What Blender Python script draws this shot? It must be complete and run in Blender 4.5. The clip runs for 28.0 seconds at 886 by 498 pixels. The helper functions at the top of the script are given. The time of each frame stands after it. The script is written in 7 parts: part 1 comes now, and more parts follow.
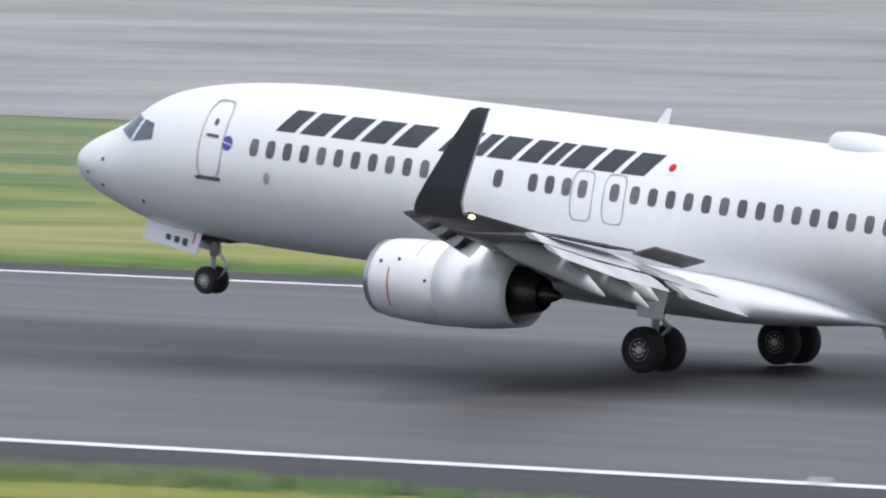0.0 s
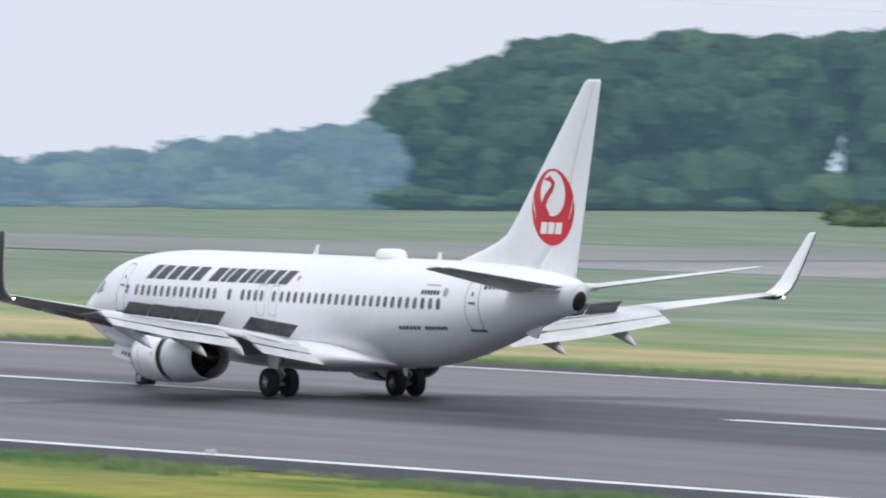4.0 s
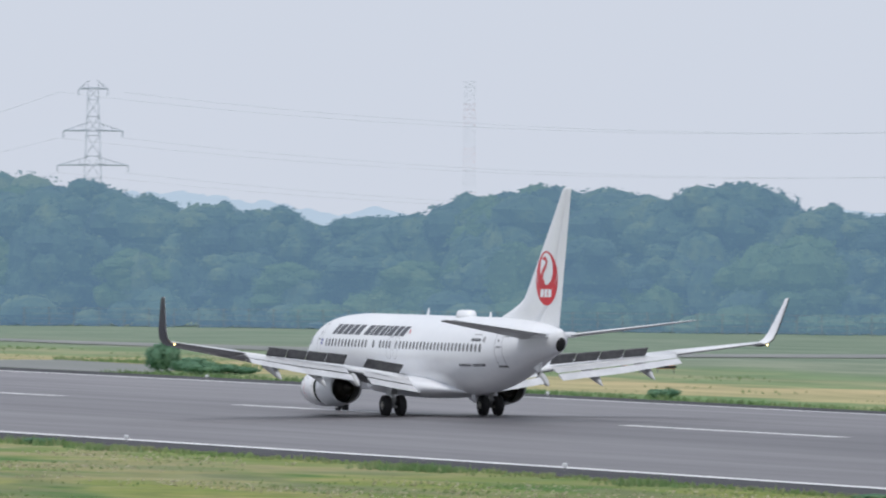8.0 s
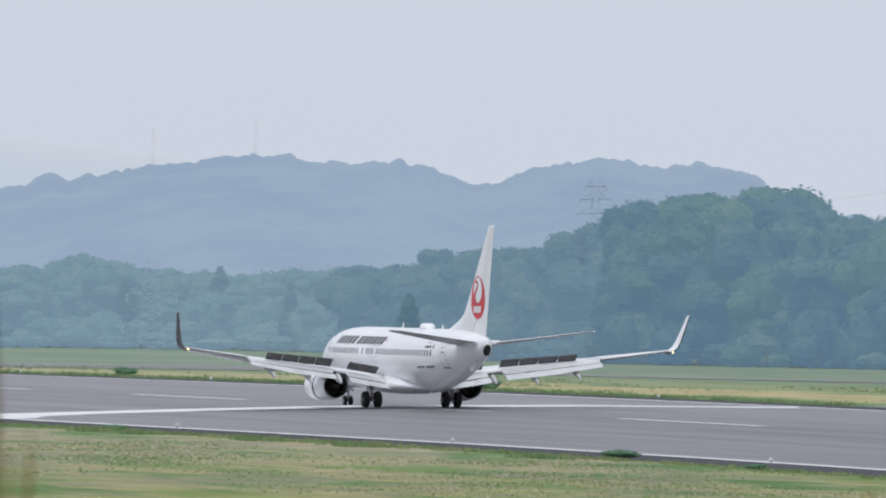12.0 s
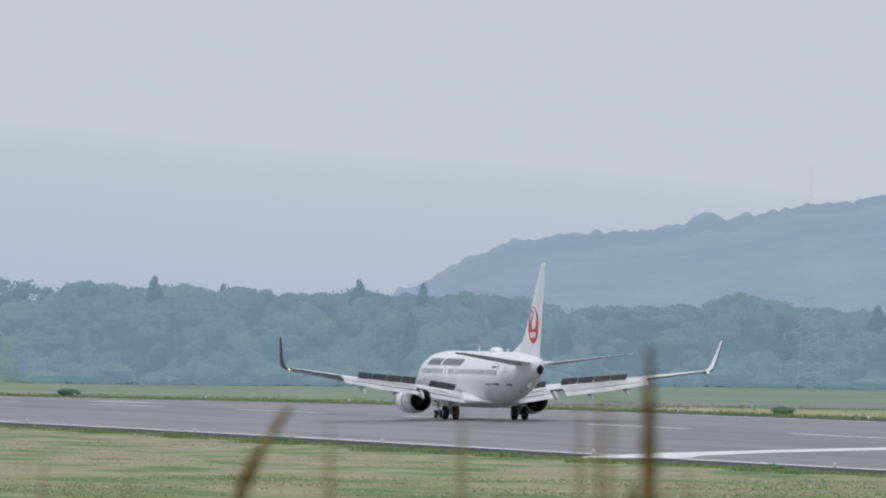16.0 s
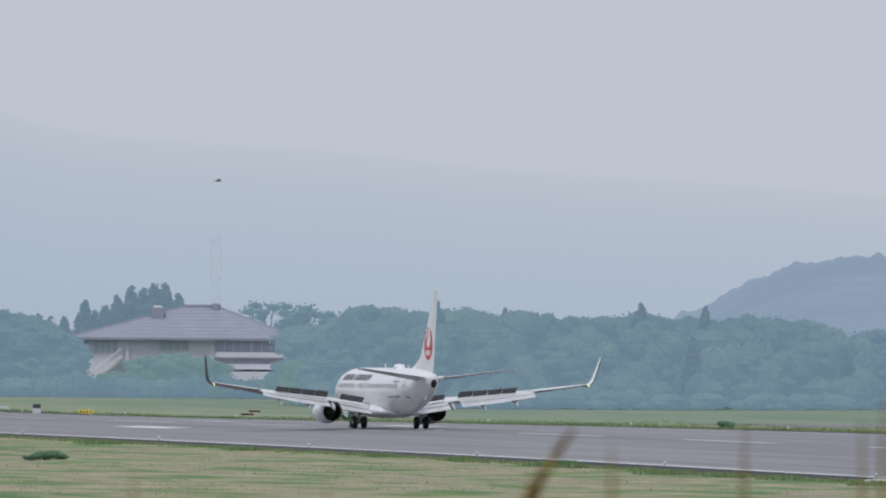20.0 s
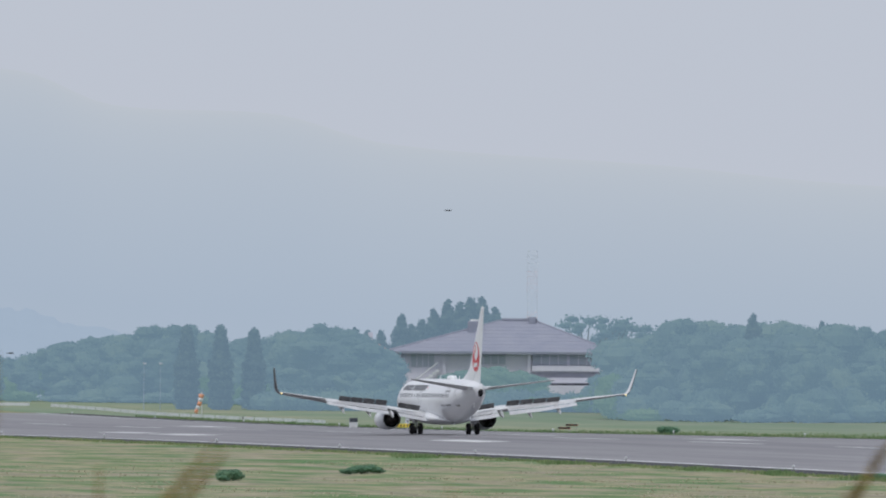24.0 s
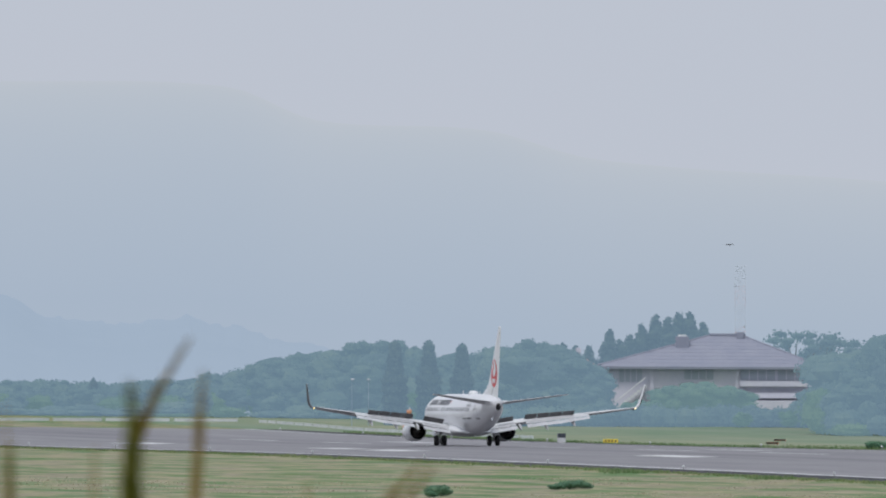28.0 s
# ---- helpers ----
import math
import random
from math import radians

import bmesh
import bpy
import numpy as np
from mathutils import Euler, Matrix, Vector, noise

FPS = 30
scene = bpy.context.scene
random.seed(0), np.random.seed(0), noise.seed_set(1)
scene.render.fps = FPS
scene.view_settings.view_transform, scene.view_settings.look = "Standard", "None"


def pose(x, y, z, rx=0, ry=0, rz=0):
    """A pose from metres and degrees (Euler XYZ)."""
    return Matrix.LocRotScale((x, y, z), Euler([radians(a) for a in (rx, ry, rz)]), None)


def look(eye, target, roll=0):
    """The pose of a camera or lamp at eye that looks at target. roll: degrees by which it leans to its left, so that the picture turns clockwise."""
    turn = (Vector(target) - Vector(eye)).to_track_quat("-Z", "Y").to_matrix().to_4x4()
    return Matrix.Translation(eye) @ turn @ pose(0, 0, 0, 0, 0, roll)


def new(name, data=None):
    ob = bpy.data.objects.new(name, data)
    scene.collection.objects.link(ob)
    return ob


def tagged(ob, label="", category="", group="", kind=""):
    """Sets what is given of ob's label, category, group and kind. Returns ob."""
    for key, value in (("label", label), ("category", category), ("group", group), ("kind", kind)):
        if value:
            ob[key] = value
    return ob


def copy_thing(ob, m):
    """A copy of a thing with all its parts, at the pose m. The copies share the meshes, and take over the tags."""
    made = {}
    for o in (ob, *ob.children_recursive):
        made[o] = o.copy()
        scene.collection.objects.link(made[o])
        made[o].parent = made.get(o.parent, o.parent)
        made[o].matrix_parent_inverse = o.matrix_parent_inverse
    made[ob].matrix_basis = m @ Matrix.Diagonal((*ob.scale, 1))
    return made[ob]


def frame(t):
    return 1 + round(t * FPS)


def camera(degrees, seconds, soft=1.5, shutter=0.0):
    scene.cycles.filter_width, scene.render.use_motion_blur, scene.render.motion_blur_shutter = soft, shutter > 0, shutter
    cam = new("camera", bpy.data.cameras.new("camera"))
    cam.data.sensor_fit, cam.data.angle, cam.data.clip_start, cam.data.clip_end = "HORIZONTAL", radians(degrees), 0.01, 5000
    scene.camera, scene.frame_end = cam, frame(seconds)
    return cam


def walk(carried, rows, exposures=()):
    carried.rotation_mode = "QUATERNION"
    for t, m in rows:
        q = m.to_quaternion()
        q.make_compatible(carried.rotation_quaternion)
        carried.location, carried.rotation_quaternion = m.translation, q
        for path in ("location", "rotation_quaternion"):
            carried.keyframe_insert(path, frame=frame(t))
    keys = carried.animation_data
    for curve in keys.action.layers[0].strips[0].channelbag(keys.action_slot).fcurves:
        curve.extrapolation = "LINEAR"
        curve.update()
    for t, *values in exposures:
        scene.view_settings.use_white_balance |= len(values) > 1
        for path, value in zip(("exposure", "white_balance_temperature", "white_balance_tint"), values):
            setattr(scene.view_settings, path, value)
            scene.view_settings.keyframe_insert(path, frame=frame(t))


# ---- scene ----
# ---- camera: a long lens on a tripod that pans after the aircraft ----
# World: the runway's centreline is x = 0 and runs along +y; the camera stands on a bank beside it.
EYE = Vector((-266.6, 0.0, 12.92))
cam = camera(3.7596, 28.0, soft=2.0, shutter=0.35)
cam.data.dof.use_dof = True
cam.data.dof.focus_distance = 560.0
cam.data.dof.aperture_fstop = 25.0
# seconds, bearing from +y towards +x, tilt, lean (degrees)
CAMERA_ROWS = [
    (0.0, 53.397, -2.126, 0.34), (0.5, 49.183, -2.051, 0.42), (1.0, 45.827, -1.888, 0.50), (1.5, 42.650, -1.717, 0.61),
    (2.0, 39.564, -1.462, 0.71), (2.5, 37.067, -1.242, 0.49), (3.0, 34.838, -1.067, 0.41), (3.5, 32.820, -0.935, 0.46),
    (4.0, 30.904, -0.838, 0.54), (4.5, 28.981, -0.770, 0.55), (5.0, 27.008, -0.728, 0.48), (5.5, 25.519, -0.679, 0.51),
    (6.0, 24.180, -0.611, 0.40), (6.5, 23.224, -0.525, 0.36), (7.0, 22.424, -0.385, 0.32), (7.5, 21.665, -0.274, 0.19),
    (8.0, 21.160, -0.293, 0.31), (8.5, 20.567, -0.298, 0.34), (9.0, 19.892, -0.291, 0.37), (9.5, 19.309, -0.282, 0.49),
    (10.0, 18.755, -0.254, 0.48), (10.5, 18.154, -0.220, 0.48), (11.0, 17.697, -0.190, 0.50), (11.5, 17.241, -0.166, 0.52),
    (12.0, 16.844, -0.126, 0.53), (12.5, 16.384, -0.116, 0.55), (13.0, 16.002, -0.102, 0.65), (13.5, 15.645, -0.078, 0.59),
    (14.0, 15.309, -0.058, 0.56), (14.5, 14.991, -0.042, 0.55), (15.0, 14.680, -0.027, 0.56), (15.5, 14.368, -0.008, 0.56),
    (16.0, 14.051, 0.015, 0.54), (16.5, 13.900, 0.052, 0.57), (17.0, 13.665, 0.096, 0.56), (17.5, 13.325, 0.143, 0.50),
    (18.0, 13.168, 0.139, 0.49), (18.5, 13.063, 0.125, 0.47), (19.0, 13.010, 0.123, 0.44), (19.5, 12.948, 0.111, 0.44),
    (20.0, 12.854, 0.105, 0.42), (20.5, 12.710, 0.114, 0.41), (21.0, 12.441, 0.122, 0.39), (21.5, 12.176, 0.126, 0.37),
    (22.0, 11.952, 0.123, 0.37), (22.5, 11.805, 0.138, 0.35), (23.0, 11.688, 0.147, 0.35), (23.5, 11.597, 0.151, 0.35),
    (24.0, 11.510, 0.154, 0.36), (24.5, 11.408, 0.160, 0.36), (25.0, 11.285, 0.170, 0.36), (25.5, 11.196, 0.180, 0.34),
    (26.0, 11.108, 0.181, 0.32), (26.5, 10.954, 0.195, 0.31), (27.0, 10.778, 0.209, 0.28), (27.5, 10.676, 0.213, 0.28),
    (28.0, 10.628, 0.215, 0.25),
]


def aim(bearing, tilt, lean):
    b, e = radians(bearing), radians(tilt)
    way = Vector((math.sin(b) * math.cos(e), math.cos(b) * math.cos(e), math.sin(e)))
    return look(EYE, EYE + 100 * way, lean)


walk(cam, [(t, aim(b, e, r)) for t, b, e, r in CAMERA_ROWS],
     exposures=[(0.0, 0.42), (2.5, 0.45), (5.0, 0.25), (6.5, 0.20), (8.0, 0.12), (13.0, 0.06), (17.0, -0.10), (20.0, -0.16), (28.0, -0.18)])

# ---- world and sun: a bright overcast sky ----
world = bpy.data.worlds.new("overcast_sky")
scene.world = world
world.use_nodes = True
wn, wl = world.node_tree.nodes, world.node_tree.links
wn.clear()
sky = wn.new("ShaderNodeTexSky")
sky.sky_type, sky.sun_disc = "NISHITA", False
sky.sun_elevation, sky.sun_rotation = radians(58), radians(215)
sky.air_density, sky.dust_density, sky.ozone_density = 1.0, 4.0, 1.5
cloud = wn.new("ShaderNodeMix")
cloud.data_type = "RGBA"
cloud.inputs[0].default_value = 0.93
cloud.inputs[7].default_value = (5.10, 5.50, 6.32, 1)
bgd = wn.new("ShaderNodeBackground")
bgd.inputs[1].default_value = 0.12
wout = wn.new("ShaderNodeOutputWorld")
wl.new(sky.outputs[0], cloud.inputs[6])
wl.new(cloud.outputs[2], bgd.inputs[0])
wl.new(bgd.outputs[0], wout.inputs[0])

sun = new("sun", bpy.data.lights.new("sun", "SUN"))
sun.data.energy, sun.data.angle, sun.data.color = 1.5, radians(16), (1.0, 0.98, 0.955)
SUN_EL, SUN_AZ = radians(58), radians(215)
sun.matrix_world = look((0, 0, 500), (-math.sin(SUN_AZ) * math.cos(SUN_EL) * 100, -math.cos(SUN_AZ) * math.cos(SUN_EL) * 100, 500 - math.sin(SUN_EL) * 100))


# ---- materials ----
def mat(name, colours, rough=0.7, metal=0.0, scale=1.0, fine=None, bump=0.0, spec=0.4, coat=0.0, island=0.0, stretch=(1, 1, 1), glow=None, objrand=0.0, split=(0.35, 0.65)):
    """colours: two or three base colours mixed by noise at a coarse and a fine scale (per metre)."""
    m = bpy.data.materials.new(name)
    m.use_nodes = True
    n, l = m.node_tree.nodes, m.node_tree.links
    b = n["Principled BSDF"]
    b.inputs["Roughness"].default_value, b.inputs["Metallic"].default_value = rough, metal
    b.inputs["Specular IOR Level"].default_value, b.inputs["Coat Weight"].default_value = spec, coat
    geo = n.new("ShaderNodeTexCoord")
    mp = n.new("ShaderNodeMapping")
    mp.inputs["Scale"].default_value = stretch
    l.new(geo.outputs["Object"], mp.inputs[0])
    n1 = n.new("ShaderNodeTexNoise")
    n1.inputs["Scale"].default_value, n1.inputs["Detail"].default_value, n1.inputs["Roughness"].default_value = scale, 5, 0.6
    l.new(mp.outputs[0], n1.inputs["Vector"])
    n2 = n.new("ShaderNodeTexNoise")
    n2.inputs["Scale"].default_value, n2.inputs["Detail"].default_value = fine or scale * 9, 4
    l.new(mp.outputs[0], n2.inputs["Vector"])
    add = n.new("ShaderNodeMath")
    add.operation = "MULTIPLY_ADD"
    l.new(n2.outputs["Fac"], add.inputs[0])
    add.inputs[1].default_value = 0.35
    l.new(n1.outputs["Fac"], add.inputs[2])
    sub = n.new("ShaderNodeMath")
    sub.operation = "SUBTRACT"
    sub.inputs[1].default_value = 0.175
    l.new(add.outputs[0], sub.inputs[0])
    fac = sub
    if island or objrand:
        src = n.new("ShaderNodeNewGeometry").outputs["Random Per Island"] if island else n.new("ShaderNodeObjectInfo").outputs["Random"]
        ma = n.new("ShaderNodeMath")
        ma.operation = "MULTIPLY_ADD"
        l.new(src, ma.inputs[0])
        ma.inputs[1].default_value = island or objrand
        l.new(sub.outputs[0], ma.inputs[2])
        mb = n.new("ShaderNodeMath")
        mb.operation = "SUBTRACT"
        mb.inputs[1].default_value = (island or objrand) / 2
        l.new(ma.outputs[0], mb.inputs[0])
        fac = mb
    ramp = n.new("ShaderNodeValToRGB")
    el = ramp.color_ramp.elements
    el[0].position, el[1].position = split
    el[0].color, el[1].color = (*colours[0], 1), (*colours[-1], 1)
    if len(colours) == 3:
        e = el.new(sum(split) / 2)
        e.color = (*colours[1], 1)
    l.new(fac.outputs[0], ramp.inputs[0])
    l.new(ramp.outputs[0], b.inputs["Base Color"])
    if bump:
        bp = n.new("ShaderNodeBump")
        bp.inputs["Strength"].default_value, bp.inputs["Distance"].default_value = bump, 0.02
        l.new(n2.outputs["Fac"], bp.inputs["Height"])
        l.new(bp.outputs[0], b.inputs["Normal"])
    if glow:
        b.inputs["Emission Color"].default_value, b.inputs["Emission Strength"].default_value = (*glow[:3], 1), glow[3]
    return m


def grey(v, d=0.0):
    return (v, v, v + d)


M_PAINT = mat("white_paint", [(0.77, 0.785, 0.815), (0.83, 0.84, 0.86)], 0.28, 0, 0.25, 3, spec=0.5, coat=0.25)
M_WING = mat("wing_grey_paint", [(0.46, 0.47, 0.49), (0.56, 0.57, 0.58)], 0.35, 0, 0.5, 5)
M_WINGTOP = mat("light_grey_metal_paint", [(0.66, 0.67, 0.69), (0.74, 0.75, 0.76)], 0.3, 0, 0.6, 6)
M_FLAP = mat("flap_grey_paint", [(0.50, 0.51, 0.535), (0.62, 0.63, 0.65)], 0.4, 0, 0.8, 7)
# grey underside paint, darkened to hold the shade below the wing
M_UNDER = mat("grey_underside_with_shade", [(0.20, 0.205, 0.22), (0.28, 0.285, 0.30)], 0.4, 0, 0.6, 6)
M_SPOILER = mat("spoiler_underside", [(0.075, 0.076, 0.08), (0.15, 0.15, 0.155)], 0.6, 0, 1.4, 9)
M_NAVY = mat("dark_grey_blue_paint", [(0.045, 0.049, 0.063), (0.060, 0.064, 0.080)], 0.35, 0, 0.8, 6)
M_RED = mat("red_paint", [(0.55, 0.018, 0.035), (0.62, 0.03, 0.045)], 0.35, 0, 1, 8)
M_BLUE = mat("blue_paint", [(0.05, 0.06, 0.30), (0.08, 0.09, 0.38)], 0.35, 0, 3, 9)
M_PANE = mat("cabin_pane", [(0.085, 0.088, 0.098), (0.15, 0.15, 0.16)], 0.15, 0, 2, 7, spec=0.5, objrand=0.5)
M_GLASS = mat("cockpit_glass", [(0.05, 0.075, 0.11), (0.10, 0.14, 0.19)], 0.06, 0, 1.2, 4, spec=0.8)
M_LINE = mat("panel_line", [(0.30, 0.30, 0.32), (0.42, 0.42, 0.44)], 0.6, 0, 3, 12)
M_STEEL = mat("bare_metal", [(0.42, 0.42, 0.43), (0.60, 0.60, 0.61)], 0.3, 0.9, 2, 12)
M_HOT = mat("burnt_nozzle_metal", [(0.055, 0.050, 0.048), (0.12, 0.105, 0.095)], 0.42, 0.8, 2, 14)
M_DARK = mat("dark_cavity", [(0.012, 0.012, 0.014), (0.025, 0.025, 0.027)], 0.8, 0, 3, 9)
M_CASCADE = mat("reverser_cascade", [(0.012, 0.03, 0.024), (0.035, 0.065, 0.05)], 0.7, 0, 4, 20)
M_TYRE = mat("tyre_rubber", [(0.012, 0.012, 0.014), (0.032, 0.032, 0.034)], 0.85, 0, 3, 20, bump=0.3)
M_RIM = mat("wheel_rim", [(0.58, 0.57, 0.54), (0.72, 0.70, 0.66)], 0.5, 0.0, 4, 14)
M_STRUT = mat("gear_strut_paint", [(0.30, 0.31, 0.32), (0.48, 0.48, 0.49)], 0.45, 0.2, 2, 14)
M_NAVLIGHT = mat("position_light", [(1.0, 0.85, 0.55), (1.0, 0.9, 0.6)], 0.3, glow=(1.0, 0.72, 0.25, 4.0))
M_ASPH = mat("runway_asphalt", [(0.107, 0.103, 0.111), (0.148, 0.142, 0.151), (0.184, 0.177, 0.186)], 0.55, 0, 0.35, 6, bump=0.25, stretch=(1, 0.03, 1), split=(0.3, 0.7))


def wear_and_haze_runway(m):
    """Tyre rubber round the touchdown lanes, and paving lightened along the runway: haze and grazing glare put into the
    colour.
    """
    n, l = m.node_tree.nodes, m.node_tree.links
    b = n["Principled BSDF"]
    src = b.inputs["Base Color"].links[0].from_socket
    geo = n.new("ShaderNodeTexCoord")
    sep = n.new("ShaderNodeSeparateXYZ")
    l.new(geo.outputs["Object"], sep.inputs[0])

    def span(sock, a, b_, c, d, smooth=True):
        r = n.new("ShaderNodeMapRange")
        if smooth:
            r.interpolation_type = "SMOOTHSTEP"
        for k, v in zip(("From Min", "From Max", "To Min", "To Max"), (a, b_, c, d)):
            r.inputs[k].default_value = v
        l.new(sock, r.inputs["Value"])
        return r.outputs[0]

    def math_of(op, p, q):
        k = n.new("ShaderNodeMath")
        k.operation = op
        for i, s in enumerate((p, q)):
            if isinstance(s, (int, float)):
                k.inputs[i].default_value = s
            elif s is not None:
                l.new(s, k.inputs[i])
        return k.outputs[0]

    across = math_of("ABSOLUTE", math_of("ADD", sep.outputs["X"], 2.3), None)
    mp = n.new("ShaderNodeMapping")
    mp.inputs["Scale"].default_value = (0.55, 0.008, 1)
    l.new(geo.outputs["Object"], mp.inputs[0])
    streak = n.new("ShaderNodeTexNoise")
    streak.inputs["Scale"].default_value, streak.inputs["Detail"].default_value = 1.0, 6
    l.new(mp.outputs[0], streak.inputs["Vector"])
    lane = math_of("MULTIPLY", span(across, 7.5, 12.5, 1.0, 0.0), span(sep.outputs["Y"], 330, 740, 1.0, 0.15))
    dirt = math_of("MULTIPLY", lane, span(streak.outputs["Fac"], 0.32, 0.56, 0.70, 1.0))
    mix = n.new("ShaderNodeMix")
    mix.data_type = "RGBA"
    l.new(dirt, mix.inputs[0])
    l.new(src, mix.inputs[6])
    mix.inputs[7].default_value = (0.022, 0.022, 0.029, 1)
    haze_lift = n.new("ShaderNodeMix")
    haze_lift.data_type, haze_lift.blend_type = "RGBA", "MULTIPLY"
    haze_lift.inputs[0].default_value = 1.0
    l.new(mix.outputs[2], haze_lift.inputs[6])
    l.new(span(sep.outputs["Y"], 200, 1000, 0.60, 1.50, False), haze_lift.inputs[7])
    l.new(haze_lift.outputs[2], b.inputs["Base Color"])


wear_and_haze_runway(M_ASPH)
M_SHOULDER = mat("shoulder_asphalt", [(0.030, 0.030, 0.036), (0.052, 0.052, 0.058)], 0.8, 0, 0.2, 5, bump=0.25, stretch=(1, 0.06, 1))
M_APRON = mat("worn_concrete_apron", [(0.19, 0.19, 0.195), (0.27, 0.268, 0.265), (0.34, 0.336, 0.33)], 0.9, 0, 0.05, 1.2, bump=0.2, stretch=(1, 0.5, 1), split=(0.3, 0.7))
M_TAXI = mat("taxiway_asphalt", [(0.150, 0.165, 0.150), (0.215, 0.222, 0.205)], 0.6, 0, 0.06, 1.5, stretch=(1, 0.3, 1))
M_MARK = mat("white_runway_paint", [(0.62, 0.63, 0.64), (0.80, 0.80, 0.80)], 0.7, 0, 0.8, 7)
M_MARKOLD = mat("worn_runway_paint", [(0.40, 0.40, 0.41), (0.62, 0.62, 0.62)], 0.75, 0, 0.5, 6)


def ground_material():
    m = bpy.data.materials.new("mown_grass_ground")
    m.use_nodes = True
    n, l = m.node_tree.nodes, m.node_tree.links
    b = n["Principled BSDF"]
    b.inputs["Roughness"].default_value, b.inputs["Specular IOR Level"].default_value = 0.95, 0.1
    geo = n.new("ShaderNodeTexCoord")

    def noise_at(sx, sy, detail=6, rough=0.6):
        mp = n.new("ShaderNodeMapping")
        mp.inputs["Scale"].default_value = (sx, sy, 1)
        l.new(geo.outputs["Object"], mp.inputs[0])
        t = n.new("ShaderNodeTexNoise")
        t.inputs["Scale"].default_value, t.inputs["Detail"].default_value, t.inputs["Roughness"].default_value = 1.0, detail, rough
        l.new(mp.outputs[0], t.inputs["Vector"])
        return t.outputs["Fac"]

    def ramp_of(src, stops):
        r = n.new("ShaderNodeValToRGB")
        el = r.color_ramp.elements
        el[0].position, el[0].color = stops[0][0], (*stops[0][1], 1)
        el[1].position, el[1].color = stops[-1][0], (*stops[-1][1], 1)
        for p, c in stops[1:-1]:
            e = el.new(p)
            e.color = (*c, 1)
        l.new(src, r.inputs[0])
        return r.outputs[0]

    green = ramp_of(noise_at(0.15, 0.05, 4, 0.5), [(0.39, (0.066, 0.140, 0.020)), (0.47, (0.118, 0.180, 0.030)), (0.53, (0.215, 0.245, 0.045)), (0.61, (0.270, 0.268, 0.066))])
    fine = ramp_of(noise_at(0.55, 0.35, 6, 0.7), [(0.3, (0.55, 0.60, 0.50)), (0.7, (1.25, 1.22, 1.15))])
    mul = n.new("ShaderNodeMix")
    mul.data_type, mul.blend_type = "RGBA", "MULTIPLY"
    mul.inputs[0].default_value = 1.0
    l.new(green, mul.inputs[6])
    l.new(fine, mul.inputs[7])
    # bare, paler strips and darker clover patches
    patch = ramp_of(noise_at(0.075, 0.03, 5, 0.55), [(0.52, (0, 0, 0)), (0.62, (1, 1, 1))])
    mix = n.new("ShaderNodeMix")
    mix.data_type = "RGBA"
    l.new(patch, mix.inputs[0])
    l.new(mul.outputs[2], mix.inputs[6])
    straw = ramp_of(noise_at(0.2, 0.07, 5, 0.6), [(0.36, (0.110, 0.175, 0.030)), (0.5, (0.215, 0.225, 0.060)), (0.64, (0.265, 0.262, 0.070))])
    l.new(straw, mix.inputs[7])
    # straw and tan towards the far end, paled to put distance haze into the colour
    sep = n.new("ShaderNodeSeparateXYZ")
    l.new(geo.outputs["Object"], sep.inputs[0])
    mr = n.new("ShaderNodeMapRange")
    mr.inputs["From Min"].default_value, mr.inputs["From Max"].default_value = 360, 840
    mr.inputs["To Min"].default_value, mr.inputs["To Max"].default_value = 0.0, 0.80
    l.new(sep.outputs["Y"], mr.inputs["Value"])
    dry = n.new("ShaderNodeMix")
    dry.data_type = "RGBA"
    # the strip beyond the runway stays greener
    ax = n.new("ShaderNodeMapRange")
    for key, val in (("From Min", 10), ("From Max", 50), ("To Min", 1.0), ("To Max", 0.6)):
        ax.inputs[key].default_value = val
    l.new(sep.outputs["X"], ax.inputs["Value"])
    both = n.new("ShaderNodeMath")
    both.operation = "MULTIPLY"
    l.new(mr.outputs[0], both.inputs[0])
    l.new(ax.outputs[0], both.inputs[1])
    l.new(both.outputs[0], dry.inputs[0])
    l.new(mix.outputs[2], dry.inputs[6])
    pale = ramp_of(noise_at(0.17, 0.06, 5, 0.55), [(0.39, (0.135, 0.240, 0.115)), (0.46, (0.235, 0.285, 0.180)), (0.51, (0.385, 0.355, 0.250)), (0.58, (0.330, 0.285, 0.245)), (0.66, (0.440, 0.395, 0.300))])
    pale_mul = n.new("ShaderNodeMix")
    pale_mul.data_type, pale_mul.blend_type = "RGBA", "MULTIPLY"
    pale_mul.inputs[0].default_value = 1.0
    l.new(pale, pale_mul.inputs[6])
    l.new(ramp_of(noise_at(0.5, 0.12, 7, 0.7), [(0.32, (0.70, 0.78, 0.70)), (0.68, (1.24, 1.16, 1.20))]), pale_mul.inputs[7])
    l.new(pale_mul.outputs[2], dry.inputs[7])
    # beyond the runway: a green fringe, then straw and green swathes along it, with ragged borders
    wander = n.new("ShaderNodeMath")
    wander.operation = "MULTIPLY_ADD"
    l.new(noise_at(0.06, 0.028, 6, 0.6), wander.inputs[0])
    wander.inputs[1].default_value = 34.0
    l.new(sep.outputs["X"], wander.inputs[2])
    across = n.new("ShaderNodeMapRange")
    across.inputs["From Min"].default_value, across.inputs["From Max"].default_value = 38 + 17, 122 + 17
    l.new(wander.outputs[0], across.inputs["Value"])
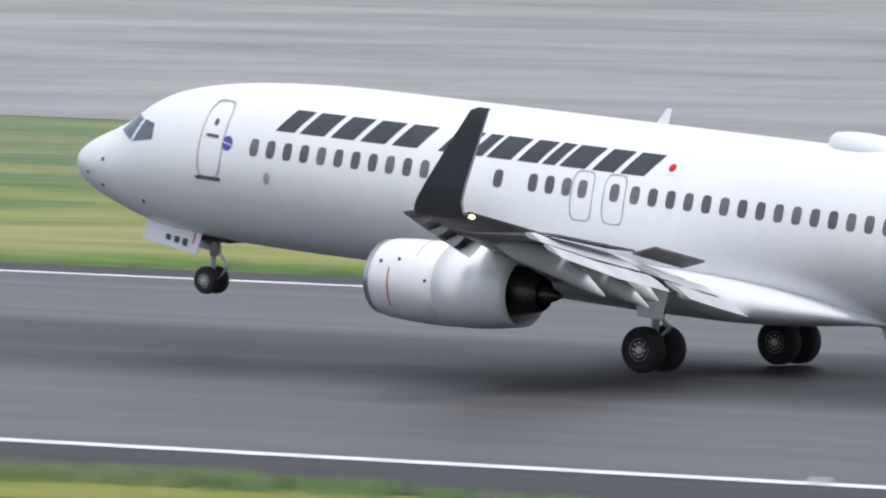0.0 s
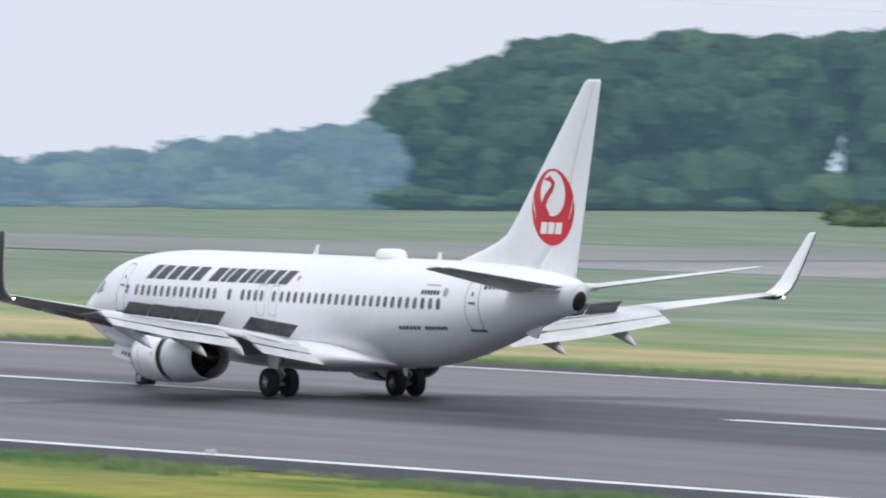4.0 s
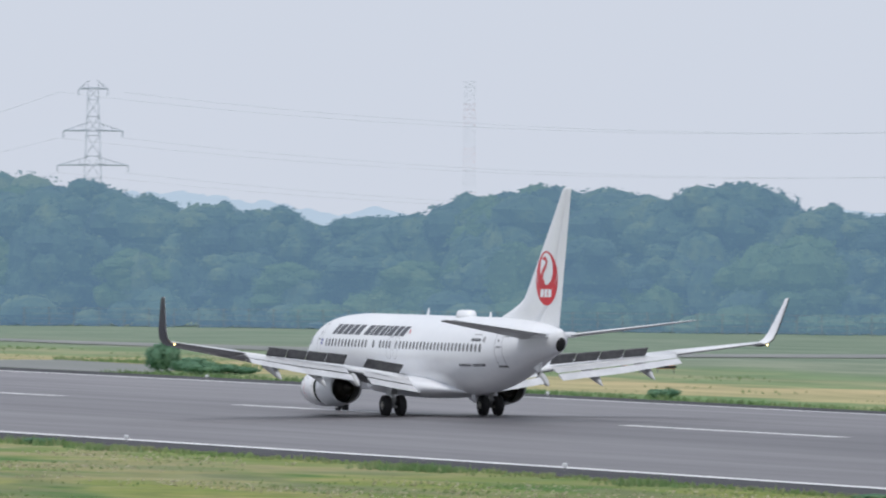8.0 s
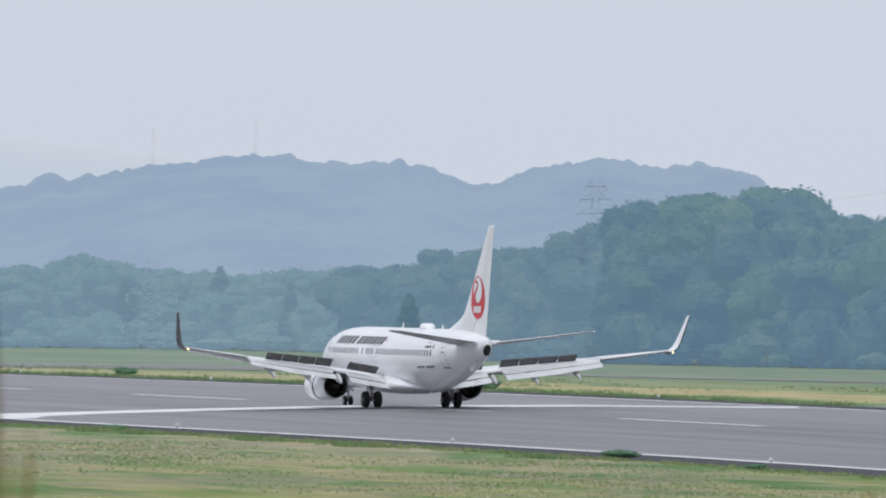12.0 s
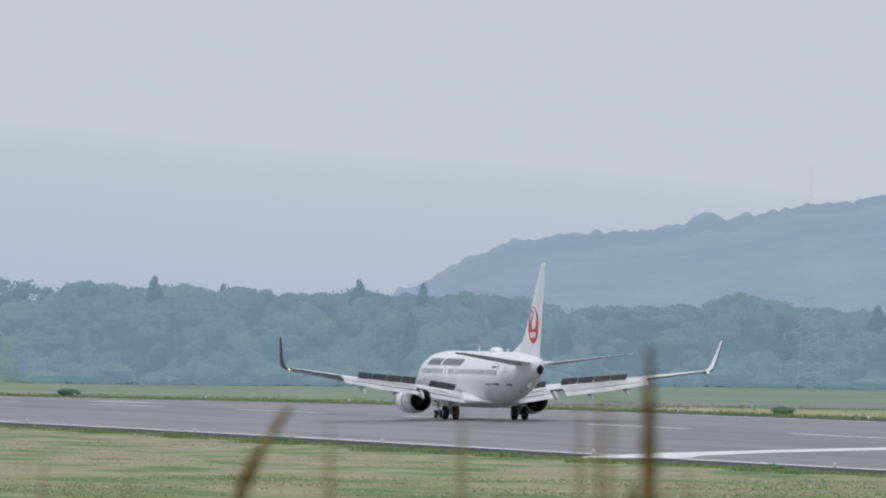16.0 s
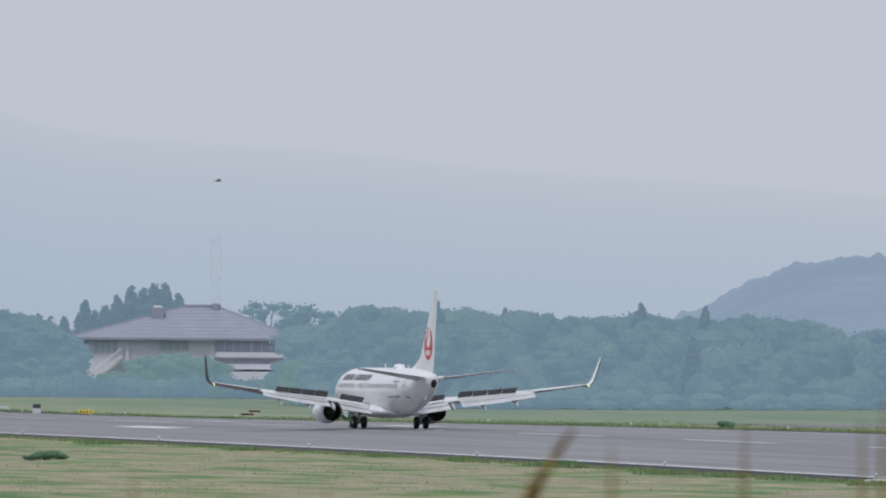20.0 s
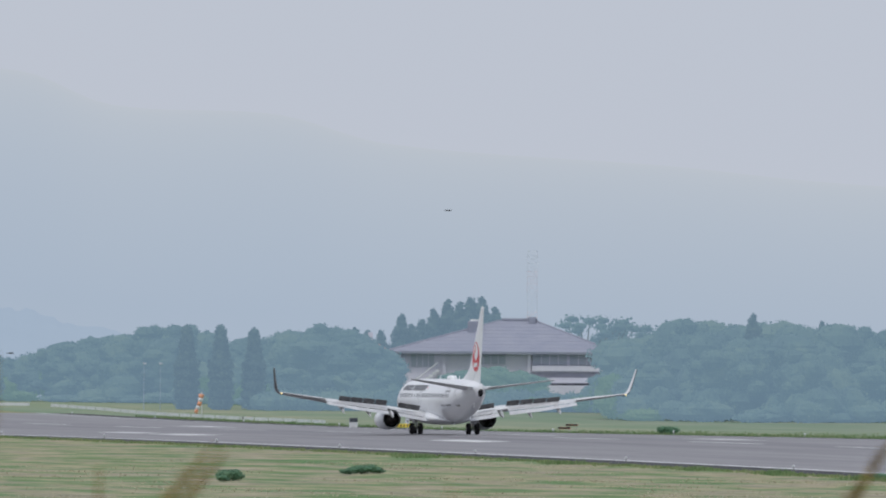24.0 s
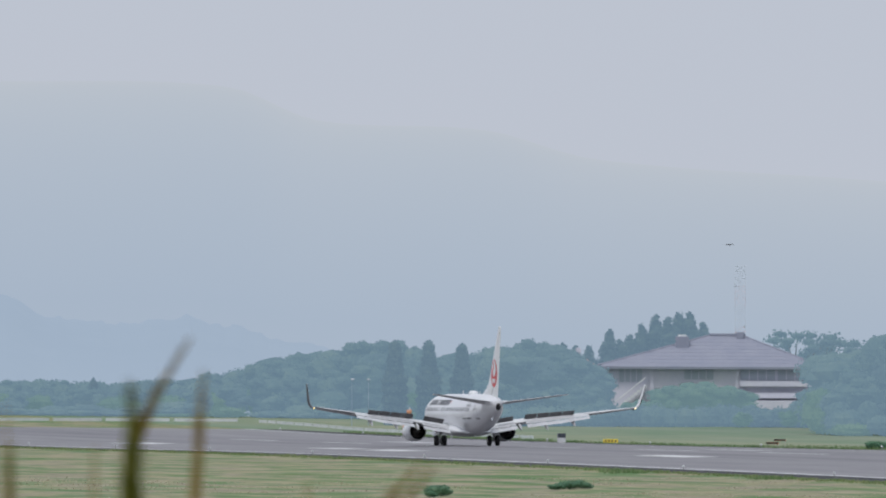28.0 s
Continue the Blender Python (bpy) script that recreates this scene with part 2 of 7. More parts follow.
    swathe = ramp_of(across.outputs[0], [(0.0, (0.140, 0.245, 0.110)), (0.08, (0.175, 0.265, 0.125)), (0.14, (0.375, 0.340, 0.195)), (0.30, (0.450, 0.375, 0.225)), (0.38, (0.195, 0.265, 0.140)),
                                         (0.47, (0.285, 0.295, 0.185)), (0.56, (0.170, 0.245, 0.135)), (0.70, (0.235, 0.270, 0.208)), (1.0, (0.185, 0.238, 0.185))])
    swathe_mul = n.new("ShaderNodeMix")
    swathe_mul.data_type, swathe_mul.blend_type = "RGBA", "MULTIPLY"
    swathe_mul.inputs[0].default_value = 1.0
    l.new(swathe, swathe_mul.inputs[6])
    l.new(ramp_of(noise_at(0.22, 0.05, 7, 0.65), [(0.32, (0.68, 0.78, 0.70)), (0.68, (1.22, 1.16, 1.12))]), swathe_mul.inputs[7])
    beyond = n.new("ShaderNodeMapRange")
    beyond.inputs["From Min"].default_value, beyond.inputs["From Max"].default_value = 34, 36
    l.new(sep.outputs["X"], beyond.inputs["Value"])
    strip_mix = n.new("ShaderNodeMix")
    strip_mix.data_type = "RGBA"
    l.new(beyond.outputs[0], strip_mix.inputs[0])
    # the swathes turn greener towards the near end of the field
    near_green, near_green_mix = n.new("ShaderNodeMapRange"), n.new("ShaderNodeMix")
    for key, val in (("From Min", 200), ("From Max", 580), ("To Min", 0.30), ("To Max", 1.0)):
        near_green.inputs[key].default_value = val
    near_green_mix.data_type = "RGBA"
    l.new(sep.outputs["Y"], near_green.inputs["Value"])
    l.new(near_green.outputs[0], near_green_mix.inputs[0])
    l.new(mix.outputs[2], near_green_mix.inputs[6])
    l.new(swathe_mul.outputs[2], near_green_mix.inputs[7])
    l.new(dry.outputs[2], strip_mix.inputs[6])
    # far swathes greyed in the base colour to stand for distance haze
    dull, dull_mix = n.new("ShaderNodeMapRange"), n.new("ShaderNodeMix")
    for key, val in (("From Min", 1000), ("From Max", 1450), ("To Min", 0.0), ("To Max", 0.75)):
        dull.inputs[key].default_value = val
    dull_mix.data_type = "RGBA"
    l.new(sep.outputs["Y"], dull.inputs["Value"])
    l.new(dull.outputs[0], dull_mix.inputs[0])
    l.new(near_green_mix.outputs[2], dull_mix.inputs[6])
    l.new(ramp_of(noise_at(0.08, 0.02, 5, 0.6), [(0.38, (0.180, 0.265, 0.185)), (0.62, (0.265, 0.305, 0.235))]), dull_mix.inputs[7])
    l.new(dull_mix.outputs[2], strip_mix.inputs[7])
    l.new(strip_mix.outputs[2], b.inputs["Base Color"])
    return m


M_GRASS = ground_material()


# ---- mesh helpers ----
def mesh(name, verts, faces, material, smooth=False):
    me = bpy.data.meshes.new(name)
    me.from_pydata([tuple(v) for v in verts], [], faces)
    me.materials.append(material)
    if smooth:
        me.polygons.foreach_set("use_smooth", [True] * len(me.polygons))
    me.update()
    return me


def part(name, geo, material, parent, label="", smooth=False):
    """One mesh object under a thing or a part. geo: (verts, faces) or a mesh."""
    me = geo if isinstance(geo, bpy.types.Mesh) else mesh(name, geo[0], geo[1], material, smooth)
    ob = new(name, me)
    ob.parent = parent
    return tagged(ob, label)


def empty(name, label, category, group="", kind=""):
    return tagged(new(name), label, category, group, kind)


def solo(name, geo, material, label, category, group="", kind="", smooth=False):
    return tagged(new(name, mesh(name, geo[0], geo[1], material, smooth)), label, category, group, kind)


def join(*geos):
    v, f = [], []
    for gv, gf in geos:
        k = len(v)
        v += list(gv)
        f += [tuple(i + k for i in q) for q in gf]
    return v, f


def moved(geo, m):
    return [m @ Vector(v) for v in geo[0]], geo[1]


def box(cx, cy, cz, sx, sy, sz, taper=0.0):
    v = []
    for z, k in ((-1, 1.0), (1, 1.0 - taper)):
        for x, y in ((-1, -1), (1, -1), (1, 1), (-1, 1)):
            v.append((cx + x * sx / 2 * k, cy + y * sy / 2 * k, cz + z * sz / 2))
    return v, [(3, 2, 1, 0), (4, 5, 6, 7), (0, 1, 5, 4), (1, 2, 6, 5), (2, 3, 7, 6), (3, 0, 4, 7)]


def bevel_box(cx, cy, cz, sx, sy, sz, r):
    bm = bmesh.new()
    bmesh.ops.create_cube(bm, size=1)
    bmesh.ops.scale(bm, vec=(sx, sy, sz), verts=bm.verts)
    bmesh.ops.bevel(bm, geom=list(bm.edges), offset=r, segments=2, affect="EDGES", profile=0.6)
    bm.verts.index_update()
    v = [(p.co.x + cx, p.co.y + cy, p.co.z + cz) for p in bm.verts]
    f = [tuple(q.index for q in p.verts) for p in bm.faces]
    bm.free()
    return v, f


def loft(rings, caps=True, closed=True):
    n = len(rings[0])
    v = [p for r in rings for p in r]
    f = []
    for i in range(len(rings) - 1):
        for j in range(n if closed else n - 1):
            k = (j + 1) % n
            f.append((i * n + j, i * n + k, (i + 1) * n + k, (i + 1) * n + j))
    if caps:
        f.append(tuple(reversed(range(n))))
        f.append(tuple((len(rings) - 1) * n + j for j in range(n)))
    return v, f


def circle(c, r, axis="y", n=24, rz=None, phase=0.0):
    out = []
    for j in range(n):
        a = 2 * math.pi * j / n + phase
        p, q = r * math.cos(a), (rz or r) * math.sin(a)
        out.append({"y": (c[0] + p, c[1], c[2] + q), "x": (c[0], c[1] + p, c[2] + q), "z": (c[0] + p, c[1] + q, c[2])}[axis])
    return out


def tube(points, radii, n=8):
    rings = []
    for i, p in enumerate(points):
        p = Vector(p)
        d = Vector(points[min(i + 1, len(points) - 1)]) - Vector(points[max(i - 1, 0)])
        q = d.to_track_quat("Z", "Y")
        r = radii[i] if isinstance(radii, (list, tuple)) else radii
        rings.append([p + q @ Vector((r * math.cos(2 * math.pi * j / n), r * math.sin(2 * math.pi * j / n), 0)) for j in range(n)])
    return loft(rings)


def lerp_rows(rows, s):
    """Smooth values between rows of (s, ...)."""
    s = min(max(s, rows[0][0]), rows[-1][0])
    for a, b in zip(rows, rows[1:]):
        if s <= b[0]:
            u = (s - a[0]) / (b[0] - a[0])
            return [p + (q - p) * u for p, q in zip(a[1:], b[1:])]


def spline_rows(rows, s):
    """Catmull-Rom values between rows of (s, ...)."""
    s = min(max(s, rows[0][0]), rows[-1][0])
    i = 0
    while i < len(rows) - 2 and s > rows[i + 1][0]:
        i += 1
    a, b = rows[i], rows[i + 1]
    p, q = rows[max(i - 1, 0)], rows[min(i + 2, len(rows) - 1)]
    h = b[0] - a[0]
    u = (s - a[0]) / h
    out = []
    for k in range(1, len(a)):
        ma = (b[k] - p[k]) / (b[0] - p[0]) * h
        mb = (q[k] - a[k]) / (q[0] - a[0]) * h
        out.append((2 * u ** 3 - 3 * u ** 2 + 1) * a[k] + (u ** 3 - 2 * u ** 2 + u) * ma + (3 * u ** 2 - 2 * u ** 3) * b[k] + (u ** 3 - u ** 2) * mb)
    return out


# ---- ground: a gently crested airfield ----
def lie(y):
    y = max(60.0, y)
    u = (min(y, 1400.0) - 700) / 700
    z = 0.5456 * u - 3.0856 * u * u
    if y > 1400:
        s = min(y, 1750.0) - 1400
        z -= 0.00804 * (s - s * s / 700)
    return z


def cant(y):
    """The runway leans a little towards the near side on its middle stretch."""
    u = min(max((y - 700) / 220, 0.0), 1.0)
    v = min(max((y - 1100) / 300, 0.0), 1.0)
    return 0.0095 * u * u * (3 - 2 * u) * (1 - 0.6 * v * v * (3 - 2 * v))


def ground_z(x, y):
    z = lie(y) - 0.01 * min(abs(x), 46.0) + cant(y) * min(max(x, -46.0), 46.0)
    d = math.hypot(x - EYE.x, y - EYE.y)
    if d > 2020:  # the airfield lies on a plateau
        z -= min((d - 2020) * 0.03, 60.0)
    if d < 110:
        u = min(max((110 - d) / 92, 0), 1)
        z += (EYE.z - 1.62 - z) * u * u * (3 - 2 * u)
    return z


def spot(bearing, dist):
    b = radians(bearing)
    return EYE.x + math.sin(b) * dist, EYE.y + math.cos(b) * dist


LONG = [60 + 20 * k for k in range(86)]


def strip(x0, x1, y0, y1, lift, cross=()):
    """A flat strip along the runway that follows the ground."""
    xs = [x0] + [c for c in cross if x0 < c < x1] + [x1]
    ys = [y0] + [y for y in LONG if y0 < y < y1] + [y1]
    v = [(x, y, ground_z(x, y) + lift) for y in ys for x in xs]
    n = len(xs)
    return v, [(j * n + i, j * n + i + 1, (j + 1) * n + i + 1, (j + 1) * n + i) for j in range(len(ys) - 1) for i in range(n - 1)]


gx = [-5000, -2500, -1200, -700, -480, -400, -370, -350] + list(range(-340, -180, 10)) + [-170, -150, -120, -90, -70, -55, -46, -33.8, 0, 33.8, 46, 70, 110, 150, 220, 320, 390, 450, 570, 700, 850, 1000, 1200, 1400, 1700, 2100, 2500, 5000]
gy = [-5000, -2500, -1200, -600, -300, -200, -150, -120, -110] + list(range(-100, 60, 10)) + LONG + [1780, 1850, 1930, 2010, 2090, 2200, 2400, 2800, 3400, 5000]
gv = [(x, y, ground_z(x, y)) for y in gy for x in gx]
gn = len(gx)
gf = [(j * gn + i, j * gn + i + 1, (j + 1) * gn + i + 1, (j + 1) * gn + i) for j in range(len(gy) - 1) for i in range(gn - 1)]
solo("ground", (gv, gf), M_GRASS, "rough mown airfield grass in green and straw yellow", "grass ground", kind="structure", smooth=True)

def sheet(edge_a, edge_b, lift, steps=60):
    """A paved area between two lines of (y, x)."""
    ys = np.linspace(edge_a[0][0], edge_a[-1][0], steps)
    v, f = [], []
    for y in ys:
        a, b = lerp_rows(edge_a, y)[0], lerp_rows(edge_b, y)[0]
        for k in range(5):
            x = a + (b - a) * k / 4
            v.append((x, y, ground_z(x, y) + lift))
    for j in range(steps - 1):
        for i in range(4):
            f.append((j * 5 + i, j * 5 + i + 1, j * 5 + i + 6, j * 5 + i + 5))
    return v, f


RW0, RW1 = 60.0, 1740.0
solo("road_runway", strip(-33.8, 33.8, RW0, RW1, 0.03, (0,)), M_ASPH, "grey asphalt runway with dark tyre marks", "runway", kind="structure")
solo("pavement_near_shoulder", sheet([(RW0, -42.5), (280, -41.5), (360, -39.6), (900, -39.0), (RW1, -39.0)], [(RW0, -33.8), (RW1, -33.8)], 0.025, 84), M_SHOULDER, "dark asphalt shoulder along the runway", "shoulder", kind="structure")
solo("pavement_far_shoulder", strip(33.8, 39.5, RW0, RW1, 0.025), M_SHOULDER, "dark asphalt shoulder along the runway", "shoulder", kind="structure")
marks = empty("runway_markings", "white painted runway lines and dashes", "runway markings", kind="structure")
part("edge_line", strip(-34.25, -33.35, RW0, RW1, 0.042), M_MARK, marks)
part("edge_line", strip(33.35, 34.25, RW0, RW1, 0.042), M_MARK, marks)
for k in range(20):
    y0 = 394.5 + 59.4 * k
    part("centre_dash", strip(-0.45, 0.45, y0, y0 + 30, 0.046), M_MARK, marks)
for k in (1,):
    y0 = 394.5 - 59.4 * k
    part("centre_dash", strip(-0.45, 0.45, y0, y0 + 30, 0.046), M_MARKOLD, marks)
for x in (-15.6, -11.2, 11.2, 15.6):
    part("touchdown_bar", strip(x - 1.4, x + 1.4, 252, 275, 0.042), M_MARK, marks)
for x, y0, w in ((-11.2, 549, 2.9), (13.9, 556, 2.9), (-13.5, 1219, 3.2), (12.5, 1225, 3.2), (-19.5, 1332, 3.4), (9, 1298, 2.6), (-18, 1372, 3), (-18, 1497, 4), (14, 1500, 4)):
    part("touchdown_bar", strip(x - w / 2, x + w / 2, y0, y0 + 24, 0.042), M_MARK, marks)


def ribbon(points, w, lift):
    v = []
    for i, p in enumerate(points):
        a, b = Vector(points[max(i - 1, 0)]), Vector(points[min(i + 1, len(points) - 1)])
        d = (b - a).normalized()
        for s in (-1, 1):
            x, y = p[0] - d.y * s * w / 2, p[1] + d.x * s * w / 2
            v.append((x, y, ground_z(x, y) + lift))
    return v, [(2 * i, 2 * i + 1, 2 * i + 3, 2 * i + 2) for i in range(len(points) - 1)]


part("crossing_band", ribbon([(-36, 869), (-33, 877), (-26, 885), (-12, 892), (1, 896)], 8.0, 0.05), M_MARK, marks)
part("crossing_band", ribbon([(6, 898), (18, 904), (32, 900)], 7.0, 0.05), M_MARK, marks)
solo("pavement_apron", sheet([(60, 120), (280, 142), (450, 164), (620, 172), (735, 170)], [(60, 900), (280, 800), (450, 700), (620, 620), (735, 480)], 0.02),
     M_APRON, "worn pale concrete apron", "apron", kind="structure")
# near and far side of the taxiway, from the apron into the field; windings and width fit the camera's view
TAXI = [((170, 735), (250, 735)), ((163, 800), (208, 800)), ((152, 885), (172, 905)), ((126, 922), (138, 945)), ((104, 930), (114, 950)), ((94, 950), (108, 978)), ((97, 1020), (106, 1040)), ((102, 1075), (108, 1090)),
        ((95, 1115), (100, 1132)), ((92, 1165), (102, 1200)), ((88, 1190), (112, 1275)), ((77, 1215), (110, 1330)), ((66, 1245), (88, 1370)), ((60, 1270), (68, 1360))]


def winding(pairs, lift):
    """A paved band between two winding sides."""
    v, f = [], []
    for (ax, ay), (bx, by) in pairs:
        for k in range(5):
            x, y = ax + (bx - ax) * k / 4, ay + (by - ay) * k / 4
            v.append((x, y, ground_z(x, y) + lift))
    for j in range(len(pairs) - 1):
        f += [(j * 5 + i, j * 5 + i + 1, j * 5 + i + 6, j * 5 + i + 5) for i in range(4)]
    return v, f


solo("pavement_taxiway", winding(TAXI, 0.05), M_TAXI, "grey asphalt taxiway beside the grass", "taxiway", kind="structure")
# turn-off ends early so that it fits the camera's view
solo("pavement_exit", sheet([(854, 39.5), (912, 39.5)], [(854, 43), (870, 53), (912, 57)], 0.04, 12), M_TAXI, "asphalt turn-off beside the runway, cut short to fit the view", "turn-off", kind="structure")


# ---- the airliner: nose towards +y, origin on the ground below the main wheels ----
NOSE = 19.85
# from the nose: top, bottom, half width
BODY = [(0.0, 2.96, 2.88, 0.04), (0.25, 3.28, 2.54, 0.40), (0.7, 3.57, 2.26, 0.73), (1.3, 3.85, 2.02, 1.00), (1.9, 4.17, 1.82, 1.16),
        (2.5, 4.62, 1.65, 1.32), (3.2, 4.95, 1.53, 1.47), (4.2, 5.19, 1.43, 1.64), (5.5, 5.37, 1.37, 1.80), (7.0, 5.48, 1.34, 1.91),
        (9.0, 5.55, 1.33, 1.94), (25.0, 5.56, 1.33, 1.94), (27.5, 5.56, 1.48, 1.89), (30.0, 5.55, 1.92, 1.72), (32.5, 5.49, 2.56, 1.42),
        (34.5, 5.38, 3.14, 1.09), (36.3, 5.20, 3.58, 0.68), (37.4, 5.00, 3.84, 0.40), (37.85, 4.80, 4.05, 0.24)]


def body_at(y):
    return spline_rows(BODY, NOSE - y)


def skin(y, z, off=0.0, side=-1):
    """A point on the fuselage side at height z."""
    t, b, w = body_at(y)
    mid, half = (t + b) / 2, (t - b) / 2
    u = min(max((z - mid) / half, -0.999), 0.999)
    a = math.asin(u)
    return side * (w + off) * math.cos(a), y, mid + (half + off) * u


def body_ring(s, n=40, off=0.0):
    t, b, w = spline_rows(BODY, s)
    mid, half = (t + b) / 2, (t - b) / 2
    return [((w + off) * math.sin(2 * math.pi * j / n), NOSE - s, mid + (half + off) * math.cos(2 * math.pi * j / n)) for j in range(n)]


def decal(corners, side=-1, off=0.008, nu=4, nv=4, depth=0.0):
    """A thin painted or fitted panel on the fuselage; corners (y, z) in order round it."""
    a, b, c, d = corners
    v, f = [], []
    for i in range(nu + 1):
        for j in range(nv + 1):
            p, q = i / nu, j / nv
            y = (a[0] * (1 - p) + b[0] * p) * (1 - q) + (d[0] * (1 - p) + c[0] * p) * q
            z = (a[1] * (1 - p) + b[1] * p) * (1 - q) + (d[1] * (1 - p) + c[1] * p) * q
            v.append(skin(y, z, off, side))
    for i in range(nu):
        for j in range(nv):
            k = i * (nv + 1) + j
            q = (k, k + 1, k + nv + 2, k + nv + 1)
            f.append(q if side < 0 else tuple(reversed(q)))
    return v, f


def oval(y, z, w, h, side=-1, off=0.006, n=12, power=3.0):
    """A rounded panel, such as a cabin window, with a raised middle."""
    v = [skin(y, z, off + 0.004, side)]
    for j in range(n):
        a = 2 * math.pi * j / n
        c, s = math.cos(a), math.sin(a)
        r = (abs(c) ** power + abs(s) ** power) ** (-1 / power)
        v.append(skin(y + w / 2 * r * c, z + h / 2 * r * s, off, side))
    f = [(0, j + 1, (j + 1) % n + 1) if side < 0 else (0, (j + 1) % n + 1, j + 1) for j in range(n)]
    return v, f


def outline(y, z, w, h, side=-1, t=0.035, off=0.007, n=28, power=5.0):
    """A rounded frame line round a door."""
    v, f = [], []
    for k in (0, 1):
        for j in range(n):
            a = 2 * math.pi * j / n
            c, s = math.cos(a), math.sin(a)
            r = (abs(c) ** power + abs(s) ** power) ** (-1 / power)
            v.append(skin(y + (w / 2 - t * k) * r * c, z + (h / 2 - t * k) * r * s, off, side))
    for j in range(n):
        k = (j + 1) % n
        q = (j, k, n + k, n + j)
        f.append(q if side < 0 else tuple(reversed(q)))
    return v, f


FOIL = [(0.0, 0.0), (0.02, 0.30), (0.10, 0.68), (0.28, 1.0), (0.5, 0.92), (0.75, 0.52), (1.0, 0.04), (1.0, -0.04), (0.75, -0.28), (0.5, -0.55), (0.28, -0.72), (0.10, -0.52), (0.02, -0.26)]


def foil(x, le, te, z, thick, cut=1.0, twist=0.0):
    """A wing section at x; cut shortens it from the back."""
    out = []
    for c, h in FOIL:
        u = min(c, cut)
        hh = h
        if c > cut:
            hh = (0.55 if h > 0 else -0.3) * (1.15 - cut) * 1.6
        out.append((x, le + (te - le) * u, z + hh * thick / 2 - twist * u))
    return out


def slab(quad, thick):
    """A panel from four points, with thickness downwards along its normal."""
    a, b, c, d = [Vector(p) for p in quad]
    nrm = (b - a).cross(d - a).normalized()
    v = [a, b, c, d] + [p - nrm * thick for p in (a, b, c, d)]
    return v, [(0, 1, 2, 3), (7, 6, 5, 4), (0, 4, 5, 1), (1, 5, 6, 2), (2, 6, 7, 3), (3, 7, 4, 0)]


def le_at(x):
    return lerp_rows([(1.6, 6.3), (4.6, 3.75), (17.16, -2.96)], x)[0]


def te_at(x):
    return lerp_rows([(1.6, -1.35), (5.8, -1.75), (17.16, -4.52)], x)[0]


def wz(x):
    return lerp_rows([(1.6, 1.90), (3.0, 2.10), (6.0, 2.62), (12.0, 3.36), (17.16, 4.05)], x)[0]


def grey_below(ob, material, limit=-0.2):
    """Gives the faces that look downwards a second paint; on the wing it also holds their shade."""
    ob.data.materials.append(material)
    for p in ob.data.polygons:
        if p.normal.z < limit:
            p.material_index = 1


MOVERS = {"spoiler": [], "sleeve": [], "wheel": [], "wing": []}
airliner = empty("airliner", "white twin-engine passenger jet with red tail disc rolling on runway", "airplane")

# fuselage, cut off aslant at the tail end
def tail_ring(k, out):
    return [(0.37 * k * math.sin(2 * math.pi * j / 40), -17.60 - out - 0.26 * k * math.cos(2 * math.pi * j / 40), 4.36 - 0.5 * out + 0.53 * k * math.cos(2 * math.pi * j / 40)) for j in range(40)]


S_BODY = [0, 0.1, 0.25, 0.45, 0.7, 1.0, 1.3, 1.6, 1.9, 2.2, 2.5, 2.85, 3.2, 3.7, 4.2, 4.8, 5.5, 6.2, 7, 8, 9, 12, 15, 18, 21, 24, 25, 26.2, 27.5, 28.7, 30, 31.2, 32.5, 33.5, 34.5, 35.4, 36.3, 37.0]
part("fuselage", loft([body_ring(s) for s in S_BODY] + [tail_ring(1.0, 0.0)]), M_PAINT, airliner, smooth=True)
part("tail_cap", [loft([[(p[0], p[1] + 0.06, p[2] - 0.14) for p in tail_ring(k, o)] for k, o in ((0.70, 0.0), (0.68, 0.08), (0.52, 0.13), (0.2, 0.15))])][0], M_DARK, airliner, "dark exhaust cap at the tail end", smooth=True)
# wing-to-body fairing
rings = []
for y, w, t, b in ((8.2, 0.9, 1.7, 1.32), (7.0, 1.7, 2.1, 1.2), (5.0, 2.05, 2.45, 1.08), (2.0, 2.08, 2.5, 1.02), (0.4, 2.12, 2.46, 1.02), (-0.8, 2.24, 2.36, 1.03), (-1.8, 2.30, 2.26, 1.08), (-2.6, 2.20, 2.16, 1.15), (-3.5, 1.92, 2.02, 1.24), (-4.4, 1.50, 1.84, 1.34), (-5.2, 0.9, 1.6, 1.40)):
    m, h = (t + b) / 2, (t - b) / 2
    ring = []
    for j in range(24):
        c, s = math.cos(2 * math.pi * j / 24), math.sin(2 * math.pi * j / 24)
        r = (abs(c) ** 2.4 + abs(s) ** 2.4) ** (-1 / 2.4)
        ring.append((w * r * c, y, m + h * r * s))
    rings.append(ring)
part("belly_fairing", loft(rings), M_PAINT, airliner, smooth=True)

# cockpit glazing, on both sides
for side in (-1, 1):
    for corners in (((17.95, 3.86), (17.95 - 0.62, 3.68), (17.95 - 0.86, 4.20), (17.55, 4.34)),
                    ((17.28, 3.66), (16.55, 3.78), (16.62, 4.16), (17.05, 4.22))):
        part("cockpit_window", decal(corners, side, 0.012, 5, 5), M_GLASS, airliner, "dark blue-grey cockpit window")
    for corners in (((17.36, 3.66), (17.27, 3.65), (17.02, 4.24), (17.11, 4.22)),):
        part("window_post", decal(corners, side, 0.016, 2, 5), M_PAINT, airliner)

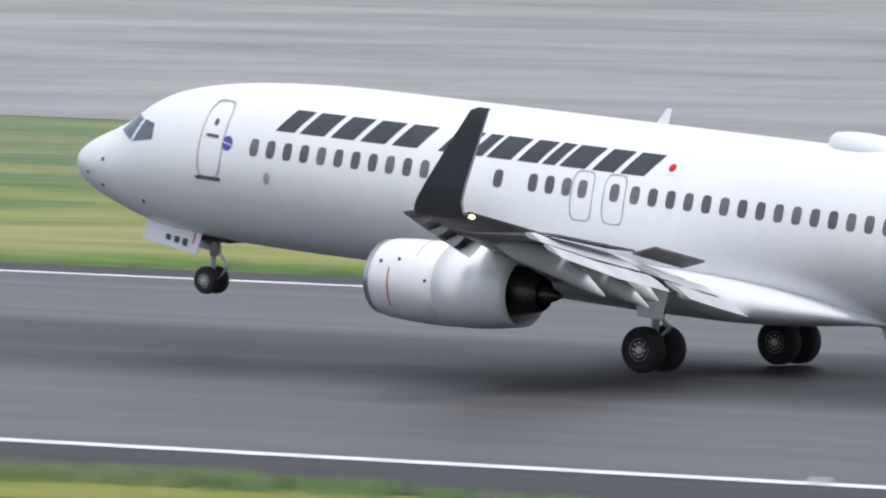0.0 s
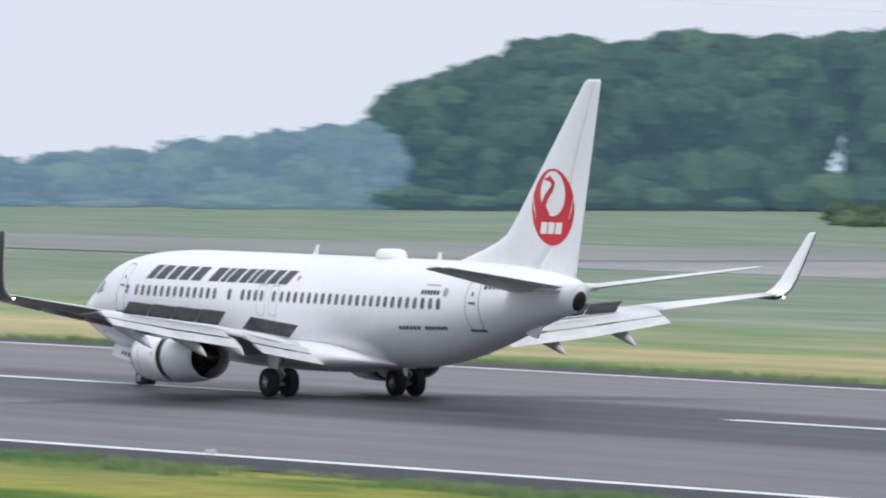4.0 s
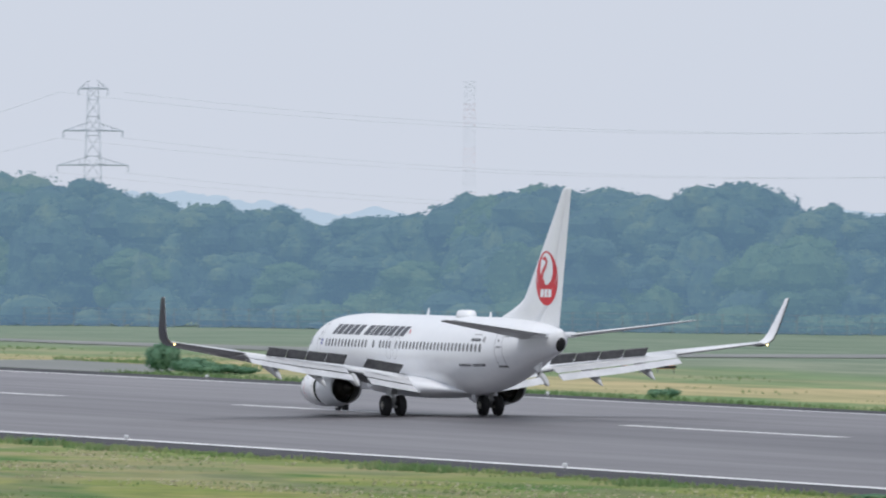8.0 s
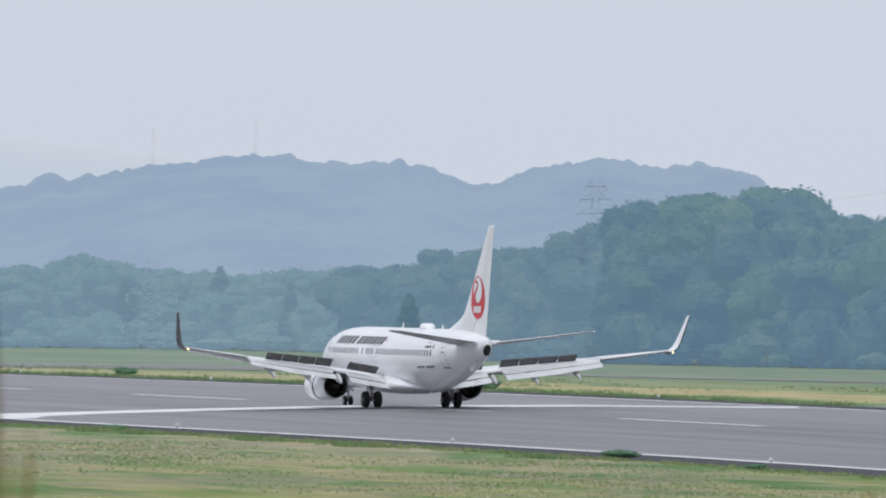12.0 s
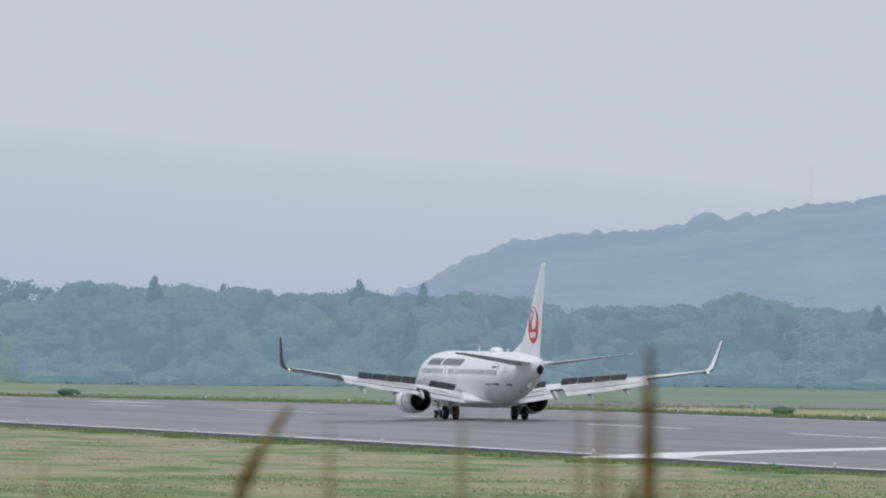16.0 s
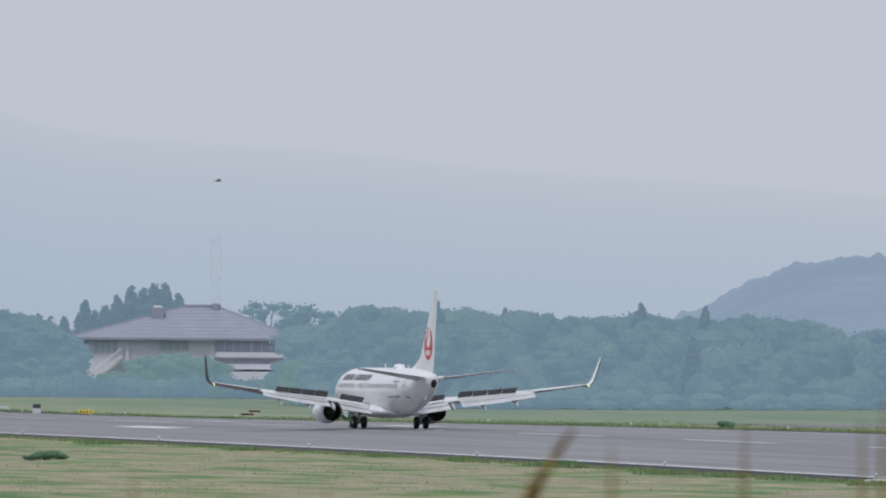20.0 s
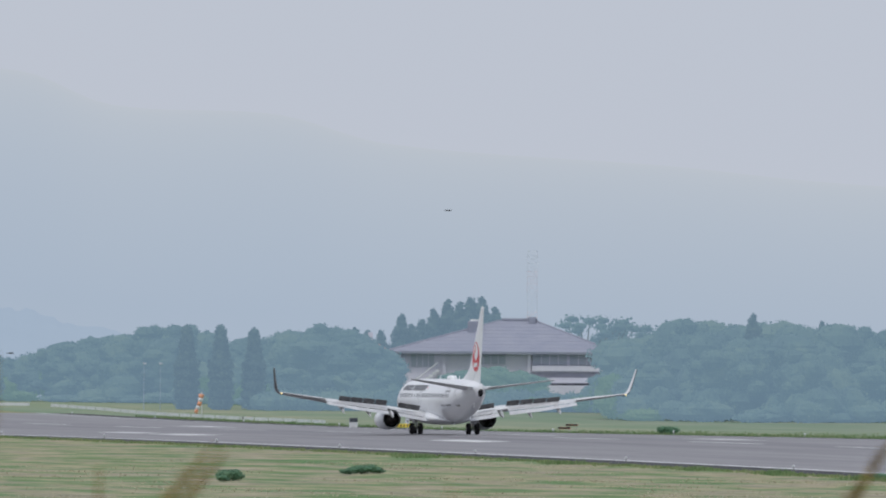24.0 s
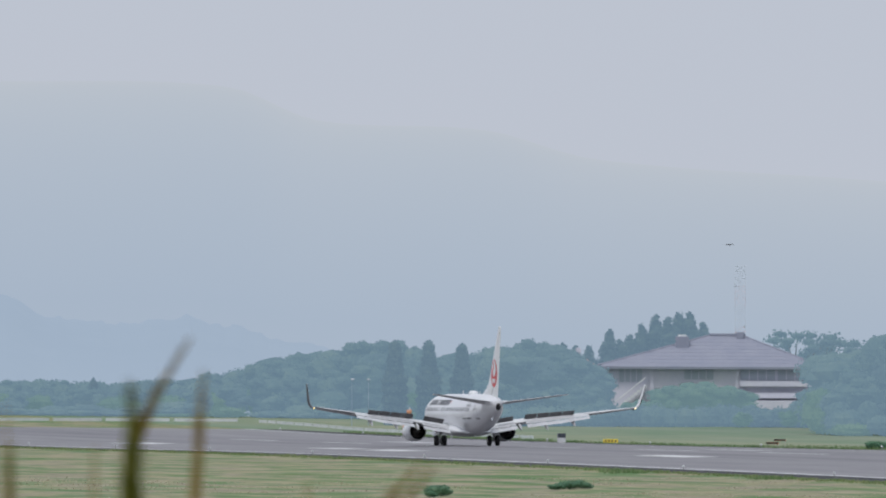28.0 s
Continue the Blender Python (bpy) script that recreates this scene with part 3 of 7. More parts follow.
# cabin windows: a row broken by two blank frames and the overwing exits
WINDOWS = [13.08 - 0.524 * k for k in range(13)] + [5.62] + [4.58 - 0.5 * k for k in range(3)] + [3.10, 2.15] + [1.55 - 0.527 * k for k in range(23)]
for side in (-1, 1):
    for y in WINDOWS:
        part("cabin_window", oval(y, 3.92, 0.27, 0.43, side, 0.006, 16, 4.0), M_PANE, airliner)
    for y in (3.10, 2.15):
        part("overwing_exit", outline(y, 3.75, 0.66, 1.22, side, 0.03), M_LINE, airliner, "outlined emergency exit over the wing")
    for y, z, w, h in ((14.50, 3.99, 0.82, 1.92), (-12.15, 3.92, 0.84, 1.92)):
        door = part("cabin_door", outline(y, z, w, h, side, 0.045), M_LINE, airliner, "outlined white cabin door")
        part("door_window", oval(y, z + 0.42, 0.13, 0.17, side, 0.009), M_PANE, door)
        part("door_handle", decal(((y + 0.2, z + 0.13), (y - 0.22, z + 0.11), (y - 0.22, z + 0.04), (y + 0.2, z + 0.06)), side, 0.02, 2, 1), M_SPOILER, door, "dark flush handle")
        part("door_sill", decal(((y + w / 2, z - h / 2 + 0.04), (y - w / 2, z - h / 2 + 0.04), (y - w / 2, z - h / 2 - 0.05), (y + w / 2, z - h / 2 - 0.05)), side, 0.014, 3, 1), M_SPOILER, door)
    part("roundel", oval(13.96, 3.94, 0.34, 0.36, side, 0.008, 18, 2.0), M_BLUE, airliner, "small blue round emblem")
    part("roundel_band", decal(((14.11, 3.98), (13.81, 3.91), (13.81, 3.88), (14.11, 3.95)), side, 0.014, 3, 1), M_PAINT, airliner)
    part("service_port", oval(12.59, 3.21, 0.2, 0.3, side, 0.007, 14, 2.2), M_LINE, airliner)
    part("flag", decal(((0.92, 4.81), (0.46, 4.81), (0.46, 4.51), (0.92, 4.51)), side, 0.007, 3, 3), M_PAINT, airliner)
    part("flag_disc", oval(0.70, 4.66, 0.2, 0.2, side, 0.012, 16, 2.0), M_RED, airliner, "red disc on a white flag")
    for y, z in ((18.9, 2.72), (18.3, 3.1), (18.35, 2.45), (16.9, 2.2)):
        part("probe", oval(y, z, 0.11, 0.11, side, 0.02, 8, 2.0), M_SPOILER, airliner)
    # airline title: plain slanted blocks, one to a letter
    y = 12.62 if side < 0 else 1.6
    for wd in (0.76, 0.98, 0.92, 0.98, 1.0, 0, 1.0, 0.50, 0.96, 0.78, 0.50, 1.0, 0.86, 0.92):
        if wd == 0:
            y -= 0.42 if side < 0 else -0.42
            continue
        y0, y1 = (y - wd * 0.07, y - wd * 0.84) if side < 0 else (y + wd * 0.84, y + wd * 0.07)
        cs = ((y0 - 0.40, 4.93), (y1 - 0.40, 4.93), (y1, 4.39), (y0, 4.39))
        part("title_letter", decal(cs, side, 0.008, 3, 4), M_NAVY, airliner, "dark grey-blue title block")
        y += -(wd - 0.02) if side < 0 else wd - 0.02
    # small unreadable or private writing as plain bars
    for y0, y1, z, h, n, m, slope in ((-8.75, -10.05, 4.35, 0.17, 6, M_NAVY, 0.0), (-8.95, -9.9, 4.63, 0.05, 1, M_LINE, 0.0), (-7.35, -8.85, 2.95, 0.14, 6, M_NAVY, -0.02),
                                      (-9.10, -10.5, 2.98, 0.14, 7, M_NAVY, -0.02), (-12.75, -14.3, 4.68, 0.28, 6, M_NAVY, -0.026)):
        w = (y0 - y1) / n
        for k in range(n):
            p, q, zz = y0 - w * k, y0 - w * (k + (0.7 if n > 1 else 1.0)), z - slope * k * w
            part("marking_bar", decal(((p, zz + h / 2), (q, zz + h / 2), (q, zz - h / 2), (p, zz - h / 2)), side, 0.008, 2, 2), m, airliner)
    part("marking_emblem", oval(-10.4, 4.38, 0.34, 0.34, side, 0.008, 16, 2.0), M_LINE, airliner)

# aerials and the satellite dome on the roof
part("aerial", loft([[(0.03, 2.38, 5.53), (-0.03, 2.38, 5.53), (-0.03, 2.05, 5.53), (0.03, 2.05, 5.53)], [(0.012, 2.1, 5.94), (-0.012, 2.1, 5.94), (-0.012, 1.96, 5.94), (0.012, 1.96, 5.94)]]), M_PAINT, airliner)
part("aerial", loft([[(0.03, -7.05, 5.52), (-0.03, -7.05, 5.52), (-0.03, -7.35, 5.52), (0.03, -7.35, 5.52)], [(0.012, -7.2, 5.84), (-0.012, -7.2, 5.84), (-0.012, -7.4, 5.84), (0.012, -7.4, 5.84)]]), M_PAINT, airliner)
rings = []
for h, k in ((5.44, 1.04), (5.64, 1.0), (5.78, 0.93), (5.87, 0.78), (5.905, 0.45)):
    rings.append([(0.5 * k * math.cos(2 * math.pi * j / 28), -3.62 + 0.88 * k * math.sin(2 * math.pi * j / 28), h) for j in range(28)])
part("satellite_dome", loft(rings), M_PAINT, airliner, "white satellite dome on the roof", smooth=True)
part("drain_mast", loft([[(0.04, -4.6, 1.32), (-0.04, -4.6, 1.32), (-0.04, -4.85, 1.32), (0.04, -4.85, 1.32)], [(0.02, -4.75, 1.02), (-0.02, -4.75, 1.02), (-0.02, -4.95, 1.02), (0.02, -4.95, 1.02)]]), M_PAINT, airliner)
part("tail_skid", loft([[(s * w, y, z) for s, z in ((-1, a), (1, a), (0.6, b), (-0.6, b))] for y, w, a, b in ((-13.6, 0.12, 3.2, 2.95), (-14.2, 0.13, 3.3, 2.78), (-14.55, 0.10, 3.35, 2.72), (-14.9, 0.05, 3.45, 3.12))]), M_PAINT, airliner)
part("outflow_vent", decal(((-10.2, 1.75), (-10.6, 1.8), (-10.6, 1.7), (-10.2, 1.65)), -1, 0.02, 2, 1), M_WINGTOP, airliner)
part("beacon", loft([circle((0, 13.2, 5.36), 0.09, "z", 10), circle((0, 13.2, 5.44), 0.05, "z", 10)]), M_RED, airliner)


# tail fin with its rudder, and the tailplanes
def fin_half(y, z, le, te):
    u = min(max((le - y) / max(le - te, 0.01), 0), 1)
    return (0.30 - 0.021 * (z - 5.2)) * max(0.05, math.sin(math.pi * min(u ** 0.6, 1)) ** 0.8) * 0.62


def fin_le(z):
    return lerp_rows([(5.4, -8.2), (5.58, -8.9), (6.02, -10.6), (6.33, -11.6), (6.62, -12.25), (7.2, -12.88), (12.5, -17.78), (12.62, -18.1)], z)[0]


def fin_te(z):
    return lerp_rows([(5.0, -17.3), (12.55, -18.96), (12.62, -18.9)], z)[0]


def fin_geo(a, b):
    zs = (4.9, 5.3, 5.5, 5.75, 6.0, 6.3, 6.6, 7.0, 7.6, 8.4, 9.4, 10.4, 11.4, 12.2, 12.5, 12.62)
    rings = []
    for z in zs:
        le, te = fin_le(z), fin_te(z)
        us = [a + (b - a) * k / 8 for k in range(9)]
        ys = [le + (te - le) * u for u in us]
        rings.append([(fin_half(y, z, le, te), y, z) for y in ys] + [(-fin_half(y, z, le, te), y, z) for y in reversed(ys)])
    return loft(rings)


fin = part("tail_fin", fin_geo(0.0, 0.70), M_PAINT, airliner, smooth=True)
part("rudder", fin_geo(0.708, 1.0), M_PAINT, fin, smooth=True)


def fin_point(y, z, side, off=0.012):
    le, te = fin_le(z), fin_te(z)
    return side * (fin_half(y, z, le, te) + off), y, z


def fin_panel(shape, side, off):
    """A painted shape on the fin, fan-filled from its middle through rings."""
    cy, cz = sum(p[0] for p in shape) / len(shape), sum(p[1] for p in shape) / len(shape)
    n = len(shape)
    v = [fin_point(cy, cz, side, off)]
    for k in (0.34, 0.67, 1.0):
        v += [fin_point(cy + (y - cy) * k, cz + (z - cz) * k, side, off) for y, z in shape]
    f = [(0, 1 + j, 1 + (j + 1) % n) for j in range(n)]
    for k in range(2):
        f += [(1 + k * n + j, 1 + (k + 1) * n + j, 1 + (k + 1) * n + (j + 1) % n, 1 + k * n + (j + 1) % n) for j in range(n)]
    return v, (f if side > 0 else [tuple(reversed(q)) for q in f])


def blob(cy, cz, ry, rz, n=28, power=2.0, skew=0.0):
    out = []
    for j in range(n):
        a = 2 * math.pi * j / n
        c, s = math.cos(a), math.sin(a)
        r = (abs(c) ** power + abs(s) ** power) ** (-1 / power)
        out.append((cy + ry * r * c - skew * rz * r * s, cz + rz * r * s))
    return out


def band(points, widths):
    left, right = [], []
    for i, p in enumerate(points):
        a, b = Vector(points[max(i - 1, 0)]), Vector(points[min(i + 1, len(points) - 1)])
        d = (b - a).normalized()
        left.append((p[0] - d.y * widths[i], p[1] + d.x * widths[i]))
        right.append((p[0] + d.y * widths[i], p[1] - d.x * widths[i]))
    return left, right


def fin_band(points, widths, side, off):
    left, right = band(points, widths)
    v = [fin_point(y, z, side, off) for pair in zip(left, right) for y, z in pair]
    f = [(2 * i, 2 * i + 1, 2 * i + 3, 2 * i + 2) for i in range(len(points) - 1)]
    return v, f + [tuple(reversed(q)) for q in f]


for side in (-1, 1):
    part("tail_emblem", fin_panel(blob(-15.78, 7.74, 1.46, 1.46, 36), side, 0.012), M_RED, airliner, "red disc on the tail fin")
    part("emblem_opening", fin_panel(blob(-15.80, 8.25, 0.86, 0.86, 30, 2.0), side, 0.02), M_PAINT, airliner)
    part("emblem_curve", fin_band([(-15.35, 7.35), (-15.15, 7.75), (-15.35, 8.1), (-15.72, 8.4), (-15.85, 8.64), (-15.62, 8.82), (-15.2, 8.78)], [0.30, 0.20, 0.14, 0.12, 0.12, 0.12, 0.02], side, 0.028), M_RED, airliner)
    for k in range(3):
        part("emblem_bar", fin_panel([(-15.05 - 0.50 * k, 7.16), (-15.47 - 0.50 * k, 7.16), (-15.38 - 0.50 * k, 6.72), (-14.96 - 0.50 * k, 6.72)], side, 0.02), M_PAINT, airliner)
    for k, (z0, z1) in enumerate(((7.55, 8.1), (7.3, 7.75))):
        for e in (-1, 1):
            part("emblem_slit", fin_band([(-15.78 + e * (1.43 - 0.1 * k), z1), (-15.78 + e * (1.20 - 0.08 * k), z0)], [0.035, 0.01], side, 0.02), M_PAINT, airliner)

for side in (-1, 1):
    def tail_sec(x, a, b):
        le, te = lerp_rows([(0.3, -13.7), (7.0, -17.95), (7.18, -18.3)], x)[0], lerp_rows([(0.3, -17.6), (7.18, -19.55)], x)[0]
        z, th = lerp_rows([(0.3, 4.56), (7.18, 5.30)], x)[0], lerp_rows([(0.3, 0.33), (7.18, 0.11)], x)[0]
        return [(side * x, le + (te - le) * (a + (b - a) * c), z + 0.075 * (-15.9 - (le + (te - le) * (a + (b - a) * c))) + h * th / 2 * (0.9 if a == 0 else 0.5)) for c, h in FOIL]
    geo = loft([tail_sec(x, 0, 0.72) for x in (0.3, 2, 4, 6, 7.0, 7.18)])
    tp = part("tailplane", geo if side > 0 else (geo[0], [tuple(reversed(q)) for q in geo[1]]), M_WINGTOP, airliner, smooth=True)
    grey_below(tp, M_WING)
    geo = loft([tail_sec(x, 0.73, 1.0) for x in (0.8, 3, 5, 6.9)])
    ev = part("elevator", geo if side > 0 else (geo[0], [tuple(reversed(q)) for q in geo[1]]), M_WINGTOP, tp, smooth=True)
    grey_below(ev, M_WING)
    part("tailplane_root_seal", bevel_box(side * 0.8, -15.6, 4.72, 0.7, 3.0, 0.30, 0.1), M_PAINT, airliner)

# wings
for side in (-1, 1):
    flip = (lambda g: g) if side > 0 else (lambda g: (g[0], [tuple(reversed(q)) for q in g[1]]))
    ring = lambda x, cut: [(side * p[0], p[1], p[2]) for p in foil(x, le_at(x), te_at(x), wz(x), lerp_rows([(1.6, 1.05), (5.8, 0.70), (12, 0.42), (17.16, 0.20)], x)[0], cut, -0.08 if x > 12.6 and cut == 1.0 else 0.0)]
    inner = loft([ring(x, 0.83) for x in (1.6, 3, 4.6, 5.8, 8, 10.4, 12.7)])
    outer = loft([ring(x, 1.0) for x in (12.7, 14.2, 15.7, 17.16)])
    wing = part("wing", flip(join(inner, outer)), M_WINGTOP, airliner, "light grey wing", smooth=True)
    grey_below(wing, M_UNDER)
    MOVERS["wing"].append((wing, side))
    # dark anti-ice leading edge slats, drooped ahead of the wing
    for x0, x1 in ((5.9, 8.5), (8.6, 11.2), (11.3, 13.9), (14.0, 16.6)):
        rr = []
        for x in (x0, x1):
            le, z, th = le_at(x), wz(x), lerp_rows([(1.6, 1.0), (17, 0.22)], x)[0]
            rr.append([(side * x, le + dy, z + dz * th) for dy, dz in ((0.02, 0.2), (0.22, 0.06), (0.40, -0.18), (0.46, -0.36), (0.40, -0.5), (0.26, -0.36), (0.1, -0.12))])
        part("slat", flip(loft(rr)), M_STEEL, wing, "bare metal leading-edge slat", smooth=True)
    # flaps, in two pieces on each side of the kink, lowered behind the wing
    for x0, x1 in ((2.1, 5.05), (6.1, 12.55)):
        for name, a, b, dz0, dz1, th in (("flap_vane", 0.80, 0.98, -0.05, -0.26, 0.15), ("flap", 1.00, 1.19, -0.33, -0.66, 0.13)):
            rr = []
            for x in (x0, (x0 + x1) / 2, x1):
                le, te, z = le_at(x), te_at(x), wz(x)
                ch = min(le - te, 4.2)
                ya, yb = te + (1 - a) * ch, te + (1 - b) * ch
                k = min(1.0, ch / 3.9)
                rr.append([(side * x, ya + (yb - ya) * c, z + (dz0 + (dz1 - dz0) * c) * k + h * th * 0.5 + 0.06) for c, h in FOIL])
            part(name, flip(loft(rr)), M_FLAP, wing, "lowered flap panel")
    # flap track fairings
    for x in (5.55, 8.1, 10.9):
        y0, z0 = te_at(x) + 1.2, wz(x) - 0.33
        pts = [(0.9, 0.10, 0.02), (0.4, 0.02, 0.15), (-0.3, -0.06, 0.20), (-1.0, -0.24, 0.19), (-1.75, -0.52, 0.13), (-2.3, -0.78, 0.02)]
        part("flap_fairing", loft([circle((side * x, y0 + p[0] * (0.6 if x < 6 else 1.0), z0 + p[1] * (0.6 if x < 6 else 1.0)), p[2], "y", 10, p[2] * 1.5) for p in pts]), M_WING, wing, "canoe-shaped flap fairing", smooth=True)
    # spoilers: one by the body, four outboard; hinged at the front
    for x0, x1 in ((2.75, 4.85), (6.05, 7.27), (7.33, 8.55), (8.61, 9.83), (9.89, 11.1)):
        hx = (x0 + x1) / 2
        hy = [-0.55 if x < 5 else te_at(x) + lerp_rows([(6.2, 1.12), (12.3, 0.85)], x)[0] for x in (x0, x1)]
        ch = lerp_rows([(3, 0.62), (6.2, 0.78), (12.3, 0.62)], hx)[0]
        oz = [wz(x) + lerp_rows([(2.75, 0.36), (4.85, 0.34), (6.2, 0.28), (12.3, 0.15)], x)[0] for x in (x0, x1)]
        piv = Vector((side * hx, sum(hy) / 2, sum(oz) / 2))
        quad = [Vector((side * x0, hy[0], oz[0])) - piv, Vector((side * x1, hy[1], oz[1])) - piv, Vector((side * x1, hy[1] - ch, oz[1] - 0.06)) - piv, Vector((side * x0, hy[0] - ch, oz[0] - 0.06)) - piv]
        geo = slab(quad if side < 0 else [quad[1], quad[0], quad[3], quad[2]], 0.05)
        sp = part("spoiler", geo, M_SPOILER, wing, "raised spoiler with a dark underside")
        sp.location = piv
        hinge = (quad[0] - quad[1]).normalized() * side
        MOVERS["spoiler"].append((sp, piv, hinge, x0 < 5))
    # blended winglet with a dark outer face
    rings, face = [], []
    for x, z, le, te, th in ((17.10, 4.04, -2.94, -4.50, 0.20), (17.42, 4.14, -3.10, -4.56, 0.17), (17.66, 4.36, -3.35, -4.66, 0.15), (17.80, 4.75, -3.70, -4.83, 0.13), (17.95, 5.4, -4.20, -5.1, 0.11), (18.12, 6.2, -4.82, -5.43, 0.085), (18.18, 6.52, -5.06, -5.56, 0.07), (18.19, 6.6, -5.28, -5.62, 0.03)):
        u = min(max((z - 4.04) / 0.6, 0), 1)
        ring_ = []
        for c, h in FOIL:
            n_ = h * th / 2
            ring_.append((side * (x - n_ * u), le + (te - le) * c, z + n_ * (1 - u)))
        rings.append(ring_)
        face.append([(side * (x + 0.55 * th * u + 0.012 * u), le + (te - le) * c, z - 0.55 * th * (1 - u) - 0.012 * (1 - u)) for c in (0.03, 0.3, 0.65, 0.985)])
    wl_ = part("winglet", flip(loft(rings)), M_PAINT, wing, "upswept winglet, white inside", smooth=True)
    part("winglet_skin", loft(face, caps=False, closed=False), M_NAVY, wl_, "dark grey outer face", smooth=True)
    part("position_light", loft([circle((side * 17.3, -4.62, 4.02), 0.03, "y", 8), circle((side * 17.3, -4.68, 4.02), 0.055, "y", 8), circle((side * 17.3, -4.76, 4.02), 0.03, "y", 8)]), M_NAVLIGHT, wing, "glowing amber position light")
    # engine: fixed front cowl, sliding rear sleeve, core nozzle and plug
    ex, ez = side * 4.83, 1.53
    cowl = [(7.15, 0.62), (7.38, 0.76), (7.46, 0.84), (7.40, 0.92), (7.1, 0.985), (6.5, 1.03), (5.9, 1.05), (5.32, 1.05), (5.32, 0.98)]
    nac = part("engine", loft([circle((ex, y, ez - 0.02 * (y - 3) / 4), r * 1.02, "y", 36, r * 0.97) for y, r in cowl], caps=False), M_PAINT, airliner, "white engine nacelle", smooth=True)
    part("inlet_lip", loft([circle((ex, y, ez - 0.02), r * 1.02, "y", 36, r * 0.97) for y, r in ((7.22, 0.70), (7.40, 0.78), (7.475, 0.85), (7.41, 0.925), (7.25, 0.96))], caps=False), M_STEEL, nac, "bare metal inlet lip", smooth=True)
    part("fan_disc", loft([circle((ex, 6.6, ez), 0.80, "y", 30), circle((ex, 6.62, ez), 0.25, "y", 30), circle((ex, 6.95, ez), 0.02, "y", 30)], caps=False), M_DARK, nac)
    part("inlet_duct", loft([circle((ex, y, ez), r, "y", 30) for y, r in ((7.2, 0.70), (6.6, 0.80))], caps=False), M_STEEL, nac, smooth=True)
    part("cascade", loft([circle((ex, y, ez), r * 1.0, "y", 36, r * 0.96) for y, r in ((5.34, 0.94), (4.2, 0.93))], caps=False), M_CASCADE, nac, "dark green reverser cascade", smooth=True)
    sleeve = part("reverser_sleeve", loft([circle((ex, y, ez + 0.012 * (5.3 - y)), r * 1.02, "y", 36, r * 0.97) for y, r in ((5.30, 0.97), (5.30, 1.05), (4.7, 1.035), (4.1, 0.985), (3.5, 0.905), (3.24, 0.865), (3.24, 0.845), (3.7, 0.87), (4.4, 0.89))], caps=False), M_PAINT, nac, "sliding rear cowl", smooth=True)
    MOVERS["sleeve"].append(sleeve)
    part("fan_duct", loft([circle((ex, 4.3, ez), 0.88, "y", 30), circle((ex, 4.25, ez), 0.3, "y", 30)], caps=False), M_DARK, nac)
    part("core_cowl", loft([circle((ex, y, ez + 0.04), r, "y", 28) for y, r in ((4.5, 0.60), (3.9, 0.64), (3.3, 0.56), (2.75, 0.42), (2.7, 0.38))], caps=False), M_HOT, nac, "burnt metal core nozzle", smooth=True)
    part("exhaust_plug", loft([circle((ex, y, ez + 0.04), r, "y", 20) for y, r in ((2.95, 0.32), (2.65, 0.24), (2.3, 0.1), (2.15, 0.02))]), M_HOT, nac, smooth=True)
    part("strake", slab([(ex - side * 0.78, 6.3, ez + 0.68), (ex - side * 0.78, 5.6, ez + 0.72), (ex - side * 1.0, 5.6, ez + 0.92), (ex - side * 0.86, 6.0, ez + 0.80)], 0.02), M_PAINT, nac)
    part("cowl_joint", loft([circle((ex, y, ez), 1.057, "y", 36, 1.057 * 0.955) for y in (5.98, 5.955)], caps=False), M_LINE, nac)
    for yy, aa in ((5.5, 0.1), (6.9, 0.45), (6.4, 0.55)):
        part("cowl_port", loft([circle((ex - 1.07 * math.cos(aa), yy, ez + 1.02 * math.sin(aa)), 0.05, "x", 8), circle((ex - 1.083 * math.cos(aa), yy, ez + 1.03 * math.sin(aa)), 0.04, "x", 8)]), M_SPOILER, nac)
    part("warning_line", loft([[(ex - 1.078 * math.cos(a), 6.62, ez + 1.03 * math.sin(a)), (ex - 1.078 * math.cos(a), 6.59, ez + 1.03 * math.sin(a))] for a in (0.32, 0.1, -0.15, -0.4, -0.65)], caps=False, closed=False), M_RED, nac)
    nac.location = (0, -0.78, 0)
    part("engine_strut", loft([[(ex + sx * 0.2, y, z) for sx, y, z in ((-0.4, 5.9, 2.28), (0.4, 5.9, 2.28), (1, 3.2, 2.1), (-1, 3.2, 2.1))], [(ex + sx * 0.2, y, z) for sx, y, z in ((-0.4, 4.4, 2.5), (0.4, 4.4, 2.5), (1, 1.6, 2.35), (-1, 1.6, 2.35))]]), M_WING, airliner)


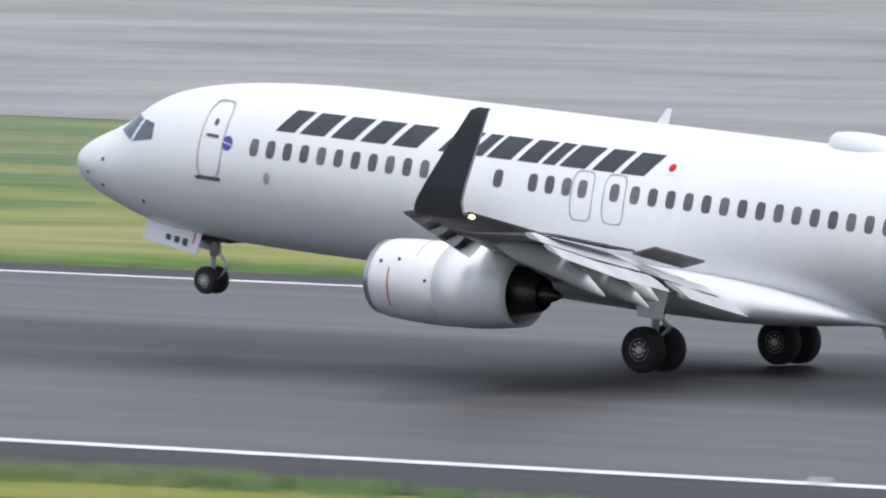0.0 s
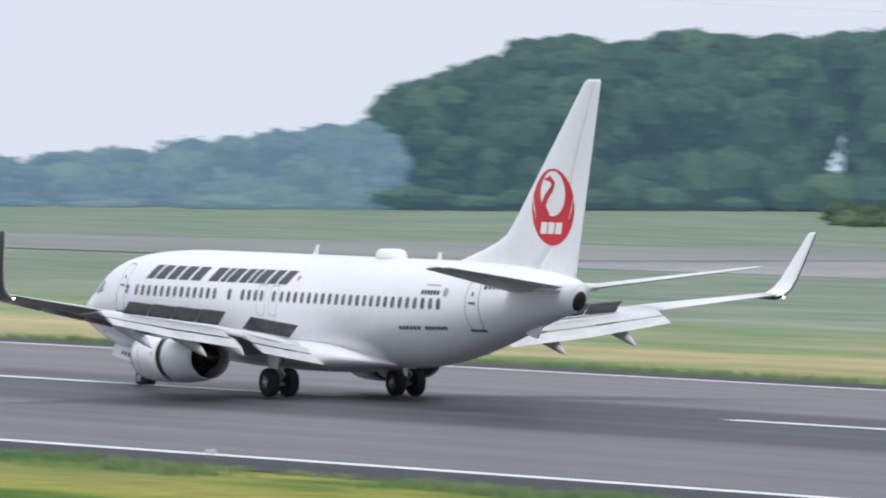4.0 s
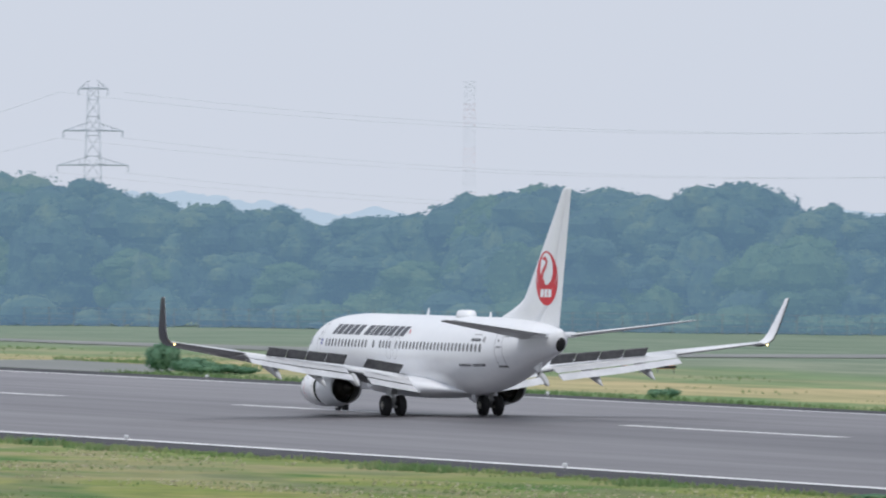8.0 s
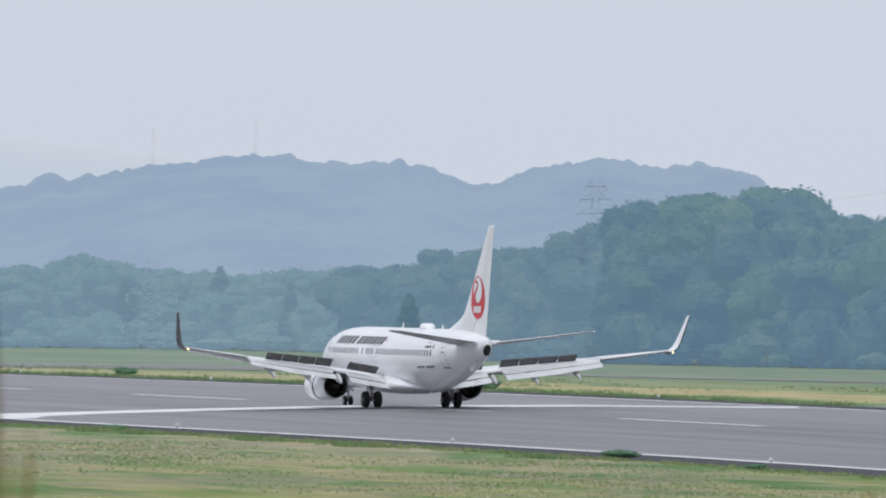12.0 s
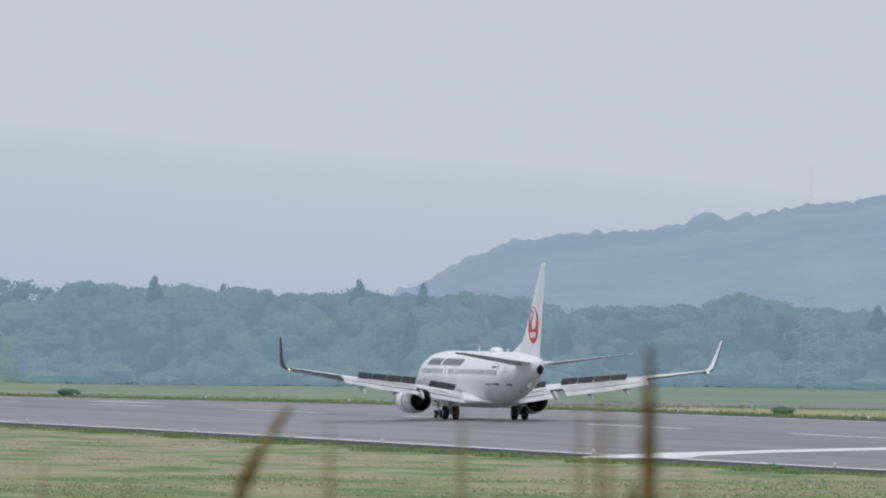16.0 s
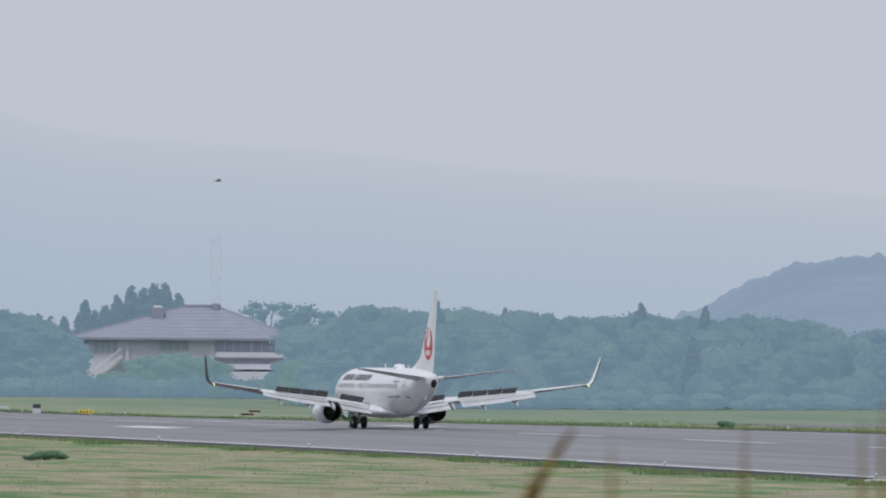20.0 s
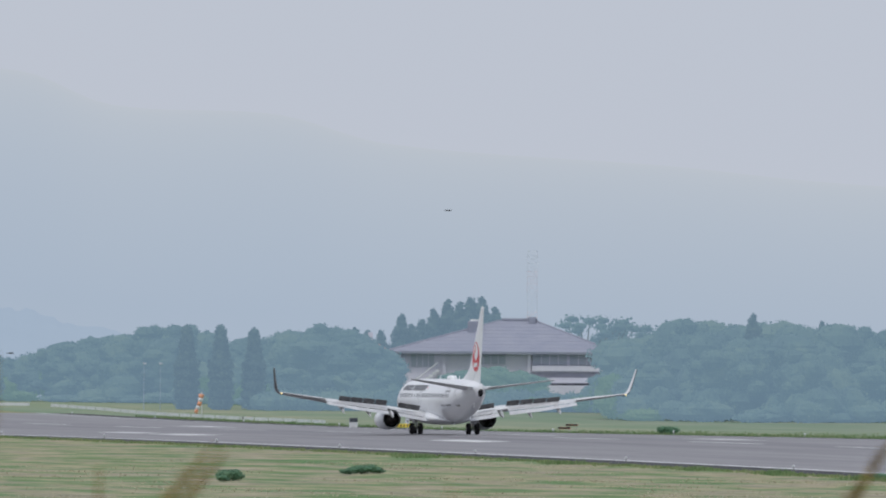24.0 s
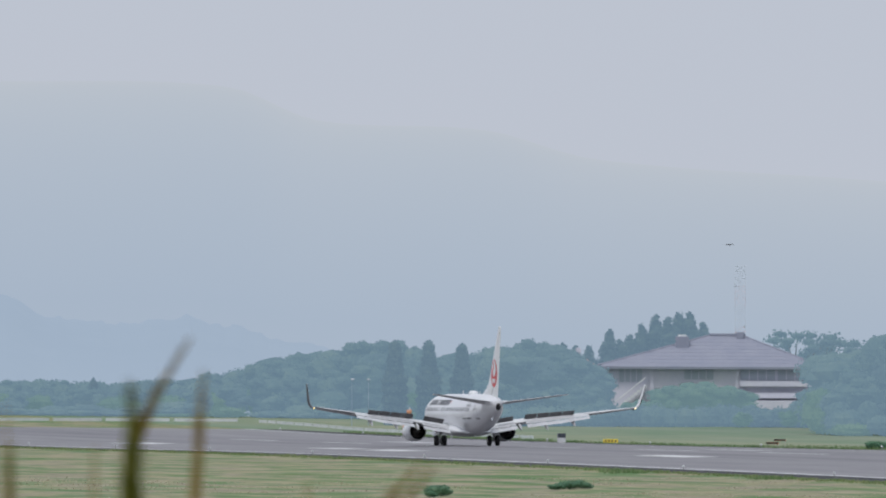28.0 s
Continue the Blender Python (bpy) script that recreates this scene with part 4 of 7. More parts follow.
# landing gear
def wheel(x, y, r, w, rim_r, parent, side):
    prof = [(-w / 2, r * 0.62), (-w / 2, r * 0.86), (-w * 0.42, r * 0.955), (-w * 0.25, r), (w * 0.25, r), (w * 0.42, r * 0.955), (w / 2, r * 0.86), (w / 2, r * 0.62)]
    ty = part("wheel", loft([circle((px, 0, 0), pr, "x", 28) for px, pr in prof]), M_TYRE, parent, "black tyre on a pale rim", smooth=True)
    rim = join(loft([circle((side * (w / 2 - 0.06), 0, 0), rim_r, "x", 20), circle((side * (w / 2 + 0.005), 0, 0), rim_r, "x", 20), circle((side * (w / 2 - 0.03), 0, 0), rim_r * 0.8, "x", 20), circle((side * (w / 2 - 0.01), 0, 0), rim_r * 0.4, "x", 20), circle((side * (w / 2 + 0.05), 0, 0), rim_r * 0.3, "x", 20)]),
               *[box(side * (w / 2), rim_r * 0.62 * math.cos(k * math.pi / 4), rim_r * 0.62 * math.sin(k * math.pi / 4), 0.03, 0.05, 0.05) for k in range(8)])
    part("rim", rim, M_RIM, ty, "pale grey wheel rim")
    ty.location = (x, y, r)
    MOVERS["wheel"].append((ty, Vector((x, y, r)), r))


for side in (-1, 1):
    x = side * 2.86
    leg = part("main_gear", join(tube([(x * 0.98, 0.05, 2.1), (x, 0.0, 1.25)], 0.15, 12), tube([(x, 0, 1.3), (x, 0, 0.56)], 0.095, 12)), M_STRUT, airliner, "grey main landing gear leg", smooth=True)
    part("axle", tube([(x - 0.6, 0, 0.56), (x + 0.6, 0, 0.56)], 0.075, 10), M_STRUT, leg)
    part("side_stay", tube([(x, 0, 1.35), (x - side * 1.25, 0.1, 2.0)], 0.06, 8), M_STRUT, leg)
    part("drag_link", join(tube([(x, -0.05, 1.25), (x, -0.42, 0.95)], 0.045, 8), tube([(x, -0.42, 0.95), (x, -0.05, 0.62)], 0.045, 8)), M_STRUT, leg)
    part("gear_door", slab([(x + side * 0.22, 0.5, 1.95), (x + side * 0.22, -0.5, 1.95), (x + side * 0.26, -0.36, 1.15), (x + side * 0.26, 0.36, 1.15)], 0.03), M_PAINT, leg, "white gear leg door")
    part("hydraulic_line", tube([(x + 0.09, -0.1, 1.9), (x + 0.12, -0.16, 1.3), (x + 0.1, -0.1, 0.7)], 0.018, 6), M_DARK, leg)
    for dx in (-0.43, 0.43):
        wheel(x + dx, 0, 0.56, 0.40, 0.27, airliner, 1 if dx > 0 else -1)
leg = part("nose_gear", join(tube([(0, 15.43, 1.75), (0, 15.46, 0.95)], 0.11, 12), tube([(0, 15.46, 1.0), (0, 15.48, 0.34)], 0.07, 12)), M_STRUT, airliner, "nose landing gear leg", smooth=True)
part("axle", tube([(-0.3, 15.48, 0.34), (0.3, 15.48, 0.34)], 0.05, 8), M_STRUT, leg)
part("drag_brace", tube([(0, 15.37, 1.1), (0, 16.25, 1.6)], 0.06, 8), M_STRUT, leg)
part("taxi_lamp", loft([circle((0, 15.53, 1.05), 0.09, "y", 12), circle((0, 15.45, 1.05), 0.05, "y", 12)]), M_STEEL, leg)
part("torque_link", join(tube([(0, 15.25, 1.0), (0, 15.0, 0.72)], 0.03, 6), tube([(0, 15.0, 0.72), (0, 15.25, 0.42)], 0.03, 6)), M_STRUT, leg)
for side in (-1, 1):
    wheel(side * 0.21, 15.48, 0.345, 0.20, 0.19, airliner, side)
    nd = part("nose_gear_door", slab([(side * 0.36, 17.32, 1.70), (side * 0.36, 15.58, 1.50), (side * 0.52, 15.61, 0.96), (side * 0.52, 17.27, 1.20)], 0.025), M_PAINT, airliner, "white nose gear door with plain marks")
    for k in range(3):
        y = 16.62 - 0.26 * k
        part("door_mark", slab([(side * 0.466, y, 1.40 - 0.027 * k), (side * 0.466, y - 0.16, 1.385 - 0.027 * k), (side * 0.503, y - 0.16, 1.16 - 0.027 * k), (side * 0.503, y, 1.175 - 0.027 * k)], 0.01), M_NAVY, nd)
    part("door_stripe", slab([(side * 0.40, 15.80, 1.49), (side * 0.40, 15.75, 1.485), (side * 0.523, 15.75, 0.99), (side * 0.523, 15.80, 0.995)], 0.01), M_RED, nd)
part("gear_bay", box(0, 15.6, 1.48, 0.6, 1.6, 0.3), M_DARK, airliner)


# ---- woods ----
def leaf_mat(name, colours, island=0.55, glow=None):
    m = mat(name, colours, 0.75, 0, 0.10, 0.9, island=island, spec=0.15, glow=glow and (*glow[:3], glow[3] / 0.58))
    n, l = m.node_tree.nodes, m.node_tree.links
    b = n["Principled BSDF"]
    tr = n.new("ShaderNodeBsdfTranslucent")
    src = b.inputs["Base Color"].links[0].from_socket
    l.new(src, tr.inputs["Color"])
    mx = n.new("ShaderNodeMixShader")
    mx.inputs[0].default_value = 0.42
    l.new(b.outputs[0], mx.inputs[1])
    l.new(tr.outputs[0], mx.inputs[2])
    l.new(mx.outputs[0], n["Material Output"].inputs["Surface"])
    return m


# foliage glows blue: the haze before the woods, put in as emission
M_LEAF = leaf_mat("broadleaf_haze_glow", [(0.035, 0.065, 0.050), (0.055, 0.095, 0.055), (0.115, 0.145, 0.060)], 0.12, (0.089, 0.152, 0.232, 1.0))
M_LEAFLIGHT = leaf_mat("light_leaf_haze_glow", [(0.048, 0.085, 0.050), (0.072, 0.118, 0.055), (0.110, 0.145, 0.062)], 0.12, (0.089, 0.152, 0.220, 1.0))
M_NEEDLE = leaf_mat("conifer_haze_glow", [(0.04, 0.08, 0.05), (0.06, 0.10, 0.06), (0.09, 0.13, 0.07)], 0.35, (0.074, 0.128, 0.192, 1.0))
M_FARLEAF = leaf_mat("far_leaf_haze_glow", [(0.050, 0.080, 0.062), (0.070, 0.108, 0.074), (0.100, 0.135, 0.078)], 0.12, (0.140, 0.212, 0.292, 1.0))
M_MIDLEAF = leaf_mat("mid_leaf_haze_glow", [(0.038, 0.065, 0.050), (0.052, 0.088, 0.058), (0.09, 0.12, 0.062)], 0.12, (0.112, 0.178, 0.256, 1.0))
M_FARLIGHT = leaf_mat("far_light_leaf_haze_glow", [(0.05, 0.085, 0.055), (0.07, 0.115, 0.06), (0.10, 0.14, 0.065)], 0.12, (0.138, 0.215, 0.262, 1.0))
M_FARNEEDLE = leaf_mat("far_conifer_haze_glow", [(0.04, 0.065, 0.055), (0.055, 0.085, 0.065), (0.08, 0.11, 0.07)], 0.2, (0.130, 0.195, 0.270, 1.0))
M_NEARLEAF = leaf_mat("near_leaf_haze_glow", [(0.035, 0.08, 0.045), (0.055, 0.11, 0.06), (0.09, 0.15, 0.065)], 0.3, (0.034, 0.060, 0.085, 1.0))
# trunks glow a little too, haze as emission rather than bark colour
M_BARK = mat("bark_haze_glow", [(0.13, 0.135, 0.135), (0.18, 0.18, 0.18)], 0.9, 0, 2, 12, bump=0.4, glow=(0.075, 0.115, 0.15, 1.0))


def ball(n=10, m=6):
    v = np.array([(math.sin(math.pi * (i + 0.12) / (m - 0.76)) * math.cos(2 * math.pi * j / n), math.sin(math.pi * (i + 0.12) / (m - 0.76)) * math.sin(2 * math.pi * j / n), math.cos(math.pi * (i + 0.12) / (m - 0.76))) for i in range(m) for j in range(n)])
    q = np.array([(i * n + j, (i + 1) * n + j, (i + 1) * n + (j + 1) % n, i * n + (j + 1) % n) for i in range(m - 1) for j in range(n)])
    return v, q


BALL = ball()


def leaf_cloud(lobes, count, size, rng, soft=0.6, core=0.9):
    """Leaf clumps scattered near the surface of a few ellipsoids (centre, radius, half height)."""
    tot = sum(l[3] * l[4] for l in lobes)
    pts, out = [], []
    for cx, cy, cz, r, h in lobes:
        n = max(6, int(count * r * h / tot))
        d = rng.normal(size=(n, 3))
        d /= np.linalg.norm(d, axis=1)[:, None]
        k = rng.uniform(0.78, 1.03, n) ** soft
        kz = k if h < 2.5 else core * rng.uniform(0.9, 1.04, n)
        pts.append(np.stack([cx + d[:, 0] * r * k, cy + d[:, 1] * r * k, cz + d[:, 2] * h * kz], 1))
        out.append(d)
    p, way = np.concatenate(pts), np.concatenate(out)
    n = len(p)
    # each clump lies roughly along the crown's surface
    way = way + 0.55 * rng.normal(size=(n, 3))
    way /= np.linalg.norm(way, axis=1)[:, None]
    a = np.cross(way, rng.normal(size=(n, 3)))
    a /= np.linalg.norm(a, axis=1)[:, None]
    b = np.cross(way, a)
    s = size * rng.uniform(0.5, 1.3, n)[:, None]
    c = way * s * 0.2
    v = np.stack([p - a * s, p + b * s * 0.6 + c, p + a * s, p - b * s * 0.6 + c], 1).reshape(-1, 3)
    f = np.arange(n * 4).reshape(-1, 4)
    vs, fs = [v], [f]
    # dense inner masses, uneven, one to each lobe
    base, quads = BALL
    k0 = len(v)
    for cx, cy, cz, r, h in lobes:
        w = base * core * rng.uniform(0.84, 1.08, (len(base), 1))
        vs.append(w * (r, r, h) + (cx, cy, cz))
        fs.append(quads + k0)
        k0 += len(base)
    return np.concatenate(vs).tolist(), np.concatenate(fs).tolist()


def broad_tree(h, spread, seed, count=2000, size=0.23):
    rng = np.random.default_rng(seed)
    lobes = [(0, 0, h * 0.58, spread * 0.42, h * 0.34), (0, 0, h * 0.28, spread * 0.40, h * 0.24)]
    for k in range(11):
        a = k * 2.4 + rng.uniform(-0.4, 0.4)
        r = spread * rng.uniform(0.2, 0.38)
        lobes.append((math.cos(a) * r, math.sin(a) * r, h * rng.uniform(0.26, 0.84), spread * rng.uniform(0.14, 0.25), h * rng.uniform(0.10, 0.18)))
    for k in range(3):
        lobes.append((rng.uniform(-0.14, 0.14) * spread, rng.uniform(-0.14, 0.14) * spread, h * rng.uniform(0.80, 0.90), spread * 0.16, h * 0.12))
    crown = leaf_cloud(lobes, count, size, rng)
    limbs = [tube([(0, 0, -0.4), (0.1, 0, h * 0.3), (0.0, 0.1, h * 0.62)], [h * 0.028, h * 0.02, h * 0.008], 7)]
    for k in range(5):
        l = lobes[2 + k]
        limbs.append(tube([(0.05, 0.03, h * (0.2 + 0.05 * k)), (l[0] * 0.6, l[1] * 0.6, l[2] * 0.86), (l[0], l[1], l[2])], [h * 0.011, h * 0.007, h * 0.003], 5))
    return join(*limbs), crown


def conifer(h, spread, seed, count=1500, size=0.28, column=False):
    rng = np.random.default_rng(seed)
    if column:
        lobes = [(0, 0, h * z, spread * 0.5 * (1.0 if z < 0.6 else (1.12 - z) ** 0.6 * 1.1), h * 0.10) for z in (0.08, 0.18, 0.3, 0.42, 0.54, 0.65, 0.75, 0.84, 0.92)]
    else:
        lobes = [(rng.uniform(-0.15, 0.15), rng.uniform(-0.15, 0.15), h * z, spread * 0.5 * (1.02 - z) ** 0.75 + 0.1, h * 0.09) for z in (0.08, 0.18, 0.3, 0.42, 0.54, 0.65, 0.75, 0.84, 0.92, 0.97)]
    return tube([(0, 0, -0.4), (0, 0, h * 0.95)], [h * 0.02, 0.03], 7), leaf_cloud(lobes, count, size, rng, 0.8)


def sparse_tree(h, spread, seed):
    """A thin-crowned tree whose limbs show."""
    rng = np.random.default_rng(seed)
    limbs = [tube([(0, 0, -0.4), (0.1, 0, h * 0.35), (0.2, 0.1, h * 0.7)], [h * 0.024, h * 0.018, h * 0.006], 7)]
    lobes = []
    for k in range(24):
        a = k * 2.4
        r = spread * rng.uniform(0.1, 0.5)
        z = h * rng.uniform(0.42, 0.97)
        limbs.append(tube([(0.1, 0.02, h * rng.uniform(0.3, 0.5)), (math.cos(a) * r * 0.5, math.sin(a) * r * 0.5, z * 0.82), (math.cos(a) * r, math.sin(a) * r, z)], [h * 0.012, h * 0.008, h * 0.003], 5))
        lobes.append((math.cos(a) * r, math.sin(a) * r, z, spread * 0.15, h * 0.065))
    return join(*limbs), leaf_cloud(lobes, 620, 0.26, rng, 0.6, 0.6)


def bush_geo(h, spread, seed, count=900, size=0.16):
    rng = np.random.default_rng(seed)
    lobes = [(0, 0, h * 0.4, spread * 0.4, h * 0.42)]
    for k in range(5):
        a = k * 1.3 + rng.uniform(-0.3, 0.3)
        lobes.append((math.cos(a) * spread * 0.3, math.sin(a) * spread * 0.3, h * rng.uniform(0.3, 0.6), spread * 0.24, h * 0.3))
    return tube([(0, 0, -0.2), (0, 0, h * 0.5)], [0.06, 0.02], 6), leaf_cloud(lobes, count, size, rng, 0.6, 0.72)


class Kind:
    """A plant with its meshes; the first one set out is the original, the rest are copies of it."""

    def __init__(self, name, geo, label, category, group, leaf):
        self.first, self.used = empty(name, label, category, group), False
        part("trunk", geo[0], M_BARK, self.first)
        part("crown", geo[1], leaf, self.first)

    def set_out(self, x, y, scale, turn, wide=1.0, z=None):
        m = pose(x, y, ground_z(x, y) if z is None else z, 0, 0, turn)
        if self.used:
            ob = copy_thing(self.first, m)
        else:
            ob, self.used = self.first, True
            ob.matrix_basis = m
        ob.scale = (scale * wide, scale * wide, scale)
        return ob


WT = "trees of the wood"
BROAD = [Kind("broadleaf_tree", broad_tree(10, 9, k), "dense broadleaf tree at the wood's edge, blue-green from haze glow", "tree", WT, M_LEAF) for k in range(5)]
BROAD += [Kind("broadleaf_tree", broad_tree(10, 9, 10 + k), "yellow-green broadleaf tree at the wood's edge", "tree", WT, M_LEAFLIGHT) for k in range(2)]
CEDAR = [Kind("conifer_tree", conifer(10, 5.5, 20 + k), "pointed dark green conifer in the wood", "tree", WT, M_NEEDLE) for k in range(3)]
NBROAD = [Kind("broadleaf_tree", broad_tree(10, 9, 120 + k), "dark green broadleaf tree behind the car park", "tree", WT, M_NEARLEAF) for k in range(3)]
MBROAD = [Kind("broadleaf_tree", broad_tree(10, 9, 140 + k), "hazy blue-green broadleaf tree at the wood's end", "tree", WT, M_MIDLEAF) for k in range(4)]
FBROAD = [Kind("broadleaf_tree", broad_tree(10, 9, 60 + k), "broadleaf tree in the far wood, pale blue-green from haze glow", "tree", WT, M_FARLEAF) for k in range(6)]
FCEDAR = [Kind("conifer_tree", conifer(10, 5.5, 80 + k), "pointed conifer in the far wood, grey-green from haze glow", "tree", WT, M_FARNEEDLE) for k in range(3)]

# bearing, distance of the wood's foot, skyline's elevation in degrees
WOOD = [(8.0, 1990, -0.35), (9.45, 1960, -0.34), (9.8, 1950, -0.28), (10.1, 1940, -0.20), (10.4, 1930, -0.17), (10.65, 1920, -0.24), (10.95, 1900, -0.17), (11.2, 1890, -0.19), (11.7, 1960, -0.20), (12.15, 1880, -0.20), (12.3, 1720, -0.20),
        (12.55, 1710, -0.13), (13.1, 1700, -0.13), (13.4, 1710, -0.18), (13.6, 1710, -0.15), (14.2, 1720, -0.15), (14.55, 1730, -0.23), (14.8, 1740, -0.21), (15.3, 1750, -0.17), (15.8, 1740, -0.22)]
WOOD += [(16.3, 1720, -0.19), (16.52, 1680, -0.19), (16.6, 1610, -0.2), (16.9, 1580, -0.12), (17.2, 1560, -0.085), (17.4, 1545, -0.075), (17.5, 1535, 0.0), (17.6, 1525, 0.075), (17.8, 1500, 0.135), (18.03, 1480, 0.165), (18.4, 1430, 0.11), (18.75, 1390, 0.05), (19.1, 1360, 0.07), (19.8, 1320, -0.05), (20.4, 1290, -0.11)]
WOOD += [(20.9, 1270, -0.17), (21.15, 1260, -0.09), (21.45, 1250, 0.02), (21.8, 1240, 0.02), (22.1, 1230, -0.05), (22.47, 1220, 0.02), (22.7, 1215, -0.07), (23.3, 1200, -0.15), (23.83, 1190, -0.23), (24.1, 1180, -0.12), (24.45, 1175, -0.09)]
WOOD += [(24.8, 1170, -0.19), (25.5, 1160, -0.22), (25.7, 1150, -0.35), (26.5, 1140, -0.39), (27.5, 1130, -0.41), (28.0, 1130, -0.32), (28.3, 1130, -0.43), (29.7, 1120, -0.41), (30.25, 1120, -0.31), (30.55, 1120, -0.29), (30.85, 1120, -0.1)]
WOOD += [(31.5, 1130, 0.1), (33, 1140, 0.15), (35, 1160, 0.1), (36.6, 1180, 0.0), (37.0, 1190, -0.2), (37.35, 1200, -0.35), (37.7, 1200, -0.2), (38.2, 1210, 0.0), (40, 1240, 0.05), (42, 1270, 0.05)]


def bank_z(x, y, back, sky):
    g = ground_z(x, y)
    return g + min(0.10 * max(0.0, back - 4), 0.3 * max(0.0, sky - g))


rng = random.Random(5)
nrng = np.random.default_rng(9)
b = 8.1
near_lobes, light_lobes, mid_lobes, far_lobes, pale_lobes, park_lobes = [], [], [], [], [], []
while b < 41.9:
    foot = lerp_rows(WOOD, b)[0]
    far, mid = b < 16.55, b < 17.45
    house = 11.15 < b < 12.3
    # undergrowth and the wood's inside: a continuous mass of foliage
    for back, lo, hi in ((0, 0.06, 0.22), (7, 0.15, 0.40), (16, 0.3, 0.58), (28, 0.45, 0.76), (36, 0.66, 0.92), (41, 0.86, 0.98), (46, 0.88, 1.0)):
        if house and back > 3:
            continue
        d = foot + back + rng.uniform(-2, 2)
        bb = b + rng.uniform(-0.06, 0.06)
        x, y = spot(bb, d)
        full = max(3.0, EYE.z + d * math.tan(radians(lerp_rows(WOOD, min(max(bb, 8.0), 42))[1])) - ground_z(x, y))
        bright = lo < 0.4 and noise.noise((x * 0.035, y * 0.035, lo * 3)) > 0.10
        for k in range(3):
            h = full * rng.uniform(lo, hi)
            r = rng.uniform(1.8, 3.8)
            crown = back >= 36
            cz, rz = (h - 2.5, rng.uniform(2.2, 3.0)) if crown else (h * 0.5, h * 0.58)
            r *= 1.3 if crown else 1.0
            (pale_lobes if far and bright and b < 13 else far_lobes if far else mid_lobes if mid else park_lobes if b > 30.7 else light_lobes if bright else near_lobes).append((x + rng.uniform(-3.5, 3.5), y + rng.uniform(-3, 3), ground_z(x, y) + cz, r, rz))
    # standing trees
    for back, share in ((rng.uniform(6, 18), rng.uniform(0.55, 0.80)), (rng.uniform(26, 42), rng.uniform(0.92, 1.05))):
        if house:
            continue
        bb = b + rng.uniform(-0.08, 0.08)
        d = foot + back
        x, y = spot(bb, d)
        sky_z = EYE.z + d * math.tan(radians(lerp_rows(WOOD, min(max(bb, 8.0), 42))[1]))
        z = bank_z(x, y, back, sky_z)
        full = sky_z - z
        h = max(2.6, full * share)
        pointed = rng.random() < (0.11 if bb < 17.5 else 0.0)
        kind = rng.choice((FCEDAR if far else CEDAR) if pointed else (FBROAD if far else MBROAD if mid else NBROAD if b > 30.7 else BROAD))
        kind.set_out(x, y, h / 10 / 0.97, rng.uniform(0, 360), rng.uniform(0.9, 1.2) * (1.3 if h < 8 else 1.0), z - 0.3)
    b += math.degrees(rng.uniform(5.2, 7.6) / foot)


# a lone pine with level layers of branches on the shoulder of the wood
def layered_pine(h, spread, seed):
    r = np.random.default_rng(seed)
    limbs, lobes = [tube([(0, 0, -0.4), (0.1, 0, h * 0.6), (0.0, 0.1, h * 0.97)], [h * 0.022, h * 0.014, h * 0.004], 7)], []
    for k in range(13):
        u = k / 12
        z, reach, a = h * (0.30 + 0.66 * u), spread * 0.5 * (1.05 - 0.8 * u), k * 2.4
        tip = (math.cos(a) * reach, math.sin(a) * reach, z + 0.25)
        limbs.append(tube([(0, 0, z - 0.3), (tip[0] * 0.5, tip[1] * 0.5, z - 0.05), tip], [h * 0.008, h * 0.006, h * 0.002], 5))
        for q in (0.45, 0.75, 1.0):
            lobes.append((tip[0] * q, tip[1] * q, z + 0.15 * q, spread * 0.10 * r.uniform(0.8, 1.2), h * 0.022))
    return join(*limbs), leaf_cloud(lobes, 1500, 0.26, r, 0.6, 0.6)


pine = Kind("pine_tree", layered_pine(10, 8, 7), "lone pine with level layers of branches", "tree", "", M_MIDLEAF)
px, py = spot(17.437, 1560)
pine.set_out(px, py, (EYE.z + 1560 * math.tan(radians(-0.034)) - ground_z(px, py)) / 10, 40, 0.62)

# hedge and scrub in front of the house
for k in range(64):
    x, y = spot(10.75 + 0.026 * k, 1838 + rng.uniform(-6, 6))
    far_lobes.append((x, y, ground_z(x, y) + 1.0, rng.uniform(1.6, 2.6), rng.uniform(1.3, 2.4)))


def thicket(name, lobes, leaf):
    per = leaf_cloud(lobes, 125 * len(lobes), 0.27, nrng, 0.5, 0.86)
    solo(name, per, leaf, "dense undergrowth and foliage filling the wood", "thicket", kind="stuff")


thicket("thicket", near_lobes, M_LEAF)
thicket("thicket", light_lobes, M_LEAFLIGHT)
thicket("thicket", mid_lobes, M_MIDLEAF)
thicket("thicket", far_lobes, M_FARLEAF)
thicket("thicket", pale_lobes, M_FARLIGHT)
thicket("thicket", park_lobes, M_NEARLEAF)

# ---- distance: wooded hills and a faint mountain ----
# hills and mountain glow pale blue, distance haze put in as emission
M_HILL = mat("wooded_hillside_haze_glow", [(0.018, 0.028, 0.028), (0.030, 0.042, 0.040), (0.046, 0.060, 0.052)], 0.95, 0, 0.03, 0.3, spec=0.0, glow=(0.258, 0.334, 0.458, 1.0))
M_HILL2 = mat("far_hillside_haze_glow", [(0.05, 0.07, 0.08), (0.07, 0.09, 0.10)], 0.95, 0, 0.012, 0.12, spec=0.0, glow=(0.365, 0.452, 0.560, 1.0))
M_HILL3 = mat("left_hillside_haze_glow", [(0.03, 0.04, 0.05), (0.04, 0.05, 0.06)], 0.95, 0, 0.012, 0.12, spec=0.0, glow=(0.368, 0.456, 0.575, 1.0))
